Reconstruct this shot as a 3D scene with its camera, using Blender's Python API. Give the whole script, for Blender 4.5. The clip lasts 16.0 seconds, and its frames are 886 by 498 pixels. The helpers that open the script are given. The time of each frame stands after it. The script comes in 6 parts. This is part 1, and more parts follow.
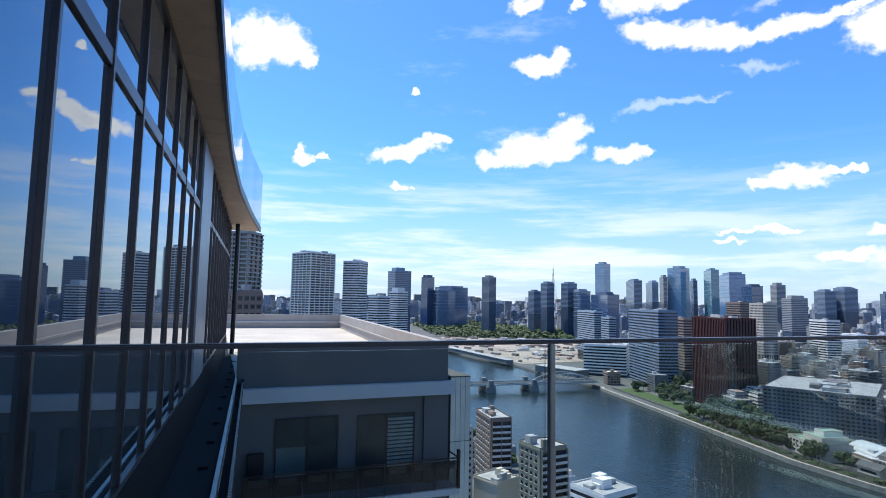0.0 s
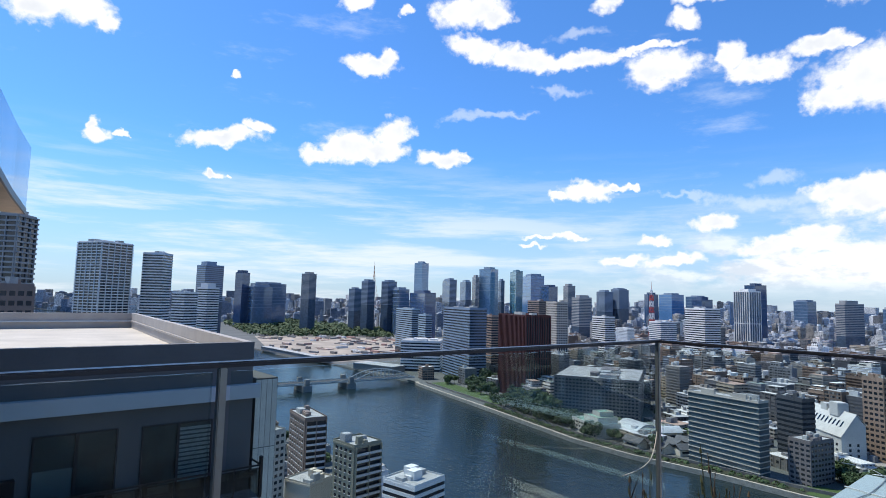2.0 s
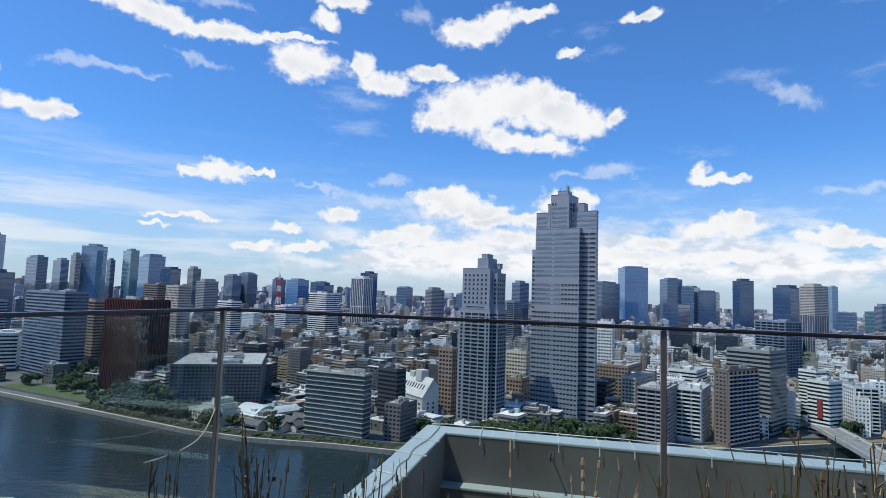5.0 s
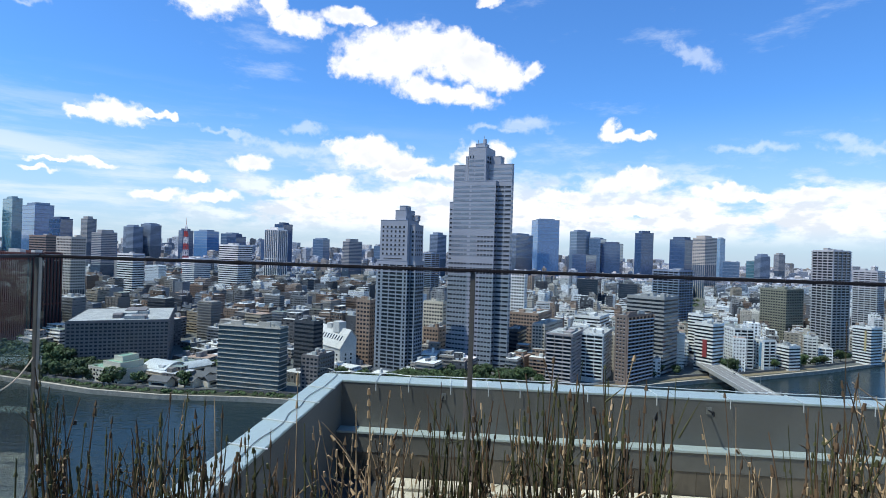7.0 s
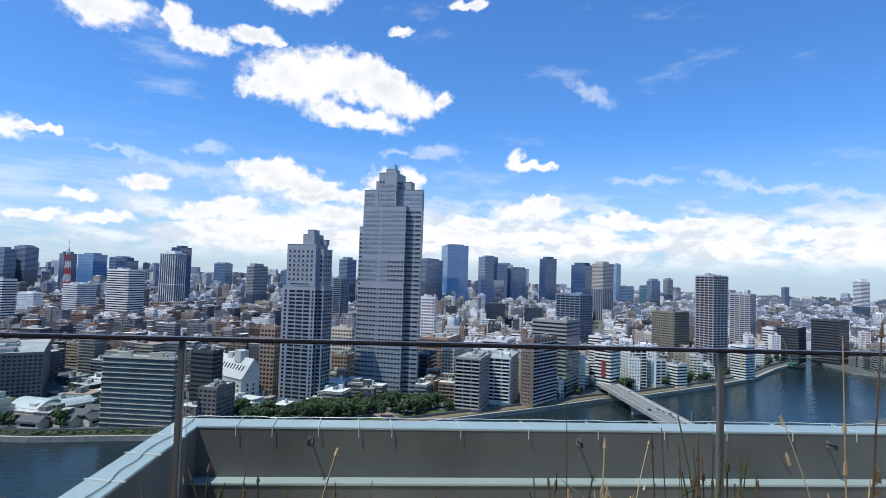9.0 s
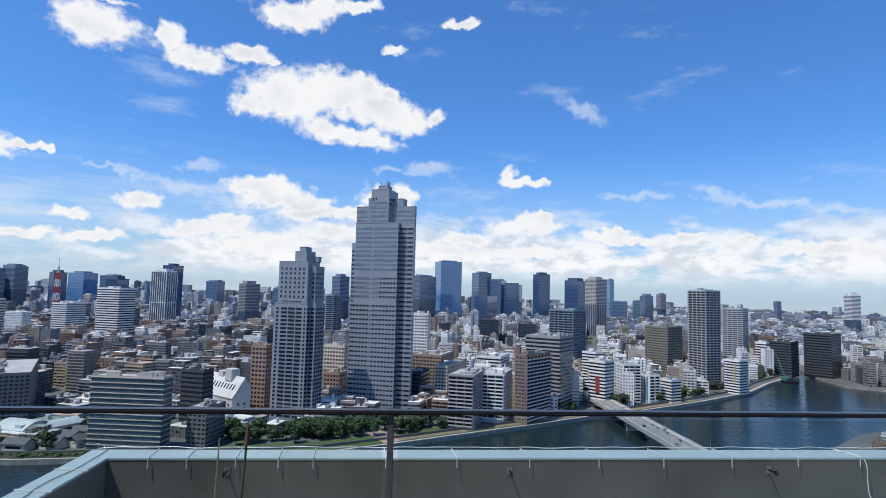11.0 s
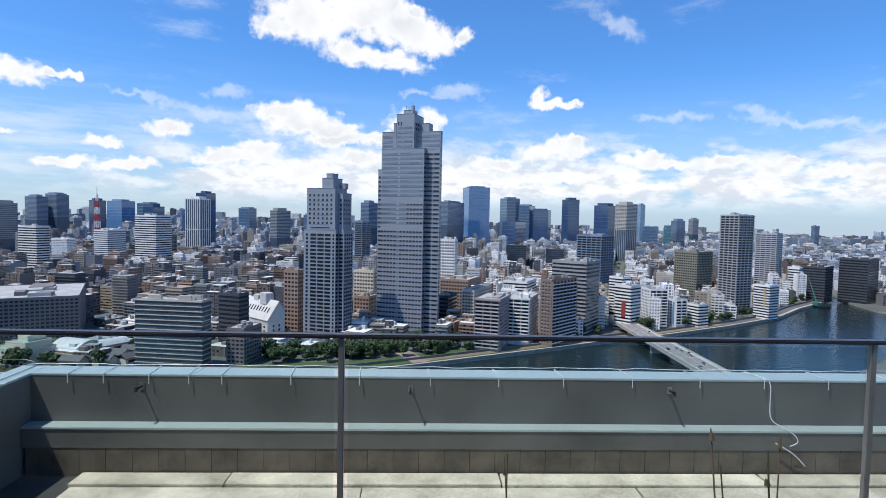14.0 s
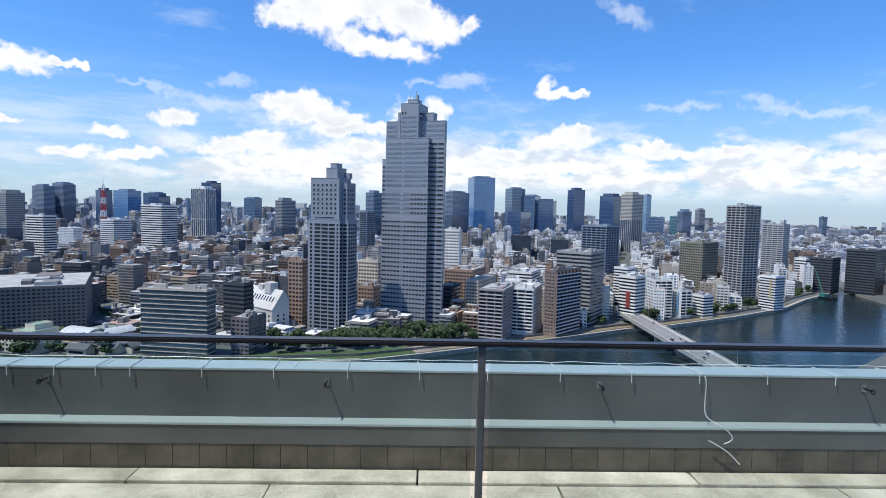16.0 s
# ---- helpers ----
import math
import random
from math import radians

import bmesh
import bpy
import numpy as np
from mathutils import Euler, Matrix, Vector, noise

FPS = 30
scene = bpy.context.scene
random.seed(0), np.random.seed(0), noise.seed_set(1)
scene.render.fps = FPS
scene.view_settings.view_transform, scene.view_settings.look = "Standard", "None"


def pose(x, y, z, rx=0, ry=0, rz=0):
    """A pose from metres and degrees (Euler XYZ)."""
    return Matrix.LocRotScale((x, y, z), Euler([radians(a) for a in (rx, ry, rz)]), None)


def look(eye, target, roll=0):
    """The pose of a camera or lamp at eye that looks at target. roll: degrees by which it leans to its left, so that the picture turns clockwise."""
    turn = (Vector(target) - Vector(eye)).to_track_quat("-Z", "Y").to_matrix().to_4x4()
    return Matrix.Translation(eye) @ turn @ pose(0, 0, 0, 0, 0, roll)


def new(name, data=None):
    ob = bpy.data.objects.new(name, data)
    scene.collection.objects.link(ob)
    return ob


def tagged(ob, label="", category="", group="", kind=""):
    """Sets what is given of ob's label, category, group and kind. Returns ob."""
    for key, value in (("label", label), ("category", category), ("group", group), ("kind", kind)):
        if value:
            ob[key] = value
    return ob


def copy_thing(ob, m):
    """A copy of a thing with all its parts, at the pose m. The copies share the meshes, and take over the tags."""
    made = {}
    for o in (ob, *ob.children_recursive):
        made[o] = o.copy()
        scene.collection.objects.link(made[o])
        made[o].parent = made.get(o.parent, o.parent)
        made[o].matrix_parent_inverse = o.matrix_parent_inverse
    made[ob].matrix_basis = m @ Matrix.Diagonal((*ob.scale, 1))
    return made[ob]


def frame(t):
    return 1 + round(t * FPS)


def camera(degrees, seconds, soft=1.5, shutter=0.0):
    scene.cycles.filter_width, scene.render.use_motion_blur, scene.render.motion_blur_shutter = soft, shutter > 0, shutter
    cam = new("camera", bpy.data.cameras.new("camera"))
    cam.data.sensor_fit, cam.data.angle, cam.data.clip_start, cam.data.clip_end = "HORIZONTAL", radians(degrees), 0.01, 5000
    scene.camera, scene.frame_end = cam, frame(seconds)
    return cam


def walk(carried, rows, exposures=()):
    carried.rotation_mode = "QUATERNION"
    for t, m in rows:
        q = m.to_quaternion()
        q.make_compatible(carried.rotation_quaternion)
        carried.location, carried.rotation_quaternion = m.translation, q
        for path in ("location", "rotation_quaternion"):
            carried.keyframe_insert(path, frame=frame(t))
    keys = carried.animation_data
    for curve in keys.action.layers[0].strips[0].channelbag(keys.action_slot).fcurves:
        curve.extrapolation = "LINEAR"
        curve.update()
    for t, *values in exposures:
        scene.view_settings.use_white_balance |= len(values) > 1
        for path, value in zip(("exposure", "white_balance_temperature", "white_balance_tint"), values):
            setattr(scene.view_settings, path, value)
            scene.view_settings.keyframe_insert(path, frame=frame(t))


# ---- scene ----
cam = camera(76.84, 16.0, soft=0.9)
PATH = [
    (0.0, 0.000, -0.000, 1.305, 95.05, -1.06, -22.03),
    (0.5, 0.129, 0.034, 1.300, 95.59, -1.07, -23.15),
    (1.0, 0.233, 0.068, 1.293, 95.46, -0.98, -25.94),
    (1.5, 0.329, 0.098, 1.305, 95.14, -1.36, -31.56),
    (2.0, 0.445, 0.148, 1.335, 95.20, -1.46, -40.21),
    (2.5, 0.517, 0.123, 1.334, 95.90, -1.60, -49.01),
    (3.0, 0.613, 0.137, 1.319, 96.17, -1.60, -56.75),
    (3.5, 0.673, 0.131, 1.308, 96.19, -1.70, -63.17),
    (4.0, 0.711, 0.139, 1.296, 96.05, -1.86, -68.70),
    (4.5, 0.731, 0.122, 1.282, 95.65, -1.95, -73.41),
    (7.0, 0.727, -0.246, 1.259, 90.06, -1.79, -85.31),
    (7.5, 0.772, -0.305, 1.272, 89.87, -1.91, -87.48),
    (8.0, 0.698, -0.450, 1.295, 90.17, -1.77, -89.04),
    (8.5, 0.825, -0.633, 1.310, 91.43, -1.71, -91.87),
    (9.0, 0.981, -0.769, 1.380, 92.91, -1.79, -94.46),
    (11.5, 1.118, -1.981, 1.516, 94.66, -1.41, -95.05),
    (12.0, 1.109, -2.276, 1.546, 92.84, -1.26, -94.85),
    (12.5, 1.160, -2.580, 1.532, 91.18, -1.28, -94.68),
    (13.0, 1.173, -2.819, 1.534, 89.77, -1.41, -94.51),
    (13.5, 1.066, -3.095, 1.536, 88.17, -1.34, -93.51),
    (14.0, 1.014, -3.410, 1.518, 86.94, -1.17, -92.19),
    (14.5, 1.065, -3.739, 1.513, 86.34, -1.15, -91.75),
    (15.0, 1.011, -4.004, 1.502, 86.32, -1.27, -91.57),
    (15.5, 1.184, -4.301, 1.483, 86.04, -1.24, -91.48),
    (16.0, 1.331, -4.571, 1.485, 85.92, -1.27, -91.64),
]
EXPOSURES = [(0.0, 0.3), (1.5, 0.18), (2.5, 0.0), (3.0, -0.1), (4.5, -0.15), (7.0, 0.13), (9.0, 0.02), (11.5, -0.14), (13.0, -0.09), (14.0, 0.0), (16.0, 0.03)]
walk(cam, [(t, pose(*p)) for t, *p in PATH], EXPOSURES)


# ---- world and light ----
SUN = Vector((-0.20, 0.38, 0.90)).normalized()
world = bpy.data.worlds.new("sky")
scene.world = world
world.use_nodes = True
wt = world.node_tree
wt.nodes.clear()


def wn(kind, **kw):
    n = wt.nodes.new(kind)
    for k, v in kw.items():
        if k == "op":
            n.operation = v
        elif k == "vals":
            for i, q in v.items():
                n.inputs[i].default_value = q
    return n


def wmath(op, a, b=None, c=None):
    n = wt.nodes.new("ShaderNodeMath")
    n.operation = op
    for i, q in enumerate((a, b, c)):
        if q is None:
            continue
        if isinstance(q, (int, float)):
            n.inputs[i].default_value = q
        else:
            wt.links.new(q, n.inputs[i])
    return n.outputs[0]


def wramp(x, lo, hi):
    n = wt.nodes.new("ShaderNodeMapRange")
    n.interpolation_type = "SMOOTHSTEP"
    n.inputs[1].default_value, n.inputs[2].default_value = lo, hi
    wt.links.new(x, n.inputs[0])
    return n.outputs[0]


def wmix(f, a, b):
    n = wt.nodes.new("ShaderNodeMix")
    n.data_type = "RGBA"
    for sock, q in ((n.inputs[0], f), (n.inputs[6], a), (n.inputs[7], b)):
        if isinstance(q, tuple):
            sock.default_value = q
        elif isinstance(q, (int, float)):
            sock.default_value = q
        else:
            wt.links.new(q, sock)
    return n.outputs[2]


sky = wt.nodes.new("ShaderNodeTexSky")
sky.sky_type = "NISHITA"
sky.sun_disc = False
sky.sun_elevation = math.asin(SUN.z)
sky.sun_rotation = math.atan2(SUN.x, SUN.y)
sky.altitude = 100
sky.air_density, sky.dust_density, sky.ozone_density = 1.0, 0.6, 3.0
tc = wt.nodes.new("ShaderNodeTexCoord")
sep = wt.nodes.new("ShaderNodeSeparateXYZ")
wt.links.new(tc.outputs["Generated"], sep.inputs[0])
dx, dy, dz = sep.outputs


def wnoise(scale, detail, stretch=1.0, rough=0.55, shift=0.0):
    m = wt.nodes.new("ShaderNodeMapping")
    m.inputs[3].default_value = (1, 1, stretch)
    m.inputs[1].default_value = (shift, shift, shift)
    wt.links.new(tc.outputs["Generated"], m.inputs[0])
    n = wt.nodes.new("ShaderNodeTexNoise")
    n.inputs["Scale"].default_value, n.inputs["Detail"].default_value, n.inputs["Roughness"].default_value = scale, detail, rough
    wt.links.new(m.outputs[0], n.inputs["Vector"])
    return n


warp, warp_fine = wnoise(13.0, 3.0), wnoise(45.0, 3.0, 1.0, 0.5, 2.0)
wsep, fsep = wt.nodes.new("ShaderNodeSeparateXYZ"), wt.nodes.new("ShaderNodeSeparateXYZ")
wt.links.new(warp.outputs["Color"], wsep.inputs[0])
wt.links.new(warp_fine.outputs["Color"], fsep.inputs[0])
DEG = 57.29578
az = wmath("MULTIPLY", wmath("ARCTAN2", dx, dy), DEG)
el = wmath("MULTIPLY", wmath("ARCSINE", dz), DEG)
bend = [wmath("ADD", wmath("MULTIPLY", wmath("SUBTRACT", wsep.outputs[i], 0.5), a), wmath("MULTIPLY", wmath("SUBTRACT", fsep.outputs[i], 0.5), b)) for i, a, b in ((0, 2.6, 2.2), (1, 1.8, 1.6))]
spot = wmath("ADD", az, bend[0]), wmath("ADD", el, bend[1])
fine = wnoise(60.0, 6.0, 1.2, 0.6).outputs[0]


def lobe(a0, e0, hw, hh, tilt=0):
    """Distance from one round lobe of cloud: bearing, height, half width and half height in degrees."""
    c, sn = math.cos(radians(tilt)), math.sin(radians(tilt))
    du = wmath("SUBTRACT", spot[0], a0)
    dv = wmath("SUBTRACT", spot[1], e0)
    u = wmath("MULTIPLY_ADD", dv, sn / hw, wmath("MULTIPLY", du, c / hw))
    v = wmath("MULTIPLY_ADD", du, -sn / hh, wmath("MULTIPLY", dv, c / hh))
    return wmath("SQRT", wmath("MULTIPLY_ADD", u, u, wmath("MULTIPLY", v, v)))


cloud_field = {}


def gather(kind, lobes):
    """Joins the lobes of one cloud to those before it."""
    d = None
    for q in lobes:
        d = lobe(*q) if d is None else wmath("SMOOTH_MIN", d, lobe(*q), 0.2)
    cloud_field[kind] = wmath("MINIMUM", cloud_field[kind], d) if kind in cloud_field else d


def cumulus(*lobes):
    gather("heap", lobes)


def streak(*lobes):
    gather("thin", lobes)


cumulus((3.6, 23.9, 3.8, 2.1, 8), (1.7, 24.6, 1.7, 1.4, 9), (2.3, 22.6, 2.4, 1.2, 8), (6.1, 23.3, 2.2, 1.4, 7), (7.6, 22.6, 0.9, 0.7, 6))
cumulus((32.1, 22.9, 2.6, 0.9, -3), (33.5, 23.6, 1.3, 0.9, -3))
cumulus((18.1, 14.9, 3.8, 0.8, 10), (21.2, 16.2, 1.1, 0.6))
cumulus((26.8, 14.1, 2.0, 1.0), (30.3, 15.1, 3.2, 1.6, 9), (33.5, 14.9, 2.7, 1.2), (34.5, 16.8, 1.9, 1.3, 17))
cumulus((39.6, 14.5, 2.5, 0.9, -3), (41.4, 14.6, 1.2, 0.5, -4))
cumulus((7.7, 13.5, 1.2, 0.7, 4), (7.4, 14.2, 0.6, 0.7, 5), (9.5, 13.8, 0.5, 0.3, 4))
cumulus((16.7, 11.3, 0.9, 0.4), (18.3, 11.3, 0.6, 0.2))
cumulus((18.8, 20.5, 0.5, 0.3))
cumulus((54.6, 11.1, 2.7, 1.0), (52.0, 10.6, 1.1, 0.4, -5), (57.5, 11.4, 1.7, 0.4, -7), (59.1, 11.3, 0.6, 0.3, -7))
cumulus((35.4, 27.8, 0.7, 0.5, -5))
cumulus((30.2, 28.4, 1.8, 0.7, -3))
cumulus((52.8, 6.6, 2.0, 0.4, -3), (49.2, 5.6, 1.5, 0.3), (50.1, 6.5, 1.8, 0.2))
cumulus((42.5, 28.3, 4.1, 1.6, 7), (44.8, 27.6, 2.3, 1.0, 6))
cumulus((43.3, 24.9, 3.4, 1.1, -11), (48.0, 24.0, 4.1, 1.1, -7), (53.4, 23.5, 4.8, 0.8), (59.7, 24.0, 4.8, 0.4))
cumulus((61.9, 22.0, 3.9, 1.6), (68.0, 22.5, 1.3, 1.4, -3), (70.1, 20.9, 3.0, 1.1, -3), (74.8, 22.0, 3.0, 0.7, 3), (77.2, 22.0, 1.0, 0.4, -6))
cumulus((57.2, 28.9, 2.2, 1.0, 31))
cumulus((64.4, 29.1, 1.4, 1.2), (65.3, 27.9, 2.9, 0.7), (63.9, 26.2, 1.6, 0.9))
cumulus((78.6, 25.9, 3.4, 1.3), (81.4, 26.9, 3.0, 1.2, 16), (85.4, 27.5, 2.8, 0.6))
cumulus((89.1, 24.0, 1.5, 0.5, 8))
cumulus((78.7, 18.8, 4.6, 2.6, -5), (83.7, 19.6, 4.2, 2.2, -8), (86.1, 20.2, 2.3, 1.4, -9), (88.5, 18.1, 4.6, 2.1, -9), (75.6, 17.7, 2.1, 1.4, -4), (90.8, 17.3, 2.9, 1.2, -9), (94.0, 17.6, 1.2, 0.8, -11), (83.1, 15.8, 3.3, 1.3, -6), (86.8, 15.4, 3.6, 1.0, -7), (88.7, 19.9, 1.3, 0.8, -10))
cumulus((77.6, 10.0, 3.0, 1.2), (79.8, 9.2, 2.5, 1.1), (82.0, 7.6, 3.8, 0.8, 3), (85.7, 7.8, 2.2, 0.8))
cumulus((90.9, 9.7, 1.5, 1.2, -5), (87.7, 9.5, 1.7, 1.4, -4))
cumulus((74.1, 6.6, 2.2, 0.7), (70.6, 5.3, 2.3, 0.5), (61.0, 6.2, 1.2, 0.5))
cumulus((103.2, 11.3, 2.5, 0.6, -5), (101.7, 12.2, 0.9, 1.1), (105.1, 11.5, 0.9, 0.4))
cumulus((103.0, 7.0, 3.9, 0.9), (104.7, 7.7, 1.7, 0.7))
cumulus((111.6, 5.9, 3.0, 0.8), (112.6, 6.4, 1.5, 0.7), (114.7, 5.5, 1.8, 0.5))
cumulus((118.9, 5.7, 2.2, 0.6), (122.9, 5.2, 1.5, 0.8), (123.5, 5.7, 0.9, 0.5))
cumulus((127.6, 4.8, 3.4, 0.6), (130.0, 4.4, 2.3, 0.6), (132.6, 4.1, 1.4, 0.5))
cumulus((78.0, 9.1, 3.8, 1.3, 4), (75.3, 10.0, 2.4, 1.0, 5), (81.3, 8.6, 2.8, 1.0, 4))
cumulus((58.0, 4.4, 2.3, 0.5, 5), (62.4, 4.3, 2.9, 0.6, 5), (72.5, 5.7, 4.0, 0.7, 4))
cumulus((96.3, 26.8, 2.3, 0.6))
cumulus((70.5, 5.3, 2.9, 0.7, 4), (77.2, 4.5, 4.8, 0.9, 3), (83.7, 5.7, 3.4, 0.8, 3))
cumulus((97.5, 5.7, 2.9, 0.8), (95.3, 4.2, 4.6, 0.8), (103.9, 4.4, 5.1, 0.7))
cumulus((65.9, 7.9, 2.3, 0.8), (61.0, 6.3, 1.1, 0.4))
streak((43.3, 18.5, 4.6, 0.4, 4), (46.6, 18.7, 2.5, 0.2))
streak((69.0, 9.5, 4.5, 0.7, -8), (64.1, 10.3, 3.5, 0.3, -8), (73.1, 9.3, 3.2, 0.7))
streak((52.0, 20.9, 2.7, 0.4, -7), (44.5, 18.7, 4.0, 0.3))
streak((73.4, 27.2, 1.8, 0.8, -6), (71.2, 11.5, 1.9, 0.6), (53.3, 25.9, 2.7, 0.4, 3))
streak((93.0, 12.9, 2.3, 0.6), (91.8, 12.2, 1.6, 0.3, -6))
streak((92.9, 12.6, 2.7, 0.7), (89.2, 12.5, 1.7, 0.4, 3))
streak((125.1, 8.9, 5.6, 0.4, -8), (121.5, 9.9, 2.3, 0.6, -23), (130.4, 7.9, 3.4, 0.4, -3))
streak((109.2, 18.4, 2.5, 0.8, -33), (71.2, 11.7, 1.8, 0.6, 7))
streak((114.1, 9.8, 3.1, 0.4, -7))
cover = wmath("SUBTRACT", 1.08, cloud_field["heap"])
puff = wramp(wmath("ADD", cover, wmath("MULTIPLY", wmath("SUBTRACT", fine, 0.5), 0.95)), -0.12, 0.48)
smear = wmath("MULTIPLY", wramp(wmath("ADD", wmath("SUBTRACT", 1.2, cloud_field["thin"]), wmath("MULTIPLY", wmath("SUBTRACT", fine, 0.5), 1.8)), -0.1, 1.0), 0.42)
# veils and low banks of cloud towards the horizon
veil_n = wnoise(3.2, 7.0, 9.0, 0.6, 3.0).outputs[0]
veil_w = wmath("MULTIPLY", wramp(el, 16.0, 5.0), wramp(az, 105.0, 20.0))
veil = wmath("MULTIPLY", wramp(veil_n, 0.44, 0.66), wmath("MULTIPLY", veil_w, 0.8))
bank_n = wnoise(11.0, 6.0, 2.6, 0.58, 7.0).outputs[0]
bank_w = wmath("MULTIPLY", wramp(el, 11.0, 3.5), wramp(az, 45.0, 75.0))
bank = wramp(wmath("ADD", bank_n, wmath("MULTIPLY", bank_w, 0.26)), 0.56, 0.74)
bank = wmath("MULTIPLY", wmath("MULTIPLY", bank, bank_w), wramp(el, 0.6, 3.2))
bank_s = wramp(wnoise(20.0, 5.0, 2.2, 0.55, 9.0).outputs[0], 0.42, 0.62)
wisp_n = wnoise(5.0, 6.0, 3.5, 0.65, 1.5).outputs[0]
wisp = wmath("MULTIPLY", wramp(wisp_n, 0.56, 0.8), 0.35)
haze = wmath("MULTIPLY", wramp(el, 15.0, -2.0), 0.72)
shade = wramp(wnoise(16.0, 4.0, 1.0, 0.5, 5.0).outputs[0], 0.35, 0.75)
white = wmix(wmath("MULTIPLY", shade, wmath("MULTIPLY", wramp(cover, 0.3, 0.8), 0.8)), (10.0, 10.1, 10.3, 1), (7.4, 7.8, 8.5, 1))
tinted = wt.nodes.new("ShaderNodeMix")
tinted.data_type, tinted.blend_type = "RGBA", "MULTIPLY"
tinted.inputs[0].default_value = 1.0
wt.links.new(sky.outputs[0], tinted.inputs[6])
tinted.inputs[7].default_value = (0.685, 1.27, 1.92, 1)
col = wmix(haze, tinted.outputs[2], (6.0, 6.9, 8.0, 1))
col = wmix(veil, col, (9.0, 9.5, 10.0, 1))
col = wmix(wisp, col, (8.8, 9.6, 10.4, 1))
col = wmix(bank, col, wmix(bank_s, (10.4, 10.5, 10.8, 1), (7.4, 8.0, 8.9, 1)))
col = wmix(smear, col, (8.8, 9.5, 10.3, 1))
col = wmix(puff, col, white)
bg = wt.nodes.new("ShaderNodeBackground")
bg.inputs[1].default_value = 0.1
wt.links.new(col, bg.inputs[0])
wo = wt.nodes.new("ShaderNodeOutputWorld")
wt.links.new(bg.outputs[0], wo.inputs[0])

sun = new("sun", bpy.data.lights.new("sun", "SUN"))
sun.data.energy, sun.data.angle, sun.data.color = 4.6, radians(0.5), (1.0, 0.95, 0.87)
sun.matrix_world = look((0, 0, 300), Vector((0, 0, 300)) - SUN)

# ---- materials ----
MATS = {}


def material(name, color, rough=0.6, metal=0.0, vary=0.12, scale=2.0, bump=0.0, spec=0.5, fine_scale=None, alt=None, random=0.0):
    """A plain surface with stains at one scale and grain at another."""
    if name in MATS:
        return MATS[name]
    m = bpy.data.materials.new(name)
    m.use_nodes = True
    nt = m.node_tree
    p = nt.nodes["Principled BSDF"]
    p.inputs["Roughness"].default_value, p.inputs["Metallic"].default_value = rough, metal
    p.inputs["Specular IOR Level"].default_value = spec
    g = nt.nodes.new("ShaderNodeNewGeometry")
    n1, n2 = nt.nodes.new("ShaderNodeTexNoise"), nt.nodes.new("ShaderNodeTexNoise")
    n1.inputs["Scale"].default_value, n1.inputs["Detail"].default_value = scale, 5
    n2.inputs["Scale"].default_value, n2.inputs["Detail"].default_value = fine_scale or scale * 14, 4
    for n in (n1, n2):
        nt.links.new(g.outputs["Position"], n.inputs["Vector"])
    mul = nt.nodes.new("ShaderNodeMath")
    mul.operation = "MULTIPLY_ADD"
    nt.links.new(n2.outputs[0], mul.inputs[0])
    mul.inputs[1].default_value = 0.4
    nt.links.new(n1.outputs[0], mul.inputs[2])
    mr = nt.nodes.new("ShaderNodeMapRange")
    mr.inputs[1].default_value, mr.inputs[2].default_value = 0.45, 0.95
    nt.links.new(mul.outputs[0], mr.inputs[0])
    mix = nt.nodes.new("ShaderNodeMix")
    mix.data_type = "RGBA"
    c2 = alt or tuple(c * (1 - 2 * vary) for c in color)
    mix.inputs[6].default_value, mix.inputs[7].default_value = (*color, 1), (*c2, 1)
    nt.links.new(mr.outputs[0], mix.inputs[0])
    out = mix.outputs[2]
    if random:
        oi = nt.nodes.new("ShaderNodeObjectInfo")
        hs = nt.nodes.new("ShaderNodeHueSaturation")
        rr = nt.nodes.new("ShaderNodeMapRange")
        rr.inputs[3].default_value, rr.inputs[4].default_value = 1 - random, 1 + random
        nt.links.new(oi.outputs["Random"], rr.inputs[0])
        nt.links.new(rr.outputs[0], hs.inputs["Value"])
        nt.links.new(out, hs.inputs["Color"])
        out = hs.outputs[0]
    nt.links.new(out, p.inputs["Base Color"])
    if bump:
        bp = nt.nodes.new("ShaderNodeBump")
        bp.inputs["Strength"].default_value, bp.inputs["Distance"].default_value = bump, 0.02
        nt.links.new(n2.outputs[0], bp.inputs["Height"])
        nt.links.new(bp.outputs[0], p.inputs["Normal"])
    MATS[name] = m
    return m


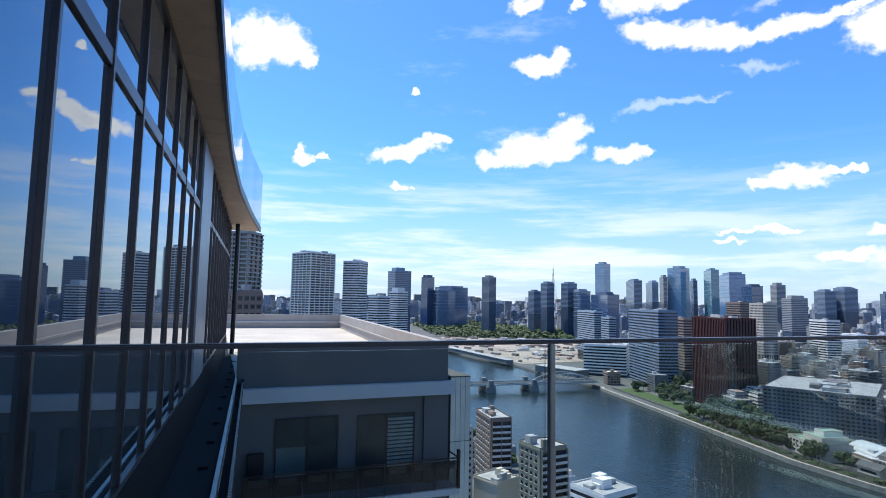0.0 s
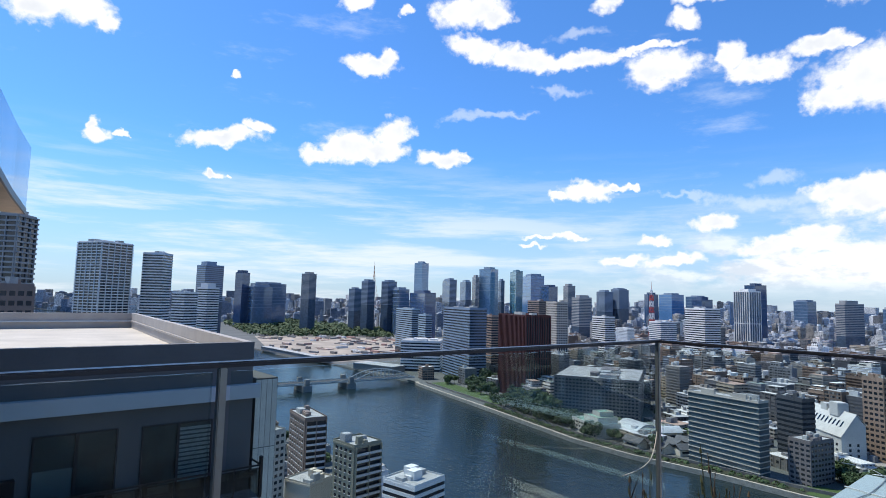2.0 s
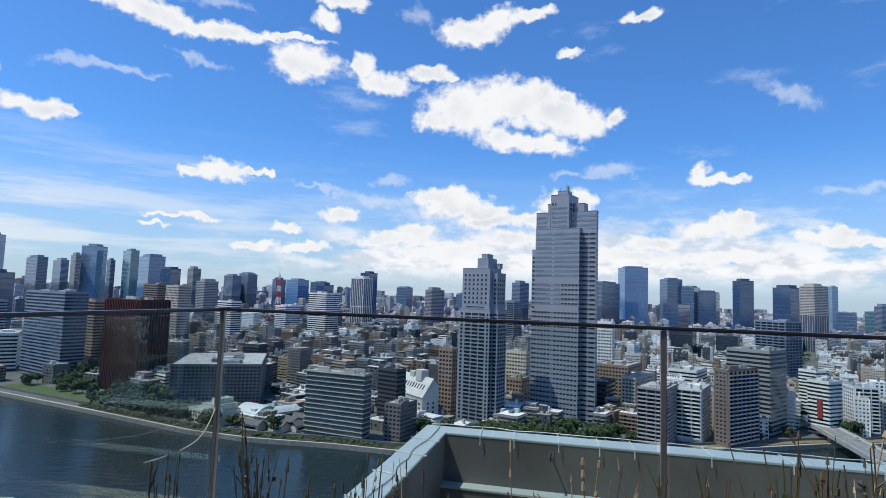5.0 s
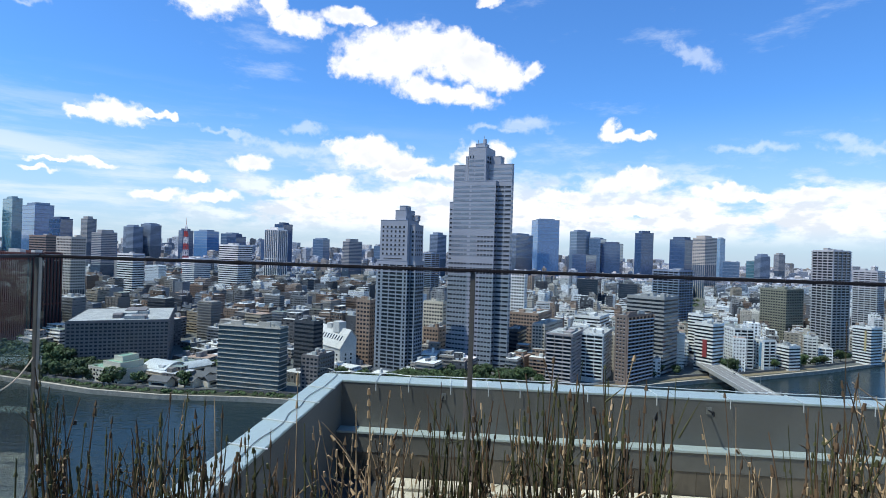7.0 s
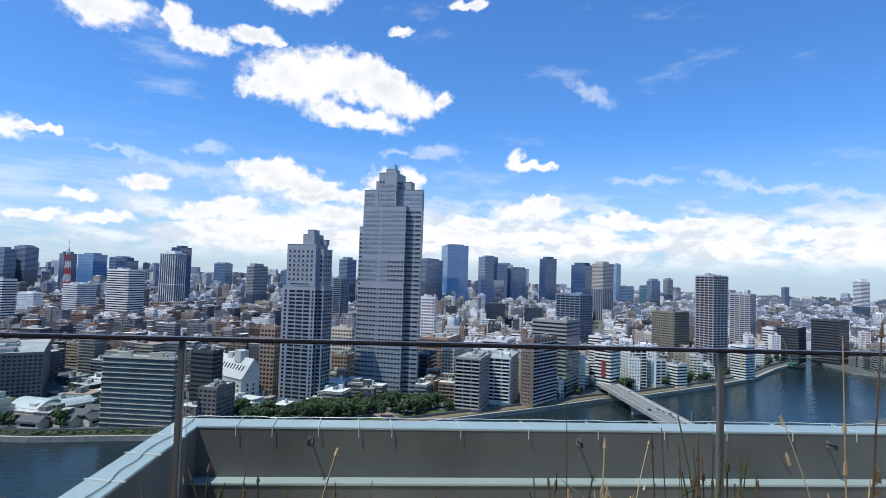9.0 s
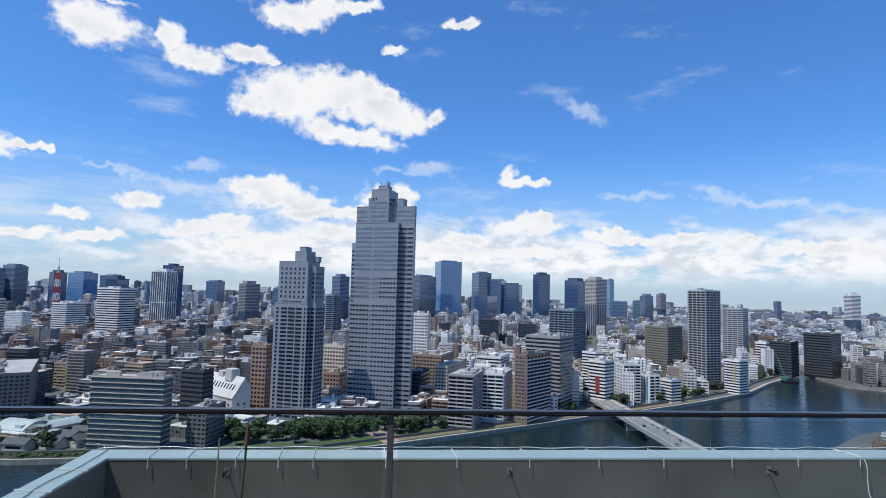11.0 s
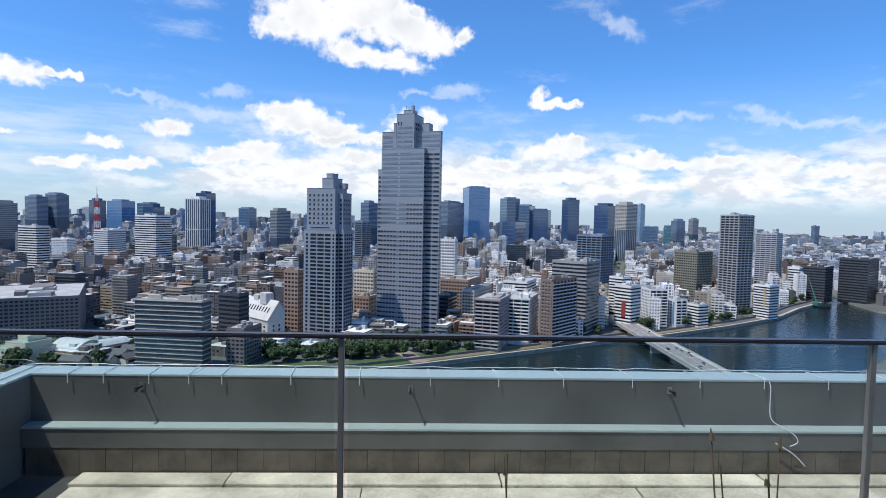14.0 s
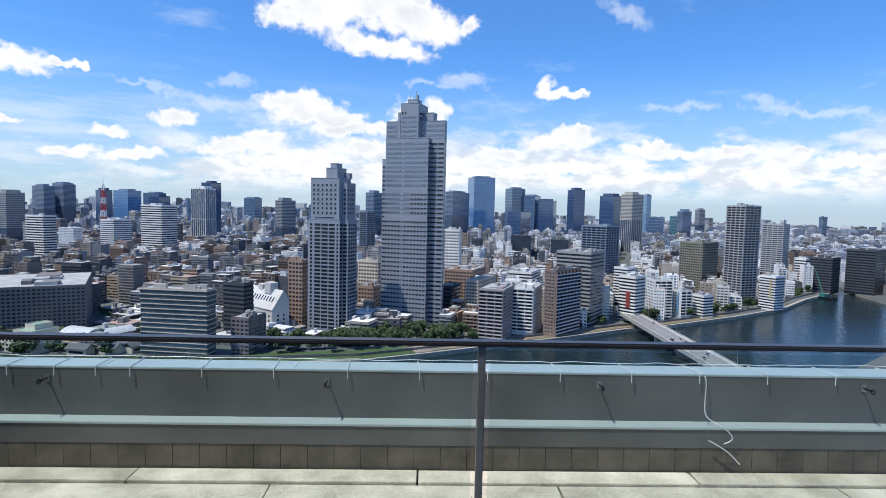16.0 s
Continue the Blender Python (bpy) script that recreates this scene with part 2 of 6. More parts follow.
def tint_material(name, windows=True, rough=0.75):
    """Walls of the far city: a tint for each building, the farthest with haze in it, and rows of windows at storey
    height.
    """
    if name in MATS:
        return MATS[name]
    m = bpy.data.materials.new(name)
    m.use_nodes = True
    nt = m.node_tree
    p = nt.nodes["Principled BSDF"]
    at = nt.nodes.new("ShaderNodeAttribute")
    at.attribute_name = "tint"
    g = nt.nodes.new("ShaderNodeNewGeometry")

    def mm(op, a, b=0.0, c=0.0):
        n = nt.nodes.new("ShaderNodeMath")
        n.operation = op
        for i, q in enumerate((a, b, c)):
            if isinstance(q, (int, float)):
                n.inputs[i].default_value = q
            else:
                nt.links.new(q, n.inputs[i])
        return n.outputs[0]

    ns = nt.nodes.new("ShaderNodeTexNoise")
    ns.inputs["Scale"].default_value, ns.inputs["Detail"].default_value = 0.12, 6
    nt.links.new(g.outputs["Position"], ns.inputs["Vector"])
    hs = nt.nodes.new("ShaderNodeHueSaturation")
    nt.links.new(at.outputs["Color"], hs.inputs["Color"])
    nt.links.new(mm("MULTIPLY_ADD", ns.outputs[0], 0.5, 0.75), hs.inputs["Value"])
    col = hs.outputs[0]
    p.inputs["Roughness"].default_value = rough
    if windows:
        sp, sn = nt.nodes.new("ShaderNodeSeparateXYZ"), nt.nodes.new("ShaderNodeSeparateXYZ")
        nt.links.new(g.outputs["Position"], sp.inputs[0])
        nt.links.new(g.outputs["True Normal"], sn.inputs[0])
        u = mm("SUBTRACT", mm("MULTIPLY", sp.outputs[1], sn.outputs[0]), mm("MULTIPLY", sp.outputs[0], sn.outputs[1]))
        vary_ = at.outputs["Alpha"]
        pitch = mm("MULTIPLY_ADD", vary_, 2.4, 2.0)
        fu = mm("FRACT", mm("DIVIDE", u, pitch))
        fz = mm("FRACT", mm("DIVIDE", mm("ADD", sp.outputs[2], 200.0), 3.3))
        w = mm("MULTIPLY", mm("MULTIPLY", mm("GREATER_THAN", fu, mm("MULTIPLY", mm("FRACT", mm("MULTIPLY", vary_, 7.3)), 0.55)), mm("GREATER_THAN", fz, mm("MULTIPLY_ADD", mm("FRACT", mm("MULTIPLY", vary_, 13.7)), 0.3, 0.2))), mm("LESS_THAN", fz, 0.83))
        w = mm("MULTIPLY", w, mm("LESS_THAN", mm("ABSOLUTE", sn.outputs[2]), 0.5))
        mix = nt.nodes.new("ShaderNodeMix")
        mix.data_type = "RGBA"
        nt.links.new(w, mix.inputs[0])
        nt.links.new(col, mix.inputs[6])
        fl = nt.nodes.new("ShaderNodeCombineXYZ")
        nt.links.new(mm("FLOOR", mm("DIVIDE", u, pitch)), fl.inputs[0])
        nt.links.new(mm("FLOOR", mm("DIVIDE", mm("ADD", sp.outputs[2], 200.0), 3.3)), fl.inputs[1])
        wnz = nt.nodes.new("ShaderNodeTexWhiteNoise")
        nt.links.new(fl.outputs[0], wnz.inputs[0])
        pane = nt.nodes.new("ShaderNodeMix")
        pane.data_type = "RGBA"
        nt.links.new(mm("POWER", wnz.outputs[0], 3.0), pane.inputs[0])
        pane.inputs[6].default_value, pane.inputs[7].default_value = (0.014, 0.018, 0.024, 1), (0.24, 0.25, 0.25, 1)
        nt.links.new(pane.outputs[2], mix.inputs[7])
        col = mix.outputs[2]
        nt.links.new(mm("MULTIPLY_ADD", w, -0.55, 0.75), p.inputs["Roughness"])
    nt.links.new(col, p.inputs["Base Color"])
    MATS[name] = m
    return m


def facade_glass(name, color, rough=0.08, spec=0.9, cell=(1.6, 3.8), coat=0.0):
    """Reflective window glass of a building, pane by pane a little different."""
    # coated glass mirrors more than clear glass
    if name in MATS:
        return MATS[name]
    m = bpy.data.materials.new(name)
    m.use_nodes = True
    nt = m.node_tree
    p = nt.nodes["Principled BSDF"]
    g = nt.nodes.new("ShaderNodeNewGeometry")
    mp = nt.nodes.new("ShaderNodeMapping")
    mp.inputs[3].default_value = (1 / cell[0] / 3, 1 / cell[0] / 3, 1 / cell[1])
    nt.links.new(g.outputs["Position"], mp.inputs[0])
    fl = nt.nodes.new("ShaderNodeVectorMath")
    fl.operation = "FLOOR"
    nt.links.new(mp.outputs[0], fl.inputs[0])
    wn_ = nt.nodes.new("ShaderNodeTexWhiteNoise")
    nt.links.new(fl.outputs[0], wn_.inputs[0])
    mix = nt.nodes.new("ShaderNodeMix")
    mix.data_type = "RGBA"
    nt.links.new(wn_.outputs[0], mix.inputs[0])
    mix.inputs[6].default_value = (*[c * 0.82 for c in color], 1)
    mix.inputs[7].default_value = (*[min(1, c * 1.2) for c in color], 1)
    nt.links.new(mix.outputs[2], p.inputs["Base Color"])
    p.inputs["Roughness"].default_value = rough
    p.inputs["Specular IOR Level"].default_value = spec
    p.inputs["Metallic"].default_value = coat
    p.inputs["IOR"].default_value = 1.6
    MATS[name] = m
    return m


def clear_glass(name, tint=(0.9, 0.95, 0.94), gloss=0.08):
    """Thin clear pane: mostly straight through, a little mirror."""
    if name in MATS:
        return MATS[name]
    m = bpy.data.materials.new(name)
    m.use_nodes = True
    nt = m.node_tree
    nt.nodes.clear()
    o = nt.nodes.new("ShaderNodeOutputMaterial")
    tr, gl, mx = nt.nodes.new("ShaderNodeBsdfTransparent"), nt.nodes.new("ShaderNodeBsdfGlossy"), nt.nodes.new("ShaderNodeMixShader")
    tr.inputs[0].default_value = (*tint, 1)
    gl.inputs["Roughness"].default_value = 0.02
    fr = nt.nodes.new("ShaderNodeFresnel")
    fr.inputs[0].default_value = 1.35
    ma = nt.nodes.new("ShaderNodeMath")
    ma.operation = "MULTIPLY"
    ma.inputs[1].default_value = gloss * 10
    nt.links.new(fr.outputs[0], ma.inputs[0])
    nt.links.new(ma.outputs[0], mx.inputs[0])
    nt.links.new(tr.outputs[0], mx.inputs[1])
    nt.links.new(gl.outputs[0], mx.inputs[2])
    nt.links.new(mx.outputs[0], o.inputs[0])
    MATS[name] = m
    return m


# Slate, teal, sky and navy, in GLASS too: distance haze put into the colour.
PALETTE = dict(grey=(0.33, 0.33, 0.325), brown=(0.24, 0.175, 0.145), beige=(0.52, 0.47, 0.40), white=(0.80, 0.79, 0.76), blue=(0.20, 0.28, 0.38),
               dark=(0.07, 0.075, 0.085), teal=(0.22, 0.34, 0.39), slate=(0.20, 0.265, 0.35), sky=(0.31, 0.40, 0.47), navy=(0.07, 0.11, 0.19),
               brick=(0.34, 0.235, 0.175), red=(0.078, 0.020, 0.017), mauve=(0.36, 0.31, 0.30), taupe=(0.20, 0.175, 0.17), pewter=(0.42, 0.43, 0.44), olive=(0.25, 0.24, 0.18), cream=(0.66, 0.58, 0.46))
GLASS = dict(blue=(0.08, 0.19, 0.36), teal=(0.07, 0.18, 0.23), slate=(0.08, 0.135, 0.21), sky=(0.16, 0.27, 0.38), navy=(0.04, 0.08, 0.16), dark=(0.03, 0.045, 0.065))
roof_mat = material("roof_membrane", (0.44, 0.445, 0.43), 0.85, vary=0.2, scale=0.15, fine_scale=1.5)
win_glass = facade_glass("window_glass", (0.022, 0.028, 0.036), 0.12, 0.45)


# ---- mesh helpers ----
def quad_box(bm, x0, x1, y0, y1, z0, z1, mi=0):
    v = [bm.verts.new(c) for c in ((x0, y0, z0), (x1, y0, z0), (x1, y1, z0), (x0, y1, z0), (x0, y0, z1), (x1, y0, z1), (x1, y1, z1), (x0, y1, z1))]
    for f in ((3, 2, 1, 0), (4, 5, 6, 7), (0, 1, 5, 4), (1, 2, 6, 5), (2, 3, 7, 6), (3, 0, 4, 7)):
        bm.faces.new([v[i] for i in f]).material_index = mi
    return v


def mesh_of(name, bm, *mats):
    me = bpy.data.meshes.new(name)
    bm.normal_update()
    bm.to_mesh(me)
    bm.free()
    for m in mats:
        me.materials.append(m)
    return me


def part(name, bm, mat, parent=None, label="", m=None):
    ob = new(name, bm if isinstance(bm, bpy.types.Mesh) else mesh_of(name, bm, *(mat if isinstance(mat, (list, tuple)) else (mat,))))
    if parent:
        ob.parent = parent
    if m is not None:
        ob.matrix_basis = m
    if label:
        ob["label"] = label
    return ob


def box(x0, x1, y0, y1, z0, z1, bevel=0.0):
    bm = bmesh.new()
    quad_box(bm, x0, x1, y0, y1, z0, z1)
    if bevel:
        bmesh.ops.bevel(bm, geom=bm.edges[:], offset=bevel, segments=2, affect="EDGES")
    return bm


def bar(bm, a, b, r, sides=6, r2=None):
    """A round bar from a to b."""
    a, b = Vector(a), Vector(b)
    q = (b - a).to_track_quat("Z", "Y").to_matrix()
    ring = []
    for p, rr in ((a, r), (b, r if r2 is None else r2)):
        ring.append([bm.verts.new(p + q @ Vector((rr * math.cos(6.28319 * i / sides), rr * math.sin(6.28319 * i / sides), 0))) for i in range(sides)])
    for i in range(sides):
        j = (i + 1) % sides
        bm.faces.new((ring[0][i], ring[0][j], ring[1][j], ring[1][i]))
    bm.faces.new(ring[0][::-1])
    bm.faces.new(ring[1])


def thing(name, label, category, group="", m=None):
    e = new(name)
    e.empty_display_size = 0.3
    if m is not None:
        e.matrix_basis = m
    return tagged(e, label, category, group)


def structure(ob, label=""):
    return tagged(ob, label, kind="structure")


GROUND = -110.0
WATER = -112.5

# ---- land and river ----
def poly(name, pts, z, depth, mats, label):
    bm = bmesh.new()
    top = [bm.verts.new((x, y, z)) for x, y in pts]
    f = bm.faces.new(top)
    if f.normal.z < 0 or (f.normal_update() or f.normal.z < 0):
        f.normal_flip()
    low = [bm.verts.new((x, y, z - depth)) for x, y in pts]
    n = len(pts)
    for i in range(n):
        j = (i + 1) % n
        w = bm.faces.new((top[i], low[i], low[j], top[j]))
        w.material_index = 1
    bmesh.ops.triangulate(bm, faces=[f])
    bmesh.ops.recalc_face_normals(bm, faces=bm.faces[:])
    ob = part(name, bm, mats)
    return structure(ob, label)


ground_mat = material("city_ground", (0.13, 0.13, 0.125), 0.9, vary=0.25, scale=0.02, fine_scale=0.4, alt=(0.07, 0.08, 0.07))
quay_mat = material("quay_wall", (0.36, 0.34, 0.29), 0.85, vary=0.25, scale=0.3)
WEST = [(260, 4800), (560, 1700), (470, 1180), (462, 960), (480, 840), (470, 700), (472, 612), (462, 596), (425, 437), (388, 288), (384, 233), (390, 169), (389, 124), (402, 41),
        (423, -4), (452, -60), (487, -129), (526, -199), (548, -253), (599, -345), (660, -440), (734, -518), (800, -600), (1000, -700), (1015, -740), (800, -640), (720, -618), (690, -650),
        (700, -900), (900, -2000), (1500, -4500), (4800, -1500), (4900, 0), (4700, 1600), (3600, 3300), (2200, 4400)]
EAST = [(180, 4800), (140, 1500), (175, 900), (200, 640), (206, 380), (204, 290), (210, 150), (228, 0), (262, -120), (330, -230), (420, -352), (455, -400), (500, -520), (520, -900), (640, -2000), (900, -4600),
        (-2500, -4200), (-4600, -1500), (-4800, 500), (-4000, 2700), (-2000, 4400)]
poly("ground", WEST, GROUND, 8, (ground_mat, quay_mat), "paved city ground with grey streets")
poly("ground", EAST, GROUND, 8, (ground_mat, quay_mat), "paved city ground on the near bank")


def water_material():
    m = bpy.data.materials.new("river_water")
    m.use_nodes = True
    nt = m.node_tree
    p = nt.nodes["Principled BSDF"]
    p.inputs["Base Color"].default_value = (0.012, 0.023, 0.026, 1)
    p.inputs["Roughness"].default_value = 0.12
    p.inputs["IOR"].default_value = 1.33
    p.inputs["Specular IOR Level"].default_value = 0.32
    g = nt.nodes.new("ShaderNodeNewGeometry")
    mp = nt.nodes.new("ShaderNodeMapping")
    mp.inputs[2].default_value = (0, 0, radians(35))
    mp.inputs[3].default_value = (0.5, 0.22, 1)
    nt.links.new(g.outputs["Position"], mp.inputs[0])
    n1, n2 = nt.nodes.new("ShaderNodeTexNoise"), nt.nodes.new("ShaderNodeTexNoise")
    n1.inputs["Scale"].default_value, n1.inputs["Detail"].default_value = 0.6, 6
    n2.inputs["Scale"].default_value, n2.inputs["Detail"].default_value = 0.012, 4
    nt.links.new(mp.outputs[0], n1.inputs["Vector"])
    nt.links.new(g.outputs["Position"], n2.inputs["Vector"])
    b = nt.nodes.new("ShaderNodeBump")
    b.inputs["Distance"].default_value = 1.0
    mr = nt.nodes.new("ShaderNodeMapRange")
    mr.inputs[3].default_value, mr.inputs[4].default_value = 0.25, 0.8
    nt.links.new(n2.outputs[0], mr.inputs[0])
    nt.links.new(mr.outputs[0], b.inputs["Strength"])
    nt.links.new(n1.outputs[0], b.inputs["Height"])
    nt.links.new(b.outputs[0], p.inputs["Normal"])
    return m


bm = bmesh.new()
bm.faces.new([bm.verts.new((x, y, WATER)) for x, y in ((-800, -4800), (4800, -4800), (4800, 4800), (-800, 4800))])
structure(part("water", bm, water_material()), "dark blue green rippled river water")

# ---- terrace, fence ----
RX, RY, RZ = 2.535, 1.302, 1.2
BAY = 1.5
rail_metal = material("rail_metal", (0.05, 0.048, 0.055), 0.35, 0.35, vary=0.1, scale=6)
post_metal = material("post_metal", (0.36, 0.37, 0.35), 0.4, 0.7, vary=0.12, scale=6)
pane_glass = clear_glass("fence_glass", (0.90, 0.95, 0.94), 0.03)
terrace_mat = material("terrace_paving", (0.33, 0.31, 0.28), 0.8, vary=0.15, scale=1.2, bump=0.2)
structure(part("floor", box(-1.2, 2.7, -12, 1.45, -0.9, 0.0), terrace_mat), "grey paved roof terrace")

fence = thing("glass_fence", "clear glass balustrade with slim metal posts and dark top rail", "fence")
part("top_rail", box(RX - 0.015, RX + 0.015, -9.2, RY - 0.016, RZ - 0.011, RZ, 0.003), rail_metal, fence, "dark metal top rail")
part("top_rail", box(-1.2, RX + 0.015, RY - 0.015, RY + 0.015, RZ - 0.011, RZ, 0.003), rail_metal, fence, "dark metal top rail")
pm = mesh_of("post", box(-0.009, 0.009, -0.008, 0.008, 0.0, RZ - 0.012, 0.002), post_metal)
for i in range(7):
    part("post", pm, None, fence, m=pose(RX, RY - BAY * i, 0))
for i in range(1, 3):
    part("post", pm, None, fence, m=pose(RX - 1.69 * i, RY, 0, 0, 0, 90))
for i in range(6):
    p = part("pane", box(RX - 0.006, RX + 0.006, RY - BAY * (i + 1) + 0.02, RY - BAY * i - 0.02, 0.08, RZ - 0.02), pane_glass, fence)
    p.visible_shadow = False
for i in range(2):
    p = part("pane", box(RX - 1.69 * (i + 1) + 0.02, RX - 1.69 * i - 0.02, RY - 0.006, RY + 0.006, 0.08, RZ - 0.02), pane_glass, fence)
    p.visible_shadow = False

# ---- lower roof with its parapet ----
metal_face = material("parapet_panel", (0.168, 0.163, 0.15), 0.55, 0.1, vary=0.24, scale=0.9, fine_scale=26, bump=0.15)
coping_mat = material("coping_metal", (0.46, 0.53, 0.515), 0.4, 0.3, vary=0.08, scale=1.0)
slab_mat = material("roof_slab", (0.68, 0.61, 0.48), 0.9, vary=0.3, scale=1.6, bump=0.8, alt=(0.28, 0.25, 0.185), random=0.08)
PX, PY, PT, PF = 8.62, 1.80, -0.66, -1.91
LX, LZ = 8.39, -1.31
structure(part("lower_roof", box(2.8, 8.9, -22, 2.05, -3.0, PF - 0.07), material("roof_base", (0.05, 0.05, 0.05), 0.9)), "dark roof deck below the terrace")
parapet = thing("roof_parapet", "grey metal clad parapet with pale blue coping", "parapet")
part("panel", box(PX, 8.96, -22, 2.12, -3.4, PT - 0.03), metal_face, parapet, "dull grey metal panel")
part("panel", box(2.8, PX - 0.003, PY, 2.12, -3.4, PT - 0.03), metal_face, parapet, "dull grey metal panel")
part("ledge", box(LX, PX - 0.002, -22, PY - 0.002, LZ - 0.03, LZ, 0.004), coping_mat, parapet, "pale ledge strip")
# Grey strip between the ledge and the brown lower panels.
part("flashing", box(LX + 0.012, PX - 0.004, -22, PY - 0.004, LZ - 0.28, LZ - 0.032), metal_face, parapet, "grey metal flashing below the ledge")
cm = mesh_of("coping", box(-0.006, 0.39, -0.02, 2.48, -0.03, 0.0, 0.006), coping_mat)
for i in range(10):
    part("coping", cm, None, parapet, m=pose(PX, PY + 0.36 - 2.5 * (i + 1), PT))
part("coping", box(2.8, 9.0, PY - 0.008, 2.16, PT - 0.03, PT + 0.002, 0.006), coping_mat, parapet)

# ---- wing of the same building ----
wing_wall = material("wing_wall", (0.115, 0.115, 0.115), 0.7, vary=0.08, scale=0.8, bump=0.1)
wing_band = material("wing_band", (0.50, 0.53, 0.54), 0.6, vary=0.08, scale=1)
wing_light = material("wing_parapet", (0.40, 0.36, 0.32), 0.7, vary=0.1, scale=0.8)
roof_light = material("wing_roof", (0.56, 0.50, 0.41), 0.85, vary=0.12, scale=0.4)
WY = 23.7
wing = thing("building_wing", "dark grey lower wing with pale slab edge and flat roof", "building")
part("front_wall", box(0.9, 9.9, WY, WY + 0.35, -112, PT), wing_wall, wing, "dark grey front wall")

WX1 = lambda y: 9.9 + (y - WY) * 0.077
bm = bmesh.new()
for (x0, y0, x1, y1, z0, z1) in ((9.55, WY + 0.36, 9.9, 60.0, -112, PT),):
    v = [bm.verts.new((WX1(y) + dx, y, z)) for z in (z0, z1) for (dx, y) in ((-0.35, y0), (0, y0), (0, y1), (-0.35, y1))]
    for f in ((3, 2, 1, 0), (4, 5, 6, 7), (0, 1, 5, 4), (1, 2, 6, 5), (2, 3, 7, 6), (3, 0, 4, 7)):
        bm.faces.new([v[i] for i in f])
part("side_wall", bm, wing_light, wing, "warm grey parapet wall")
part("back_wall", box(0.9, WX1(60) - 0.36, 59.6, 59.95, -3.0, PT), wing_light, wing, "warm grey parapet wall")
part("roof_deck", box(0.9, 9.5, WY + 0.36, 59.5, -2.4, -2.02), roof_light, wing, "sunlit pale roof deck")


def prism(y0, y1, d0, d1, z0, z1):
    """A bar that keeps its distance to the slanting side wall."""
    bm = bmesh.new()
    v = [bm.verts.new((x, y, z)) for z in (z0, z1) for (x, y) in ((d0(y0), y0), (d1(y0), y0), (d1(y1), y1), (d0(y1), y1))]
    for f in ((3, 2, 1, 0), (4, 5, 6, 7), (0, 1, 5, 4), (1, 2, 6, 5), (2, 3, 7, 6), (3, 0, 4, 7)):
        bm.faces.new([v[i] for i in f])
    return bm


part("roof_edge", prism(WY + 0.36, 59.5, lambda y: 9.505, lambda y: WX1(y) - 0.36, -2.4, -2.024), roof_light, wing)
part("inner_ledge", box(0.9, WX1(60) - 0.37, 59.45, 59.6, -1.45, -1.33), wing_band, wing)
part("inner_ledge", prism(WY + 0.4, 59.4, lambda y: WX1(y) - 0.45, lambda y: WX1(y) - 0.352, -1.45, -1.33), wing_light, wing)
part("slab_edge", box(1.0, 10.12, WY - 0.35, WY - 0.003, -2.95, -2.38, 0.01), wing_band, wing, "pale slab edge band")
part("lower_wall_return", box(8.75, 9.9, WY - 0.12, WY - 0.003, -9, -2.96), wing_wall, wing)
tile_mat = material("side_tiles", (0.70, 0.67, 0.57), 0.6, vary=0.1, scale=2, random=0.06)
part("tiled_wall", box(10.3, 11.3, WY + 0.6, WY + 8, -112, -2.3), material("tile_joint", (0.1, 0.1, 0.09), 0.9), wing)
tm = mesh_of("tile", box(0, 0.23, 0, 0.02, 0, 2.9, 0.004), tile_mat)
for i in range(4):
    for k in range(6):
        part("tile", tm, None, wing, m=pose(10.31 + i * 0.247, WY + 0.578, -2.33 - 2.93 * (k + 1)))


def sash_window(x0, x1, z0, z1, blind):
    w = thing("window", "dark framed sliding window with blinds inside", "window")
    fr = material("dark_frame", (0.03, 0.03, 0.035), 0.4, 0.5)
    mid = (x0 + x1) / 2
    for a, b, c, d in ((x0, x1, z1 - 0.06, z1), (x0, x1, z0, z0 + 0.06), (x0, x0 + 0.06, z0 + 0.06, z1 - 0.06), (x1 - 0.06, x1, z0 + 0.06, z1 - 0.06), (mid - 0.05, mid + 0.05, z0 + 0.06, z1 - 0.06)):
        wf = part("window_frame", box(a, b, WY - 0.06, WY - 0.001, c, d), fr, w)
    for a, b in ((x0 + 0.06, mid - 0.05), (mid + 0.05, x1 - 0.06)):
        part("pane", box(a, b, WY - 0.03, WY - 0.02, z0 + 0.06, z1 - 0.06), pane_dark, wf)
    # Backing sheet in place of the room, whose brightness is put into its grey.
    part("window_back", box(x0 + 0.02, x1 - 0.02, WY - 0.0055, WY - 0.0015, z0 + 0.02, z1 - 0.02), material("room_backing", (0.13, 0.145, 0.15), 0.8, vary=0.3, scale=1.2), w)
    bl = material("blind_slat", (0.62, 0.66, 0.66), 0.6)
    n = 13
    for i in range(n):
        zz = z0 + 0.15 + (z1 - z0 - 0.3) * i / n
        if blind:
            part("blind_slat", box(mid + 0.06, x1 - 0.07, WY - 0.016, WY - 0.006, zz, zz + (z1 - z0) / n * 0.55), bl, w)
    if not blind:
        part("blind_slat", box(x0 + 0.07, mid - 0.06, WY - 0.016, WY - 0.006, z0 + 0.07, z0 + 1.3), material("roller_blind", (0.30, 0.35, 0.37), 0.7), w)
        part("blind_slat", box(x0 + 0.07, mid - 0.06, WY - 0.019, WY - 0.0165, z0 + 0.12, z0 + 0.3), bl, w)
    return w


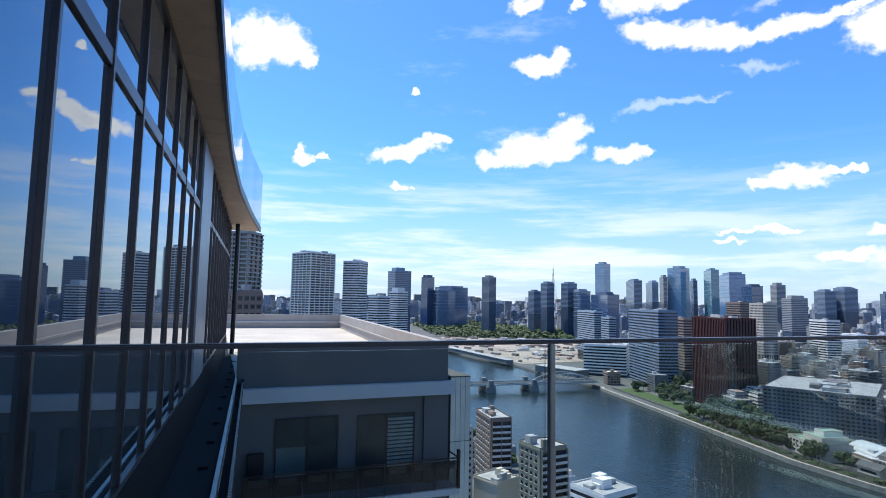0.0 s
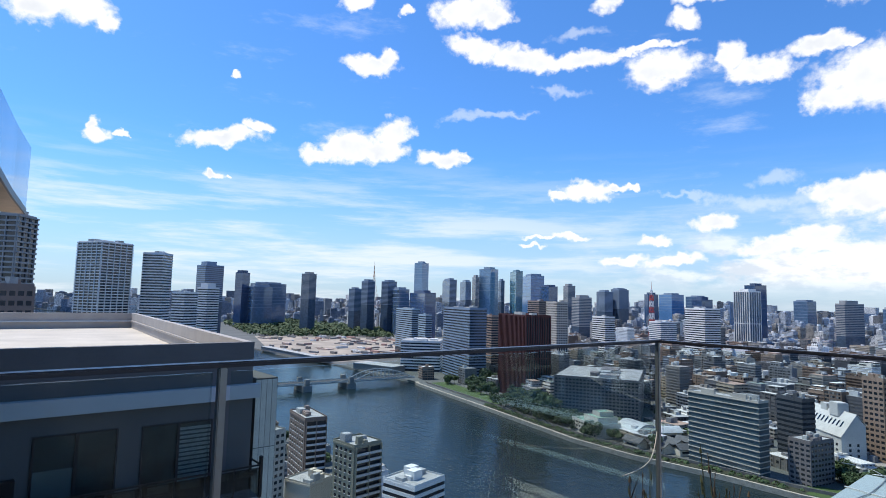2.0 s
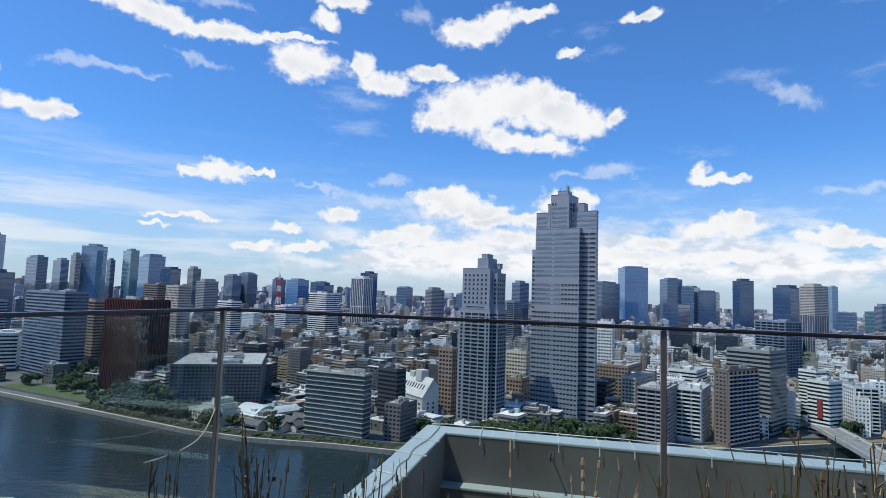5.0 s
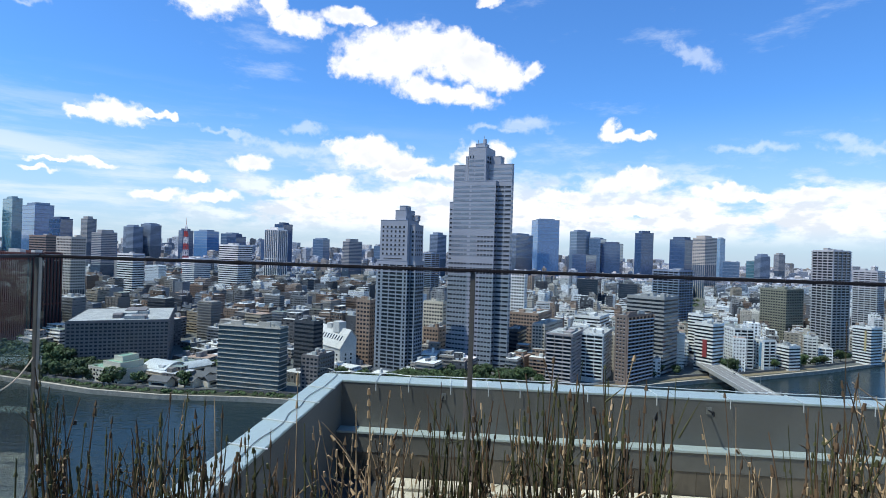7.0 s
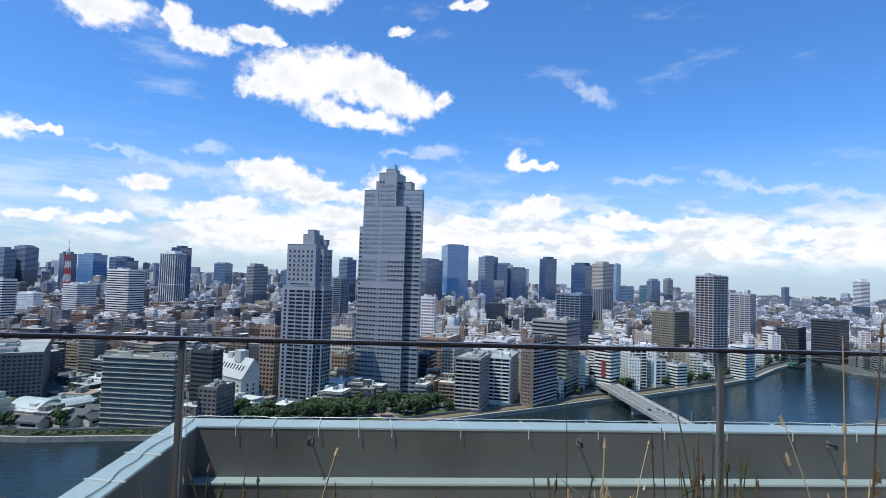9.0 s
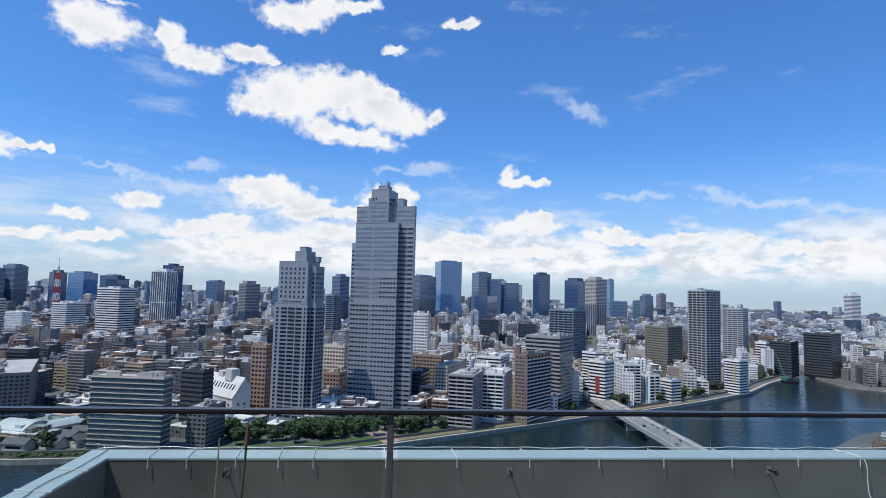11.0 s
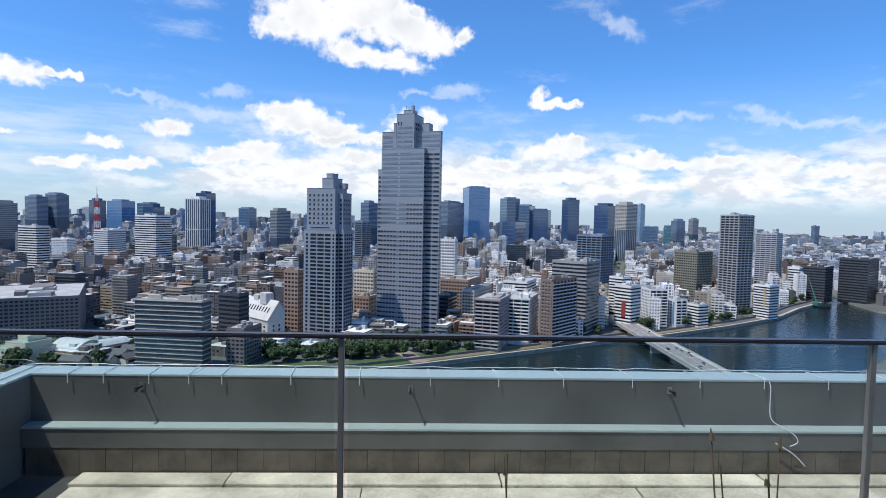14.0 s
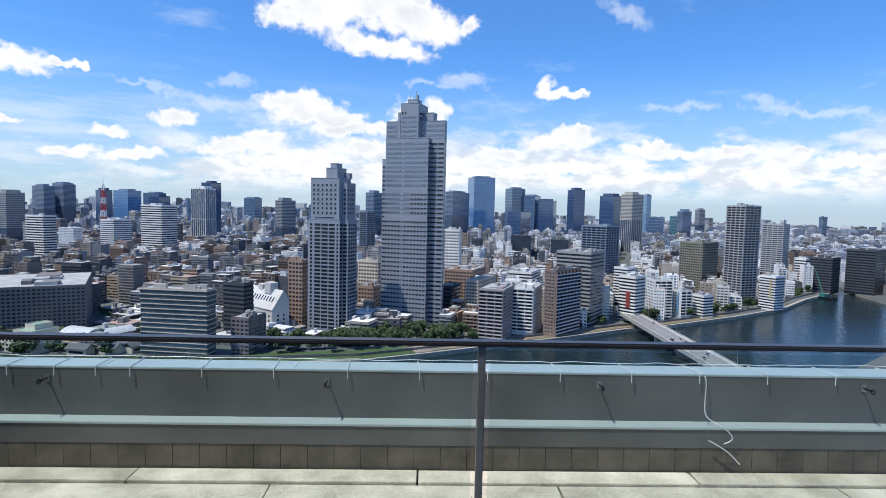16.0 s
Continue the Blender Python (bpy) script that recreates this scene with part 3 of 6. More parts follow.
pane_dark = clear_glass("window_pane", (0.8, 0.84, 0.84), 0.08)
sash_window(2.45, 5.0, -6.1, -3.63, False)
sash_window(5.78, 8.35, -6.1, -3.67, True)
balcony = thing("balcony", "balcony with dark glazed railing on the wing", "balcony")
part("slab", box(1.2, 9.95, WY - 1.3, WY - 0.003, -6.95, -6.7), wing_band, balcony)
dark = material("balcony_metal", (0.025, 0.025, 0.03), 0.4, 0.6)
part("hand_rail", box(1.2, 9.95, WY - 1.32, WY - 1.26, -5.47, -5.41, 0.01), dark, balcony)
part("hand_rail", box(9.89, 9.95, WY - 1.25, WY - 0.2, -5.47, -5.41, 0.01), dark, balcony)
part("panel_cap", box(9.86, 9.98, WY - 1.36, WY - 1.2, -6.7, -5.1, 0.01), dark, balcony)
smoke = clear_glass("smoked_glass", (0.42, 0.45, 0.46), 0.12)
for i in range(8):
    x = 1.2 + i * 1.09
    part("baluster", box(x, x + 0.05, WY - 1.31, WY - 1.27, -6.7, -5.475), dark, balcony)
    part("glass_panel", box(x + 0.06, x + 1.08, WY - 1.3, WY - 1.28, -6.65, -5.53), smoke, balcony)
    part("panel_strip", box(x + 0.25, x + 0.95, WY - 1.24, WY - 1.2, -5.85, -5.6), wing_band, balcony)
heater = thing("wall_unit", "dark wall mounted box on the balcony wall", "heater")
part("casing", box(1.45, 2.05, WY - 0.32, WY - 0.002, -6.2, -4.9, 0.02), dark, heater)

# ---- glazed facade, running away on the left ----
FS = 0.0575
FX = lambda y: -1.0 + FS * (y - 5.86)
FROT = -math.degrees(math.atan(FS))
mirror_glass = facade_glass("curtain_glass", (0.20, 0.25, 0.30), 0.012, 1.0, (50.0, 60.0), 0.85)
mull = material("mullion", (0.10, 0.08, 0.078), 0.35, 0.6, vary=0.1, scale=4)
facade = thing("glass_facade", "curtain wall of mirror glass between dark bronze mullions", "facade")
facade.matrix_basis = pose(FX(0), 0, 0, 0, 0, FROT)
L0, L1, SILL, TR0, TR1, HEAD = -8.0, 34.0, -0.95, 3.40, 3.56, 5.3
part("spandrel", box(-0.4, 0.02, L0, L1, -12, SILL), material("spandrel", (0.010, 0.011, 0.013), 0.7, spec=0.08), facade, "dark spandrel below the glazing")
part("transom", box(-0.12, 0.003, L0, L1, TR0, TR1, 0.004), mull, facade)
part("transom", box(-0.12, 0.01, L0, L1, SILL, SILL + 0.08, 0.006), mull, facade)
part("transom", box(-0.12, 0.02, L0, L1, HEAD - 0.12, HEAD - 0.003), mull, facade)
mm_ = mesh_of("mullion", box(-0.12, 0.015, -0.033, 0.033, SILL + 0.082, HEAD - 0.13, 0.005), mull)
ys = [5.87 + 1.5 * i for i in range(-9, 7)] + [17.98 + 1.45 * i for i in range(12)]
for y in ys:
    part("mullion", mm_, None, facade, m=pose(0, y, 0))
for a, b in zip(ys, ys[1:]):
    if b - a < 2:
        part("glass_pane", box(-0.05, -0.03, a + 0.037, b - 0.037, SILL + 0.082, TR0 - 0.002), mirror_glass, facade)
        part("glass_pane", box(-0.05, -0.03, a + 0.037, b - 0.037, TR1 + 0.002, HEAD - 0.125), mirror_glass, facade)
part("pier", box(-0.3, 0.05, 14.95, 17.9, SILL, HEAD - 0.13, 0.02), material("pier_metal", (0.30, 0.33, 0.37), 0.4, 0.5), facade, "pale metal pier")
part("back_wall", box(-0.6, -0.45, L0, L1, -12, 9), wing_wall, facade)
part("end_wall", box(-6, -0.46, L1 - 0.3, L1, -12, 8), wing_wall, facade)
ledge = thing("maintenance_ledge", "dark maintenance ledge with steel guide rail along the facade", "ledge")
ledge.matrix_basis = pose(FX(0), 0, 0, 0, 0, FROT)
dk = material("ledge_dark", (0.02, 0.02, 0.022), 0.9, spec=0.15)
part("deck", box(0.03, 0.80, 1.6, 33.0, -2.3, -2.06), dk, ledge)
part("guide_rail", box(0.82, 0.90, 1.6, 33.0, -2.2, -1.97, 0.01), coping_mat, ledge, "pale steel edge rail")
part("channel", box(0.91, 1.08, 1.6, 33.0, -2.5, -2.25), dk, ledge)
part("rack_rail", box(1.09, 1.15, 1.6, 33.0, -2.3, -2.0), dk, ledge)
tooth = mesh_of("rack_tooth", box(0, 0.06, 0, 0.06, 0, 0.03), post_metal)
for i in range(120):
    part("rack_tooth", tooth, None, ledge, m=pose(1.09, 6 + i * 0.14, -2.0))
for i in range(12):
    part("bracket", box(0.5, 0.66, 8 + i * 2, 8.25 + i * 2, -2.06, -2.0), dk, ledge)

# soffit with a curved outer edge and a glass screen above
def edge_x(y):
    pts = ((-8.0, -0.45), (0.0, -0.35), (7.9, -0.19), (13.0, 0.0), (17.3, 0.22), (23.0, 0.66), (30.0, 1.45), (36.9, 2.36))
    for (ya, xa), (yb, xb) in zip(pts, pts[1:]):
        if y <= yb:
            break
    return xa + (xb - xa) * (y - ya) / (yb - ya)


wood = material("soffit_panel", (0.46, 0.31, 0.19), 0.5, vary=0.12, scale=1.5, random=0.1)
soffit = thing("roof_soffit", "tan soffit panels under a curved roof edge with glass screen", "roof")
step = 1.2
y = -8.0
while y < 36.8:
    y2 = min(y + step, 36.9)
    g = 0.008
    bm = bmesh.new()
    v = [bm.verts.new((x, yy, z)) for z in (HEAD, HEAD + 0.05) for x, yy in ((FX(y) - 0.1, y + g), (edge_x(y) - 0.03, y + g), (edge_x(y2) - 0.03, y2 - g), (FX(y2) - 0.1, y2 - g))]
    for f in ((3, 2, 1, 0), (4, 5, 6, 7), (0, 1, 5, 4), (1, 2, 6, 5), (2, 3, 7, 6), (3, 0, 4, 7)):
        bm.faces.new([v[i] for i in f])
    part("soffit_panel", bm, wood, soffit)
    for nm, x0, x1, za, zb, mt in (("fascia", -0.03, 0.05, HEAD - 0.03, HEAD + 0.28, dark), ("screen_glass", 0.0, 0.02, HEAD + 0.285, None, None)):
        t0 = zb if zb else 6.9 + max(0, y - 10) * 0.074
        t1 = zb if zb else 6.9 + max(0, y2 - 10) * 0.074
        bm = bmesh.new()
        v = [bm.verts.new(c) for c in ((edge_x(y) + x0, y, za), (edge_x(y) + x1, y, za), (edge_x(y2) + x1, y2, za), (edge_x(y2) + x0, y2, za),
                                       (edge_x(y) + x0, y, t0), (edge_x(y) + x1, y, t0), (edge_x(y2) + x1, y2, t1), (edge_x(y2) + x0, y2, t1))]
        for f in ((3, 2, 1, 0), (4, 5, 6, 7), (0, 1, 5, 4), (1, 2, 6, 5), (2, 3, 7, 6), (3, 0, 4, 7)):
            bm.faces.new([v[i] for i in f])
        part(nm, bm, mt or facade_glass("screen_glass", (0.30, 0.42, 0.55), 0.03, 1.0, (1.2, 9.0)), soffit)
    y = y2
part("roof_top", box(-6, -0.9, -8, 36, HEAD + 0.06, HEAD + 0.3), dark, soffit)
pipe = thing("drain_pipe", "black vertical drain pipe at the facade's end", "pipe")
bm = bmesh.new()
bar(bm, (0.95, 33.6, -3), (0.95, 33.6, HEAD), 0.12, 10)
part("pipe", bm, dark, pipe)

# ---- city buildings ----
def corner_pose(x, y, yaw, z=GROUND):
    """Local x runs along the right-hand face, local y along the left-hand face, from the nearest corner."""
    return pose(x, y, z, 0, 0, yaw)


def ring(w, d, h, out, base=0.0, bm=None):
    """A band round a w (y) by d (x) block, proud by out."""
    bm = bm or bmesh.new()
    o = [(-out, -out), (d + out, -out), (d + out, w + out), (-out, w + out)]
    i = [(0.05, 0.05), (d - 0.05, 0.05), (d - 0.05, w - 0.05), (0.05, w - 0.05)]
    vo = [[bm.verts.new((x, y, base + z)) for x, y in o] for z in (0, h)]
    vi = [[bm.verts.new((x, y, base + z)) for x, y in i] for z in (0, h)]
    for a in range(4):
        b = (a + 1) % 4
        bm.faces.new((vo[0][a], vo[0][b], vo[1][b], vo[1][a]))
        bm.faces.new((vo[1][a], vo[1][b], vi[1][b], vi[1][a]))
        bm.faces.new((vo[0][b], vo[0][a], vi[0][a], vi[0][b]))
    return bm


tower_wall = material("tower_panel", (0.285, 0.312, 0.35), 0.55, vary=0.08, scale=0.06, fine_scale=0.9)
tower_glass = facade_glass("tower_glass", (0.016, 0.021, 0.028), 0.15, 0.35, (3.0, 3.6))
# Windows that mirror the sky: the reflection is put into this glass's colour.
sky_reflect_glass = facade_glass("tower_sky_reflect_glass", (0.145, 0.18, 0.215), 0.1, 0.6, (3.0, 3.6))


def window_rows(root, origin, turn, spans, z0, z1, floor, height, glass):
    """One row of openings to a storey, each with its sill, on a face that starts at origin."""
    bm = bmesh.new()
    for a, b in spans:
        quad_box(bm, -0.05, 0.12, a, b, 0, height)
    me = mesh_of("window_row", bm, glass)
    sill = mesh_of("sill_band", box(-0.14, 0.02, min(a for a, b in spans) - 0.3, max(b for a, b in spans) + 0.3, 0, 0.22), tower_wall)
    n = int((z1 - z0) / floor)
    for f in range(n):
        mt = pose(*origin, 0, 0, 0, turn) @ Matrix.Translation((0, 0, z0 + f * floor + 1.1))
        tagged(part("window_row", me, None, root, m=mt), kind="stuff")
        part("sill_band", sill, None, root, m=mt @ Matrix.Translation((0, 0, -0.32)))


def even(a, b, n, fill):
    """n openings between a and b."""
    w = (b - a) / n
    return [(a + w * (i + 0.5 - fill / 2), a + w * (i + 0.5 + fill / 2)) for i in range(n)]


def stepped_tower(label, x, y, yaw, blocks):
    root = thing("stepped_tower", label, "building", m=corner_pose(x, y, yaw))
    for (x0, x1, y0, y1, z0, z1) in blocks:
        part("wall", box(x0, x1, y0, y1, z0, z1), tower_wall, root)
        part("coping", box(x0 - 0.15, x1 + 0.15, y0 - 0.15, y1 + 0.15, z1, z1 + 0.5), tower_wall, root)
    return root


FLAT_RAIL = {"brown": (0.66, 0.66, 0.68), "mauve": (0.52, 0.47, 0.46), "beige": (0.66, 0.63, 0.58), "white": (0.78, 0.78, 0.77), "grey": (0.34, 0.34, 0.35)}


def flats(root, w, d, h, wall, rail, floor, front):
    """Rows of windows on one visible side, balconies with rails on the other."""
    def slab_on(side, a0, a1, o0, o1, z0, z1, bm=None):
        ext = (o0, o1, a0, a1) if side else (a0, a1, o0, o1)
        if bm is None:
            return box(*ext, z0, z1)
        quad_box(bm, *ext, z0, z1)

    n = int((h - 1.5) / floor)
    long_, other = (w, d) if front else (d, w)
    win, sill = bmesh.new(), bmesh.new()
    k = max(2, round(other / 4.2))
    for a, b in even(1.0, other - 1.0, k, 0.5):
        slab_on(not front, a, b, -0.03, 0.1, 0.9, 2.3, win)
    for a, b in even(1.0, other - 1.0, k, 0.6):
        slab_on(not front, a, b, -0.25, 0.0, 0.72, 0.88, sill)
    win, sill = mesh_of("window_row", win, tower_glass), mesh_of("window_sill", sill, rail)
    glass = mesh_of("balcony_glass", slab_on(front, 0.9, long_ - 0.5, -0.03, 0.1, 0.75, floor - 0.3), tower_glass)
    rail_ = mesh_of("balcony_rail", slab_on(front, 0.9, long_ - 0.5, -1.35, -1.25, -0.1, 0.95), rail)
    slab = mesh_of("balcony_slab", slab_on(front, 0.7, long_ - 0.3, -1.4, -0.04, -0.3, -0.11), wall)
    for f in range(n):
        mt = pose(0, 0, h - 1.0 - (f + 1) * floor)
        tagged(part("window_row", win, None, root, m=mt), kind="stuff")
        tagged(part("window_sill", sill, None, root, m=mt), kind="stuff")
        bal = part("balcony", slab, None, root, m=mt)
        part("rail", rail_, None, bal)
        part("balcony_glass", glass, None, bal)
    m_ = max(1, round(long_ / 6.5))
    fin = mesh_of("partition_wall", slab_on(front, -0.12, 0.12, -1.5, -0.02, 0, h - 0.4), wall)
    for i in range(m_ + 1):
        a = 0.6 + (long_ - 1.0) * i / m_
        part("partition_wall", fin, None, root, m=pose(0, a, 0) if front else pose(a, 0, 0))


def tower(name, label, x, y, yaw, w, d, h, style, colour, floor, front=False):
    root = thing(name, label, "building", m=corner_pose(x, y, yaw))
    rnd = random.Random(int(x * 7 + y * 13 + h))
    far = math.hypot(x, y)
    wall = material("wall_" + colour, PALETTE[colour], 0.7, vary=0.12, scale=0.05, fine_scale=1.2)
    # Windows beyond 1150 m are paler and bluer, distance haze in their colour.
    gl = facade_glass("hotel_glass", (0.075, 0.105, 0.115), 0.15, 0.5) if style == "thin" else facade_glass("glass_" + colour, GLASS[colour]) if (style == "glass" and colour in GLASS) else (facade_glass("hazed_window_glass", (0.06, 0.09, 0.13), 0.15, 0.6) if far > 1150 else win_glass)
    core = box(0, d, 0, w, -1, h)
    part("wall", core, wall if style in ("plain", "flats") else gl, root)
    n = max(2, int(h / floor))
    if style == "glass":
        step_, bh, out = (floor, 0.5, 0.12)
        if far > 1200:
            step_ *= 3
            bh = 1.2
    elif style == "balcony":
        step_, bh, out = floor, floor * 0.34, 1.2
    elif style == "thin":
        step_, bh, out = floor, 0.6, 0.5
    elif style == "ribs":
        step_, bh, out = h / 2, 1.6, 0.3
    elif style in ("plain", "flats"):
        step_, bh, out = h, 0.8, 0.3
    else:
        step_, bh, out = floor, floor * 0.5, 0.25
    bmesh_ring = mesh_of("floor_band", ring(w, d, bh, out), wall)
    joined = [] if far > 1000 else None
    lowest = max(0.0, h - (78 if far > 900 else 400))
    z = h - bh
    while z > lowest and z > 0:
        if joined is None:
            part("floor_band", bmesh_ring, None, root, m=pose(0, 0, z))
        else:
            joined.append(z)
        z -= step_
    if joined:
        bm = bmesh.new()
        for z in joined:
            ring(w, d, bh, out, z, bm)
        tagged(part("banding", bm, wall, root), kind="stuff")
    if style == "flats":
        flats(root, w, d, h, wall, material("rail_" + colour, FLAT_RAIL.get(colour, (0.5, 0.5, 0.5)), 0.7, vary=0.1, scale=0.3), floor, front)
    if style in ("grid", "ribs", "balcony"):
        gap = {"grid": 3.4, "ribs": 3.2, "balcony": 7.0}[style]
        if far > 1000:
            gap *= 2
        pw = {"grid": 1.1, "ribs": 1.3, "balcony": 0.6}[style]
        po = {"grid": 0.2, "ribs": 1.0, "balcony": 0.9}[style]
        for length, along in ((w, 0), (d, 1)):
            k = max(1, round(length / gap))
            pmesh = mesh_of("pier", box(-po, 0.05, -pw / 2, pw / 2, 0, h - 0.05), wall)
            for i in range(k + 1):
                if along == 0:
                    part("pier", pmesh, None, root, m=pose(0, length * i / k, 0))
                else:
                    part("pier", pmesh, None, root, m=pose(length * i / k, 0, 0, 0, 0, 90))
    roof = part("roof", ring(w, d, 1.0, 0.1), wall, root, m=pose(0, 0, h))
    part("roof_deck", box(0.06, d - 0.06, 0.06, w - 0.06, 0, 0.3), roof_mat, roof)
    if far > 900 and h > 120:
        part("penthouse", box(d * 0.12, d * rnd.uniform(0.6, 0.9), w * 0.14, w * rnd.uniform(0.6, 0.88), 0.301, rnd.uniform(5, 9)), wall, roof)
    for i in range(3 if far > 900 else 6):
        a, b = rnd.uniform(0.08, 0.28) * w, rnd.uniform(0.1, 0.3) * d
        px, py = rnd.uniform(0.06, 0.65) * d, rnd.uniform(0.06, 0.65) * w
        part("roof_unit", box(px, px + b, py, py + a, 0.3, rnd.uniform(1.5, 4.0) + 0.002 * i), roof_mat if i % 2 else wall, roof)
    return root


tower("apartment_tower", "tall curved grey residential tower with stacked balconies", 19.6, 429.6, 56.4, 18.3, 19.0, 157.0, "balcony", "grey", 3.2)
tower("office_building", "brown stone office block with tall dark windows", 9.7, 299.8, 27.7, 13.9, 14.0, 112.6, "grid", "brown", 4.2)
tower("apartment_tower", "broad grey residential tower with pale corner strips and balcony rows", 105.2, 692.0, 28.7, 36.7, 37.0, 164.4, "balcony", "white", 3.1)
tower("apartment_tower", "slim beige residential tower with dark window rows", 168.0, 700.1, 50.7, 23.2, 23.7, 156.4, "bands", "white", 3.2)
tower("office_building", "low pale office block beside the towers", 240.1, 867.4, 26.5, 24.5, 24.6, 112.5, "bands", "white", 4.0)
tower("office_tower", "blue glass office tower with pale bands", 382.7, 1242.4, 7.8, 41.4, 41.0, 172.5, "bands", "blue", 4.2)
tower("office_building", "pale banded office block in front of a glass tower", 299.2, 954.2, 22.4, 23.9, 23.9, 121.2, "bands", "white", 4.0)
tower("office_tower", "dark blue glass tower standing alone", 733.0, 1967.9, 22.1, 34.9, 34.9, 189.3, "glass", "navy", 4.0)
tower("office_building", "wide slate glass office block", 837.9, 1980.0, 24.0, 91.7, 91.7, 153.9, "glass", "slate", 4.0)
tower("office_building", "stepped slate glass office block", 751.2, 1907.4, -8.8, 68.0, 66.2, 140.7, "glass", "slate", 4.0)
tower("apartment_tower", "grey brown residential tower beyond the garden", 787.2, 1563.0, 20.6, 31.5, 31.5, 179.7, "bands", "grey", 3.4)
tower("office_tower", "slim blue grey tower in the skyline", 985.5, 1624.4, 8.6, 29.5, 29.4, 140.4, "bands", "slate", 4.0)
tower("office_tower", "blue grey tower beside a lattice mast", 968.0, 1517.6, 7.7, 30.4, 30.2, 164.5, "bands", "slate", 4.0)
tower("office_tower", "dark slate tower in the skyline", 1021.8, 1481.9, 2.3, 35.3, 34.9, 165.3, "bands", "slate", 4.0)
tower("office_tower", "broad slate office tower", 991.6, 1380.8, -25, 142.3, 32.9, 139.4, "glass", "slate", 4.0)
tower("office_tower", "tall pale blue glass tower under construction", 1601.5, 2048.2, 13.3, 47.5, 47.3, 279.6, "glass", "sky", 4.0)
tower("office_building", "wide dark navy office block", 931.2, 1175.9, -20, 140.6, 30.8, 128.4, "glass", "navy", 4.0)
tower("office_tower", "slim blue tower with a dark edge", 1243.0, 1437.0, -30, 137.5, 24.5, 179.6, "bands", "slate", 4.0)
tower("office_tower", "pale blue tower in the skyline", 1553.8, 1695.8, -30, 108.8, 22.9, 187.9, "bands", "sky", 4.0)
tower("office_tower", "brown grey tower with a narrow front", 1308.2, 1377.9, -30, 51.2, 12.0, 190.9, "bands", "grey", 4.0)
tower("office_tower", "pale glass tower with a rounded top", 1343.9, 1343.1, 10.2, 46.7, 46.4, 219.4, "glass", "sky", 4.0)
tower("office_tower", "narrow grey tower behind the glass towers", 1441.5, 1386.4, -35, 53.9, 12.0, 184.2, "bands", "slate", 4.0)
tower("office_tower", "teal glass tower with an overhanging roof", 1366.5, 1247.0, -35, 95.7, 21.8, 211.0, "glass", "teal", 4.0)
tower("office_tower", "wide blue glass tower with cranes on its roof", 1511.7, 1309.5, -35, 134.3, 47.7, 204.4, "glass", "blue", 4.0)
tower("office_building", "dark blue office block in the skyline", 1318.9, 1072.7, -30, 69.6, 28.1, 158.6, "glass", "navy", 4.0)
tower("office_tower", "pale grey office tower", 1672.6, 1269.8, -30, 45.6, 27.1, 173.8, "bands", "grey", 4.0)
tower("office_building", "grey office block with even window rows", 1211.3, 884.7, -25, 39.6, 34.8, 125.3, "bands", "grey", 4.0)
tower("office_building", "broad blue grey office block on the skyline", 1906.7, 1286.3, -30, 44.7, 42.5, 159.0, "bands", "slate", 4.0)
tower("office_building", "tall broad blue grey office block", 2192.6, 1397.4, -30, 62.1, 45.0, 178.6, "bands", "slate", 4.0)
tower("office_building", "white office block with rows of windows", 633.9, 837.1, -15, 84.9, 14.9, 92.4, "bands", "sky", 4.0)
tower("office_building", "low white office block beside a taller one", 622.8, 782.4, -15, 33.5, 12.0, 83.4, "bands", "sky", 4.0)
tower("office_building", "cream and brown office block behind the red tower", 842.0, 707.9, -20, 45.3, 20.0, 113.5, "bands", "brown", 4.0)
tower("office_building", "pinkish grey office block with fine vertical piers", 745.7, 588.6, -20, 34.3, 20.4, 112.1, "grid", "beige", 4.0)
tower("office_building", "low brick coloured block between two towers", 638.9, 633.9, -15, 28.2, 15.9, 87.6, "bands", "brick", 4.0)
tower("office_tower", "pale blue grey slab tower by the river", 525.3, 563.0, -19, 98.0, 25.2, 100.2, "bands", "slate", 3.9)
tower("office_tower", "dark red ribbed office tower by the river", 488.2, 429.2, -19, 66.9, 31.9, 95.5, "ribs", "red", 4.0)
tower("market_building", "long low pale market building with window rows", 566.4, 673.5, 45.4, 61.6, 64.7, 45.8, "bands", "white", 4.5)
tower("apartment_block", "long grey apartment slab with many balconies", 481.2, 284.5, 27.7, 78.0, 100.2, 40.1, "grid", "taupe", 3.1)
tower("hotel_building", "grey brown hotel slab with pale floor bands", 403.9, 152.3, -9, 51.8, 12.0, 48.9, "thin", "beige", 3.5)
tower("office_building", "dark brown block with pale window strips", 457.9, 143.6, -22, 20.7, 12.0, 47.0, "bands", "dark", 3.6)
tower("apartment_block", "small pinkish apartment block by the trees", 413.3, 125.6, -15, 14.1, 23.3, 27.3, "grid", "taupe", 3.1)
tower("office_building", "tan brick office block among trees", 509.1, 107.4, -22, 14.6, 12.0, 61.8, "grid", "brick", 3.8)
tower("apartment_block", "brown apartment block with balcony rows", 466.3, -70.8, -22, 22.0, 40.0, 44.0, "flats", "mauve", 3.1, True)
tower("apartment_block", "white apartment block with balcony rows", 491.5, -101.1, -22, 22.0, 40.0, 41.8, "flats", "white", 3.1, True)
tower("apartment_tower", "tall brown apartment block with white balconies", 487.5, -119.3, -45, 11.3, 42.8, 59.2, "flats", "brown", 3.1)
tower("office_building", "grey stepped office block", 537.4, -164.9, -37.4, 35.9, 36.4, 72.1, "bands", "grey", 3.8)
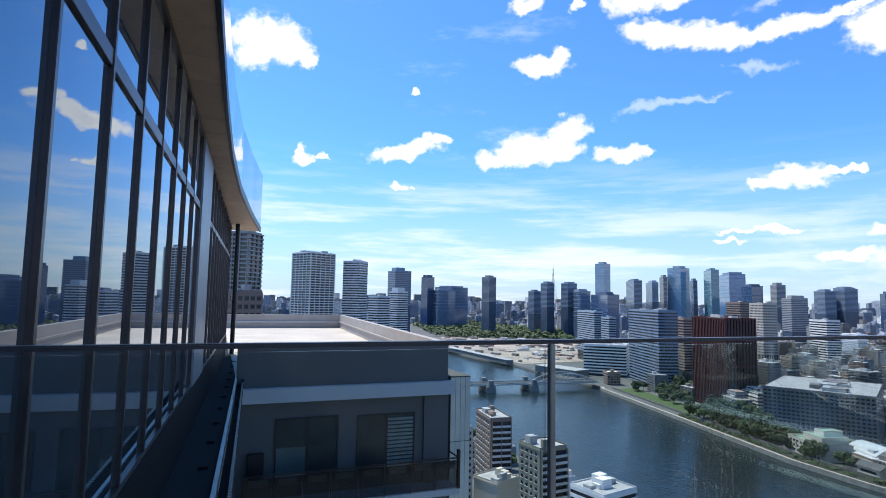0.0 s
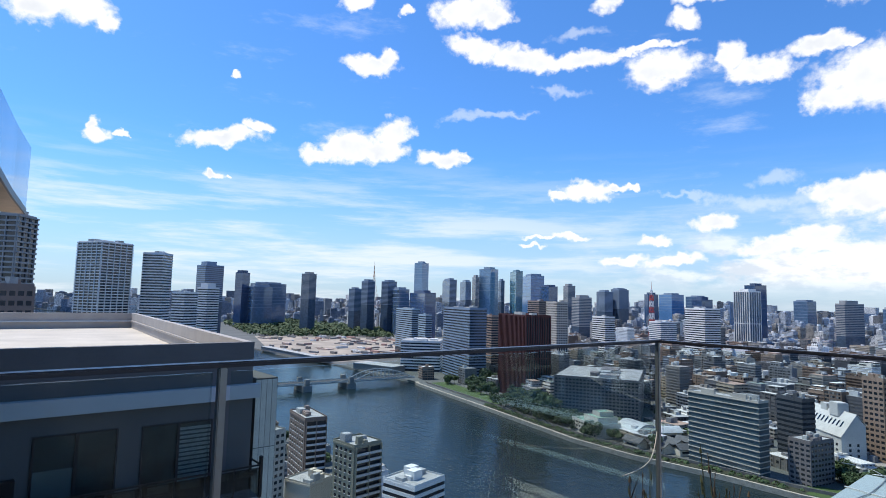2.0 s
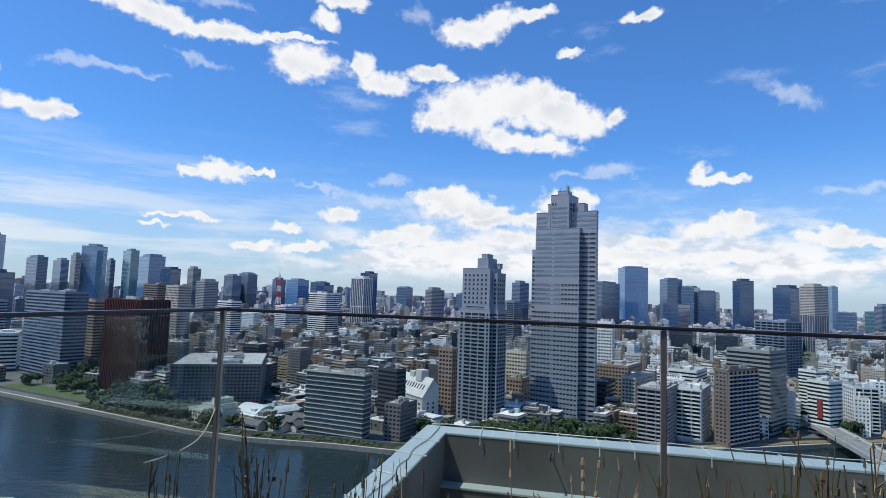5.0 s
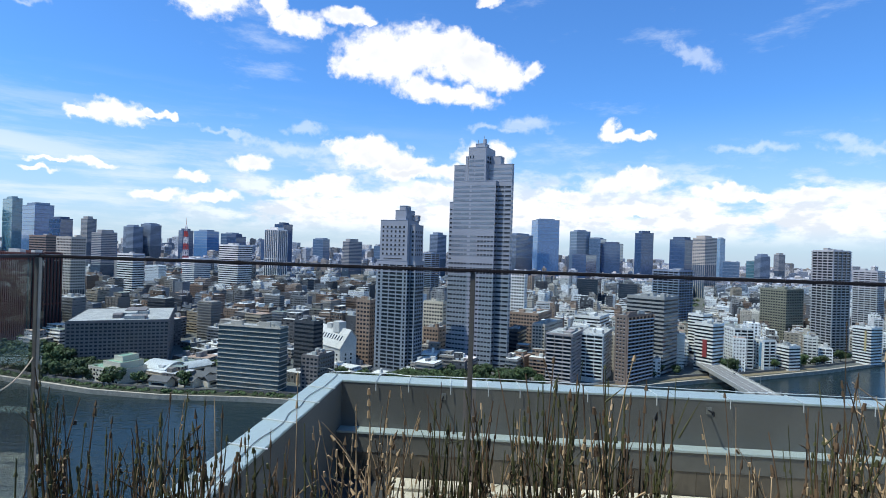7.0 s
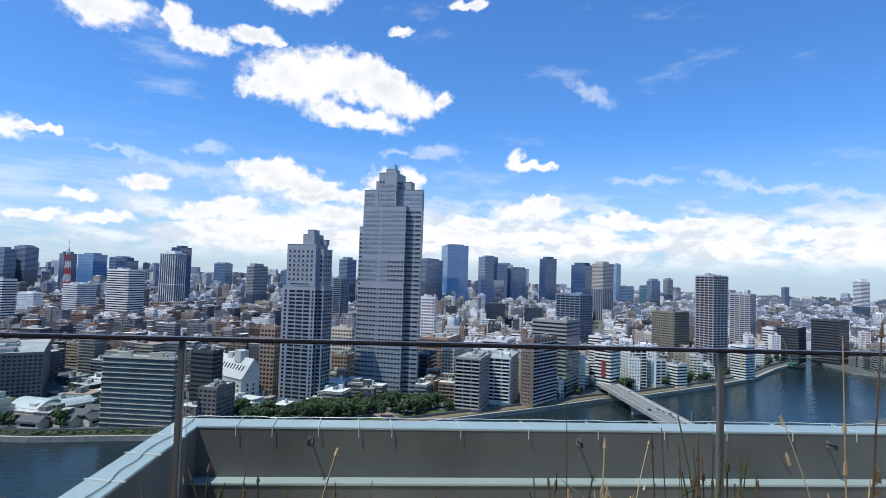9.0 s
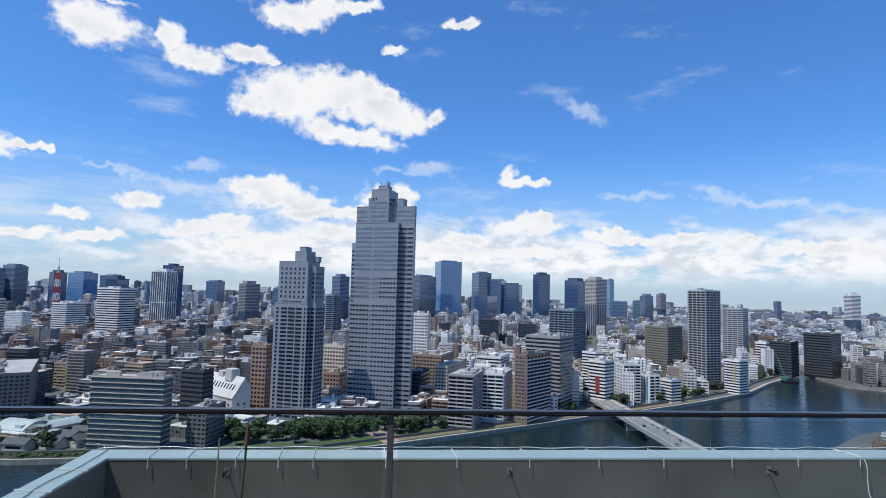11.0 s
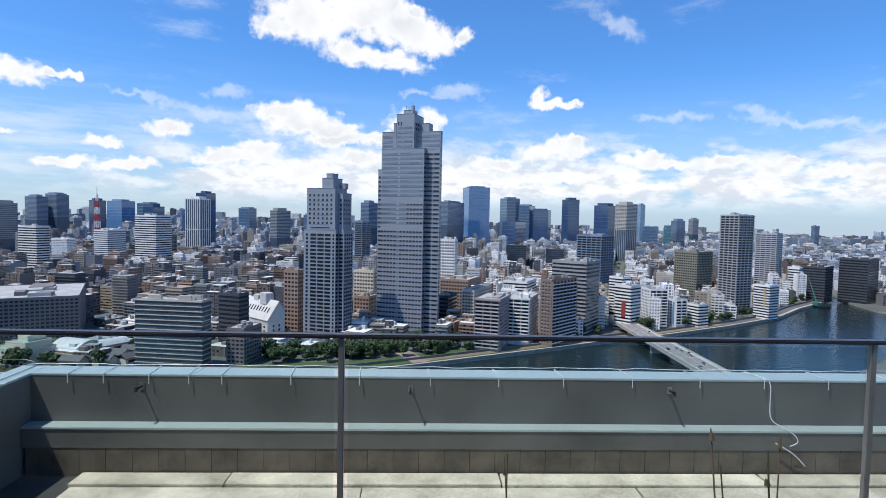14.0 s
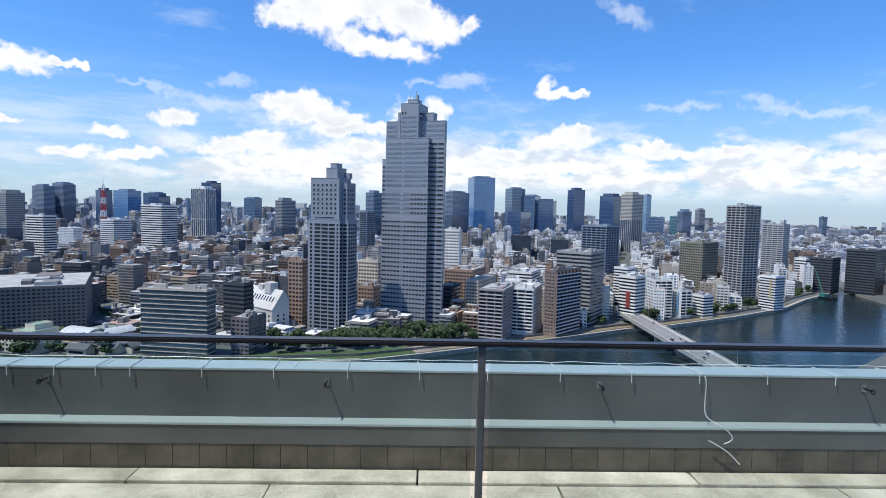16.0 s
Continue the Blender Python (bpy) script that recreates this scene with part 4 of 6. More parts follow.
tower("apartment_tower", "dark grey tower with fine balcony rows", 723.8, -238.9, -45.7, 34.7, 34.7, 93.5, "balcony", "slate", 3.3)
tower("office_building", "white office block with square window grid", 699.8, -45.5, -20, 20.1, 12.0, 85.6, "grid", "white", 3.8)
tower("hospital_building", "tan brick hospital block with a long front", 648.0, -59.0, -22, 34.4, 55.0, 40.5, "grid", "brick", 4.0)
tower("apartment_block", "cream apartment block with window grid", 538.6, -55.6, -25, 12.3, 53.7, 42.5, "grid", "beige", 3.2)
tower("office_building", "low dark block with a terrace", 560.4, -31.5, -22, 12.0, 27.3, 33.6, "bands", "dark", 4.0)
tower("office_building", "bright white block with stepped roof", 629.5, -124.7, -25, 27.9, 44.3, 41.5, "bands", "white", 3.6)
tower("apartment_tower", "olive grey tower with tall pale frame", 715.4, -363.8, -60.8, 33.4, 32.9, 74.8, "grid", "olive", 3.3)
tower("apartment_tower", "tall grey residential tower with deep balcony bands", 676.1, -394.5, -69.2, 26.0, 25.5, 123.6, "balcony", "pewter", 3.2)
tower("apartment_tower", "pale grey residential tower with fine window grid", 839.2, -549.3, -49.6, 29.2, 29.2, 99.3, "grid", "pewter", 3.2)
tower("office_building", "dark grey office block by the river", 802.3, -602.0, -55.2, 31.1, 30.8, 51.4, "bands", "dark", 4.0)
tower("office_building", "dark blue grey office block on the far bank", 786.5, -654.5, -58.4, 37.5, 37.0, 65.2, "bands", "dark", 4.0)
tower("office_building", "white office block on the far bank", 821.5, -575.5, -59.1, 15.9, 15.8, 48.4, "bands", "white", 4.0)
tower("shop_building", "white block with a red painted front", 561.2, -218.9, -51.4, 18.8, 18.7, 46.3, "bands", "white", 3.4)
tower("apartment_block", "white apartment block near the bridge", 591.4, -250.9, -87.6, 20.8, 20.1, 40.0, "flats", "white", 3.2)
tower("apartment_block", "white and blue apartment block near the bridge", 589.9, -279.1, -76.4, 14.6, 14.4, 29.1, "flats", "white", 3.2)
tower("apartment_block", "white banded block near the bridge", 588.8, -304.1, -66.1, 15.2, 15.0, 24.1, "bands", "white", 3.2)
tower("apartment_block", "white and yellow block by the river wall", 644.5, -417.5, -62.5, 18.9, 18.7, 40.0, "bands", "white", 3.2)
tower("office_building", "beige block with rows of windows", 658.0, -245.4, -50.4, 18.1, 18.1, 45.7, "bands", "white", 3.4)
tower("office_tower", "blue glass tower with a sharp top", 1994.1, -170.9, -78.2, 80.3, 78.2, 227.3, "glass", "blue", 4.2)
tower("office_tower", "pale banded tower behind the great tower", 1799.2, -86.6, -25, 25.6, 148.7, 167.6, "bands", "slate", 4.0)
tower("office_tower", "grey blue tower in the skyline", 2274.9, -350.0, -71.1, 60.7, 59.8, 201.3, "glass", "slate", 4.0)
tower("office_tower", "slate tower in the skyline", 2259.2, -440.3, -25, 44.6, 96.6, 173.0, "glass", "slate", 4.0)
tower("office_building", "dark block before the skyline towers", 1677.4, -286.5, -25, 40.6, 121.6, 108.9, "glass", "navy", 4.0)
tower("office_tower", "dark navy tower with a pale top", 2128.5, -564.1, -75.9, 49.0, 48.3, 196.2, "glass", "navy", 4.0)
tower("office_tower", "dark blue glass slab", 1707.0, -578.0, -47.9, 48.6, 48.5, 163.1, "glass", "navy", 4.0)
tower("office_tower", "brown ribbed tower beside a blue slab", 1595.2, -594.2, -63.9, 43.5, 43.0, 165.7, "grid", "beige", 4.0)
tower("office_tower", "pale teal tower far off", 2325.3, -924.7, -74.7, 22.5, 22.4, 189.4, "glass", "sky", 4.0)
tower("office_tower", "blue grey block far off", 2087.6, -971.4, -81.2, 36.0, 35.5, 122.6, "bands", "slate", 4.0)
tower("office_tower", "slim pale tower far off", 2691.0, -1331.9, -77.6, 32.5, 32.2, 135.7, "bands", "grey", 4.0)
tower("office_tower", "slate tower far off behind the river", 2432.6, -1760.9, -84.7, 22.3, 22.1, 114.5, "bands", "slate", 4.0)
tower("office_building", "white ribbed office tower far off", 1398.5, 541.3, -25, 46.9, 32.5, 149.2, "ribs", "white", 4.0)
tower("office_tower", "dark blue tower behind a white one", 1590.1, 600.4, -25, 35.9, 37.4, 170.5, "glass", "navy", 4.0)
tower("office_building", "white banded office block", 1043.5, 481.9, -20, 49.1, 36.6, 107.0, "bands", "white", 4.2)
tower("office_building", "dark topped office block behind a banded one", 1267.8, 592.4, -20, 28.9, 32.4, 126.0, "glass", "navy", 4.2)
tower("office_building", "white slab office block", 914.6, 609.0, -20, 40.4, 21.4, 86.6, "bands", "white", 4.0)
tower("office_building", "pale block with a red flank", 1096.6, 598.1, -20, 34.5, 41.3, 76.7, "bands", "white", 4.0)
tower("office_building", "slate office block far off", 1829.2, 1220.1, -25, 42.9, 34.9, 157.2, "bands", "slate", 4.0)
tower("office_building", "broad slate office block far off", 1942.2, 1229.9, -25, 44.6, 42.2, 167.2, "bands", "slate", 4.0)
tower("office_building", "grey office block far off", 1551.1, 392.9, -25, 23.3, 58.3, 125.3, "bands", "grey", 4.0)
tower("office_tower", "grey tower seen between the twin towers", 1693.5, 156.3, -25, 27.5, 54.9, 156.0, "bands", "slate", 4.0)
tower("apartment_tower", "blue grey block between the twin towers", 995.5, 101.9, -25, 14.0, 27.6, 103.5, "balcony", "slate", 3.4)
tower("museum_building", "cream building with tall arched windows", 618.8, 48.8, -22, 24.0, 12.0, 52.4, "grid", "cream", 4.0)
tower("office_building", "brown block with a planted roof", 558.7, 47.9, -22, 16.6, 20.3, 32.0, "grid", "brick", 4.0)
tower("office_building", "slate block at the edge of the skyline", 1459.9, 1050.7, -25, 47.4, 29.2, 129.2, "glass", "slate", 4.0)
tower("office_tower", "dark slab tower behind the red and white mast", 2172.1, 1239.0, -30, 30.2, 46.9, 155.5, "glass", "navy", 4.0)
tower("office_tower", "slim pale tower standing alone across the river", 1581.8, -1384.5, -90.0, 29.9, 29.4, 137.6, "bands", "white", 4.0)
for az_, r_, w_, h_, colour_, text in ((100.9, 2350, 60, 172, "slate", "slate glass tower in the business district"), (102.9, 2300, 80, 155, "navy", "broad navy glass tower in the business district"),
                                       (113.3, 2300, 55, 99, "slate", "slate office tower beyond the river bend"), (115.0, 2350, 48, 104, "teal", "teal office tower beyond the river bend"),
                                       (100.9, 1150, 42, 61, "dark", "black glass office block among white houses"), (104.6, 1150, 36, 55, "dark", "low black glass office block"),
                                       (73.2, 2500, 60, 140, "slate", "slate tower on the far skyline"), (68.6, 2600, 90, 128, "navy", "broad blue block on the far skyline"), (64.6, 2500, 70, 150, "slate", "blue grey tower on the far skyline"),
                                       (62.4, 2700, 90, 160, "blue", "pale blue tower on the far skyline"), (79.5, 2600, 70, 118, "slate", "low blue block on the far skyline")):
    tower("office_tower", text, r_ * math.sin(radians(az_)), r_ * math.cos(radians(az_)), -25, w_, w_ * 0.7, h_, "glass", colour_, 4.0)
tower("apartment_block", "brown tiled apartment block with a rooftop stair house", 140.8, 276.2, -8, 26.3, 12.0, 46.5, "flats", "brown", 3.1)
tower("apartment_block", "grey apartment block with white rails", 139.9, 225.1, 5.8, 16.2, 15.8, 43.4, "flats", "olive", 3.1)
tower("apartment_block", "white block with sloping top storeys", 148.3, 190.2, 11.8, 18.0, 20.0, 33.0, "bands", "white", 3.1)
tower("apartment_block", "slim pale grey apartment block with square windows", 112.0, 259.0, 17.4, 12.0, 12.0, 46.2, "grid", "beige", 3.1)
tower("house", "low cream house with a flat roof", 132.7, 252.2, 20.1, 16.3, 16.2, 20.7, "plain", "cream", 3.1)


# the two stepped towers by the river
great = stepped_tower("great blue grey stepped office tower with rows of small windows", 519.1, -7.5, -21,
                      ((0, 30, 2.9, 45.9, -1, 176.4), (0.5, 28, 45.91, 49.5, -1, 157), (0.2, 28, 34.06, 45.7, 176.95, 192), (0, 26, 31.36, 33.89, 176.95, 200), (0, 24, 13.3, 31.05, 176.95, 208.3), (3, 14, 16, 25.5, 208.85, 212.2), (6.3, 11.5, -10.6, 2.72, -1, 176.4), (6.3, 11.5, -10.6, 13.1, 176.95, 192.4), (11.7, 22, 3.0, 13.1, 176.95, 201)))
cols = [3.9 + 3.35 * k for k in range(7)] + [30.2 + 3.35 * k for k in range(5)]
dash = [(a, a + 2.45) for a in cols]
pale_dash = [(a, a + 3.1) for a in cols]
window_rows(great, (0, 0), 0, dash, 3, 105, 4.27, 1.5, tower_glass)
window_rows(great, (0, 0), 0, [(27.2, 29.6)], 3, 105, 4.27, 1.5, sky_reflect_glass)
window_rows(great, (0, 0), 0, dash[:5], 105.5, 131, 4.27, 1.5, tower_glass)
window_rows(great, (0, 0), 0, pale_dash[5:], 105.5, 131, 4.27, 1.7, sky_reflect_glass)
window_rows(great, (0, 0), 0, [(3.8, 27), (29, 45)], 131.2, 174, 4.27, 1.8, sky_reflect_glass)
window_rows(great, (0.5, 0), 0, [(46.6, 48.9)], 3, 154, 4.27, 1.5, tower_glass)
window_rows(great, (0.2, 0), 0, [(35, 45)], 177, 191, 4.27, 1.8, sky_reflect_glass)
window_rows(great, (0, 0), 0, [(15, 24), (25, 30)], 177, 200, 4.27, 1.6, sky_reflect_glass)
window_rows(great, (0, 0), 0, [(25.6, 26.8), (28.4, 29.8)], 197.5, 202, 4.27, 2.4, tower_glass)
window_rows(great, (6.3, 0), 0, [(-10.0, -4.2), (-3.4, 2.4)], 3, 174, 4.27, 1.7, tower_glass)
window_rows(great, (6, 2.9), 90, [(0.4, 5.6)], 3, 174, 4.27, 1.7, tower_glass)
window_rows(great, (6.3, 0), 0, [(-10, 12)], 178, 191, 4.27, 1.7, sky_reflect_glass)
window_rows(great, (11.5, -10.6), 90, [(0.6, 4.6)], 3, 174, 4.27, 1.7, sky_reflect_glass)
window_rows(great, (24, 13.3), 90, even(2, 22, 3, 0.7), 193, 205, 4.27, 2.2, tower_glass)
bm = bmesh.new()
bar(bm, (8, 19, 212.7), (8, 19, 221), 0.4, 6, 0.15)
bar(bm, (6, 24, 212.7), (6, 24, 217), 0.3, 6, 0.2)
part("mast", bm, material("mast_metal", (0.3, 0.3, 0.3), 0.5, 0.5), great)
bm = bmesh.new()
bar(bm, (9, 18.5, 212.7), (9, 18.5, 217.5), 2.0, 10, 1.6)
part("water_tank", bm, tower_wall, great)
twin = stepped_tower("pale grey stepped residential tower with dark balcony rows", 485.8, 67.8, -21,
                     ((0, 22, 3, 34.7, -1, 100), (5, 22, -2.2, 2.8, -1, 100), (0.4, 21, 4, 32, 100.6, 136), (5.4, 21, -0.8, 3.8, 100.6, 132), (4, 20, 8, 19, 136.5, 145), (6, 16, 10, 16, 145.5, 149), (16.4, 21.6, 3, 7.8, 136.6, 141)))
window_rows(twin, (0, 0), 0, [(4.2, 6.0), (7.8, 13.6), (14.6, 21), (22, 28), (30.4, 32.6)], 3, 98, 3.35, 2.05, tower_glass)
window_rows(twin, (5, 0), 0, [(-1.4, 2.2)], 3, 98, 3.35, 2.0, tower_glass)
window_rows(twin, (0.4, 0), 0, even(5.5, 31, 6, 0.42), 104, 134, 4.0, 1.9, tower_glass)
window_rows(twin, (5.4, 0), 0, [(0.4, 2.2)], 104, 131, 4.0, 1.9, tower_glass)
# The slot's shadow, painted as a dark strip across the front.
window_rows(twin, (0.4, 0), 0, [(9, 28)], 100.5, 104.5, 3.6, 0.8, material("slot_shadow", (0.03, 0.03, 0.03), 0.9))
window_rows(twin, (22, -2.2), 90, even(1.0, 16, 4, 0.72), 3, 98, 3.35, 2.0, tower_glass)
window_rows(twin, (5, 3), 90, [(0.8, 4.4)], 3, 98, 3.35, 2.0, tower_glass)
window_rows(twin, (21, -0.8), 90, even(1.0, 15, 4, 0.45), 104, 131, 4.0, 1.9, tower_glass)


for ob in [o for o in scene.objects if o.get("category") == "building"]:
    lab = ob["label"]
    for text, name, colour, spots_ in (("red painted front", "painted_panel", (0.30, 0.05, 0.05), ((0.3, 0.52, 0.3, 0.66),)), ("white and yellow block", "painted_panel", (0.52, 0.40, 0.18), ((0.24, 0.32, 0.35, 0.9),)),
                                       ("white and blue apartment", "painted_panel", (0.16, 0.32, 0.46), ((0.1, 0.22, 0.1, 0.9),))):
        if text in lab:
            ws = next(c for c in ob.children if c.name.startswith("wall"))
            w_, h_ = ws.dimensions.y, ws.dimensions.z
            for a, b, c, d in spots_:
                part(name, box(-1.25, -0.2, w_ * a, w_ * b, h_ * c, h_ * d), material("paint_" + text.split()[0] + text.split()[-1], colour, 0.6, scale=0.3), ob, "brightly painted wall panel")

# ---- the city between the towers ----
def inside(p, pts):
    x, y = p
    c = False
    for (xa, ya), (xb, yb) in zip(pts, pts[1:] + pts[:1]):
        if (ya > y) != (yb > y) and x < (xb - xa) * (y - ya) / (yb - ya) + xa:
            c = not c
    return c


def bank_gap(p, pts=WEST[4:32]):
    """How far p lies from the river wall."""
    best = 1e9
    q = Vector(p)
    for a, b in zip(pts, pts[1:]):
        a, b = Vector(a), Vector(b)
        t = max(0, min(1, (q - a).dot(b - a) / (b - a).length_squared))
        best = min(best, (a + (b - a) * t - q).length)
    return best


bpy.context.view_layer.update()
TAKEN = []
for ob in list(scene.objects):
    if ob.type == "EMPTY" and ob.get("category") == "building" and ob.location.z == GROUND:
        w = next(c for c in ob.children if c.name.startswith("wall"))
        cs = [ob.matrix_world @ Vector(c) for c in w.bound_box]
        ctr = sum(cs, Vector()) / 8
        TAKEN.append((ctr.x, ctr.y, max((c.xy - ctr.xy).length for c in cs)))
rng = random.Random(5)
PALE = ((0.82, 0.81, 0.78), (0.78, 0.77, 0.74), (0.70, 0.68, 0.63), (0.74, 0.70, 0.63), (0.60, 0.58, 0.54), (0.84, 0.84, 0.82), (0.50, 0.44, 0.36), (0.66, 0.66, 0.66))
DEEP = ((0.328, 0.296, 0.257), (0.312, 0.304, 0.296), (0.234, 0.234, 0.234), (0.179, 0.176, 0.172), (0.156, 0.109, 0.082), (0.234, 0.156, 0.113), (0.094, 0.094, 0.101), (0.070, 0.074, 0.082),
        (0.343, 0.289, 0.218), (0.164, 0.179, 0.203), (0.265, 0.242, 0.218), (0.187, 0.164, 0.144), (0.281, 0.203, 0.156), (0.125, 0.117, 0.117))
TOPS = ((0.34, 0.35, 0.34), (0.50, 0.50, 0.48), (0.22, 0.23, 0.23), (0.62, 0.62, 0.60), (0.19, 0.23, 0.20), (0.30, 0.27, 0.24), (0.40, 0.41, 0.41), (0.70, 0.70, 0.68), (0.36, 0.25, 0.19))


def quarter_tint(y):
    """Grey and brown tints upriver, white downriver, shade and sun partly put into them."""
    pale = 0.15 if y > 60 else 0.34 if y > -60 else 0.58
    return rng.choice(PALE if rng.random() < pale else DEEP)


city_wall = tint_material("city_wall")
city_slab = tint_material("city_slab", False)
far_wall = tint_material("far_wall", True)


class Heap:
    """Boxes gathered into one mesh with a colour on each face."""

    def __init__(self):
        self.v, self.f, self.m, self.c, self.vary = [], [], [], [], 0.45

    def block(self, m, x0, x1, y0, y1, z0, z1, mi, col, top=None):
        n = len(self.v)
        self.v += [tuple(m @ Vector(c)) for c in ((x0, y0, z0), (x1, y0, z0), (x1, y1, z0), (x0, y1, z0), (x0, y0, z1), (x1, y0, z1), (x1, y1, z1), (x0, y1, z1))]
        for k, f in enumerate(((4, 5, 6, 7), (0, 1, 5, 4), (1, 2, 6, 5), (2, 3, 7, 6), (3, 0, 4, 7), (3, 2, 1, 0))):
            if k == 5 and (z0 == 0 or z0 < GROUND + 1):
                continue
            self.f.append([n + i for i in f])
            self.m.append(1 if k == 0 else mi)
            self.c.append((*(top if (k == 0 and top) else col), self.vary))

    def mesh(self, name, mats):
        me = bpy.data.meshes.new(name)
        me.from_pydata(self.v, [], self.f)
        for q in mats:
            me.materials.append(q)
        me.polygons.foreach_set("material_index", self.m)
        a = me.attributes.new("tint", "FLOAT_COLOR", "FACE")
        a.data.foreach_set("color", [x for c in self.c for x in c])
        me.update()
        return me


# Distant blocks: the blue of aerial haze is put into most of these tints.
FAR_HAZE_TINTS = tuple((0.27 + 0.5 * q, 0.315 + 0.5 * q, 0.38 + 0.48 * q) for q in (-0.3, -0.24, -0.15, -0.05, 0.05, 0.2, 0.4, 0.6)) + PALE[:3] + DEEP[:4]


def city_block(heap, m, w, d, h, detail):
    y_here = m.translation.y
    col = quarter_tint(y_here) if detail else rng.choice(FAR_HAZE_TINTS)
    top = rng.choice(TOPS)
    core = tuple(c * 0.92 for c in col)
    heap.vary = rng.random()
    zt = GROUND + h
    heap.block(m, -d / 2, d / 2, -w / 2, w / 2, GROUND, zt, 0, core, top)
    if not detail:
        if rng.random() < 0.75:
            a, b = rng.uniform(0.25, 0.6) * d, rng.uniform(0.25, 0.6) * w
            x, y = rng.uniform(-0.18, 0.18) * d, rng.uniform(-0.18, 0.18) * w
            heap.block(m, x - a / 2, x + a / 2, y - b / 2, y + b / 2, zt, zt + rng.uniform(2, 6), 1, col, top)
        return
    fl, style = 3.15, rng.random()
    n = int(h / fl)
    if style < 0.62:
        out = rng.choice((0.25, 0.9, 1.2))
        one = rng.random() < 0.5
        rail = col if rng.random() < 0.6 else tuple(min(0.8, c * 1.35 + 0.05) for c in col)
        for i in range(1, n + 1):
            z = GROUND + i * fl
            heap.block(m, -d / 2 - out, d / 2 + (0.1 if one else out), -w / 2 - (0.1 if one else out), w / 2 + 0.1, z - 1.05, z, 1, rail)
    else:
        k = max(2, int(w / 5))
        for i in range(k + 1):
            y = -w / 2 + w * i / k
            heap.block(m, -d / 2 - 0.35, d / 2 + 0.35, y - 0.35, y + 0.35, GROUND, zt, 1, col)
    # parapet ring, then set-back storeys, stair heads, tanks and coolers
    for x0, x1, y0, y1 in ((-d / 2 - 0.1, -d / 2 + 0.25, -w / 2 - 0.1, w / 2 + 0.1), (d / 2 - 0.25, d / 2 + 0.1, -w / 2 - 0.1, w / 2 + 0.1), (-d / 2 + 0.26, d / 2 - 0.26, -w / 2 - 0.1, -w / 2 + 0.25), (-d / 2 + 0.26, d / 2 - 0.26, w / 2 - 0.25, w / 2 + 0.1)):
        heap.block(m, x0, x1, y0, y1, zt, zt + 1.0, 1, col)
    if rng.random() < 0.45 and w > 7:
        a, b = rng.uniform(0.45, 0.8), rng.uniform(0.45, 0.8)
        g = rng.choice((-1, 1))
        c0, c1 = (-w / 2 + 0.4, -w / 2 + w * b) if g > 0 else (w / 2 - w * b, w / 2 - 0.4)
        hh = rng.choice((3.15, 3.15, 6.3))
        heap.block(m, d / 2 - d * a, d / 2 - 0.4, c0, c1, zt, zt + hh, 0, core, rng.choice(TOPS))
    for i in range(rng.randint(2, 4)):
        a, b = rng.uniform(0.1, 0.28) * d, rng.uniform(0.1, 0.26) * w
        x, y = rng.uniform(-0.4, 0.4) * (d - a), rng.uniform(-0.4, 0.4) * (w - b)
        heap.block(m, x - a / 2, x + a / 2, y - b / 2, y + b / 2, zt, zt + rng.uniform(1.2, 5.0), 1, rng.choice((col, core, (0.55, 0.55, 0.54), (0.25, 0.25, 0.26))))
    if rng.random() < 0.5:
        for i in range(4):
            x, y = rng.uniform(-0.4, 0.4) * d, rng.uniform(-0.4, 0.4) * w
            heap.block(m, x, x + 1.1, y, y + 0.9, zt, zt + 1.3, 1, (0.5, 0.5, 0.5))


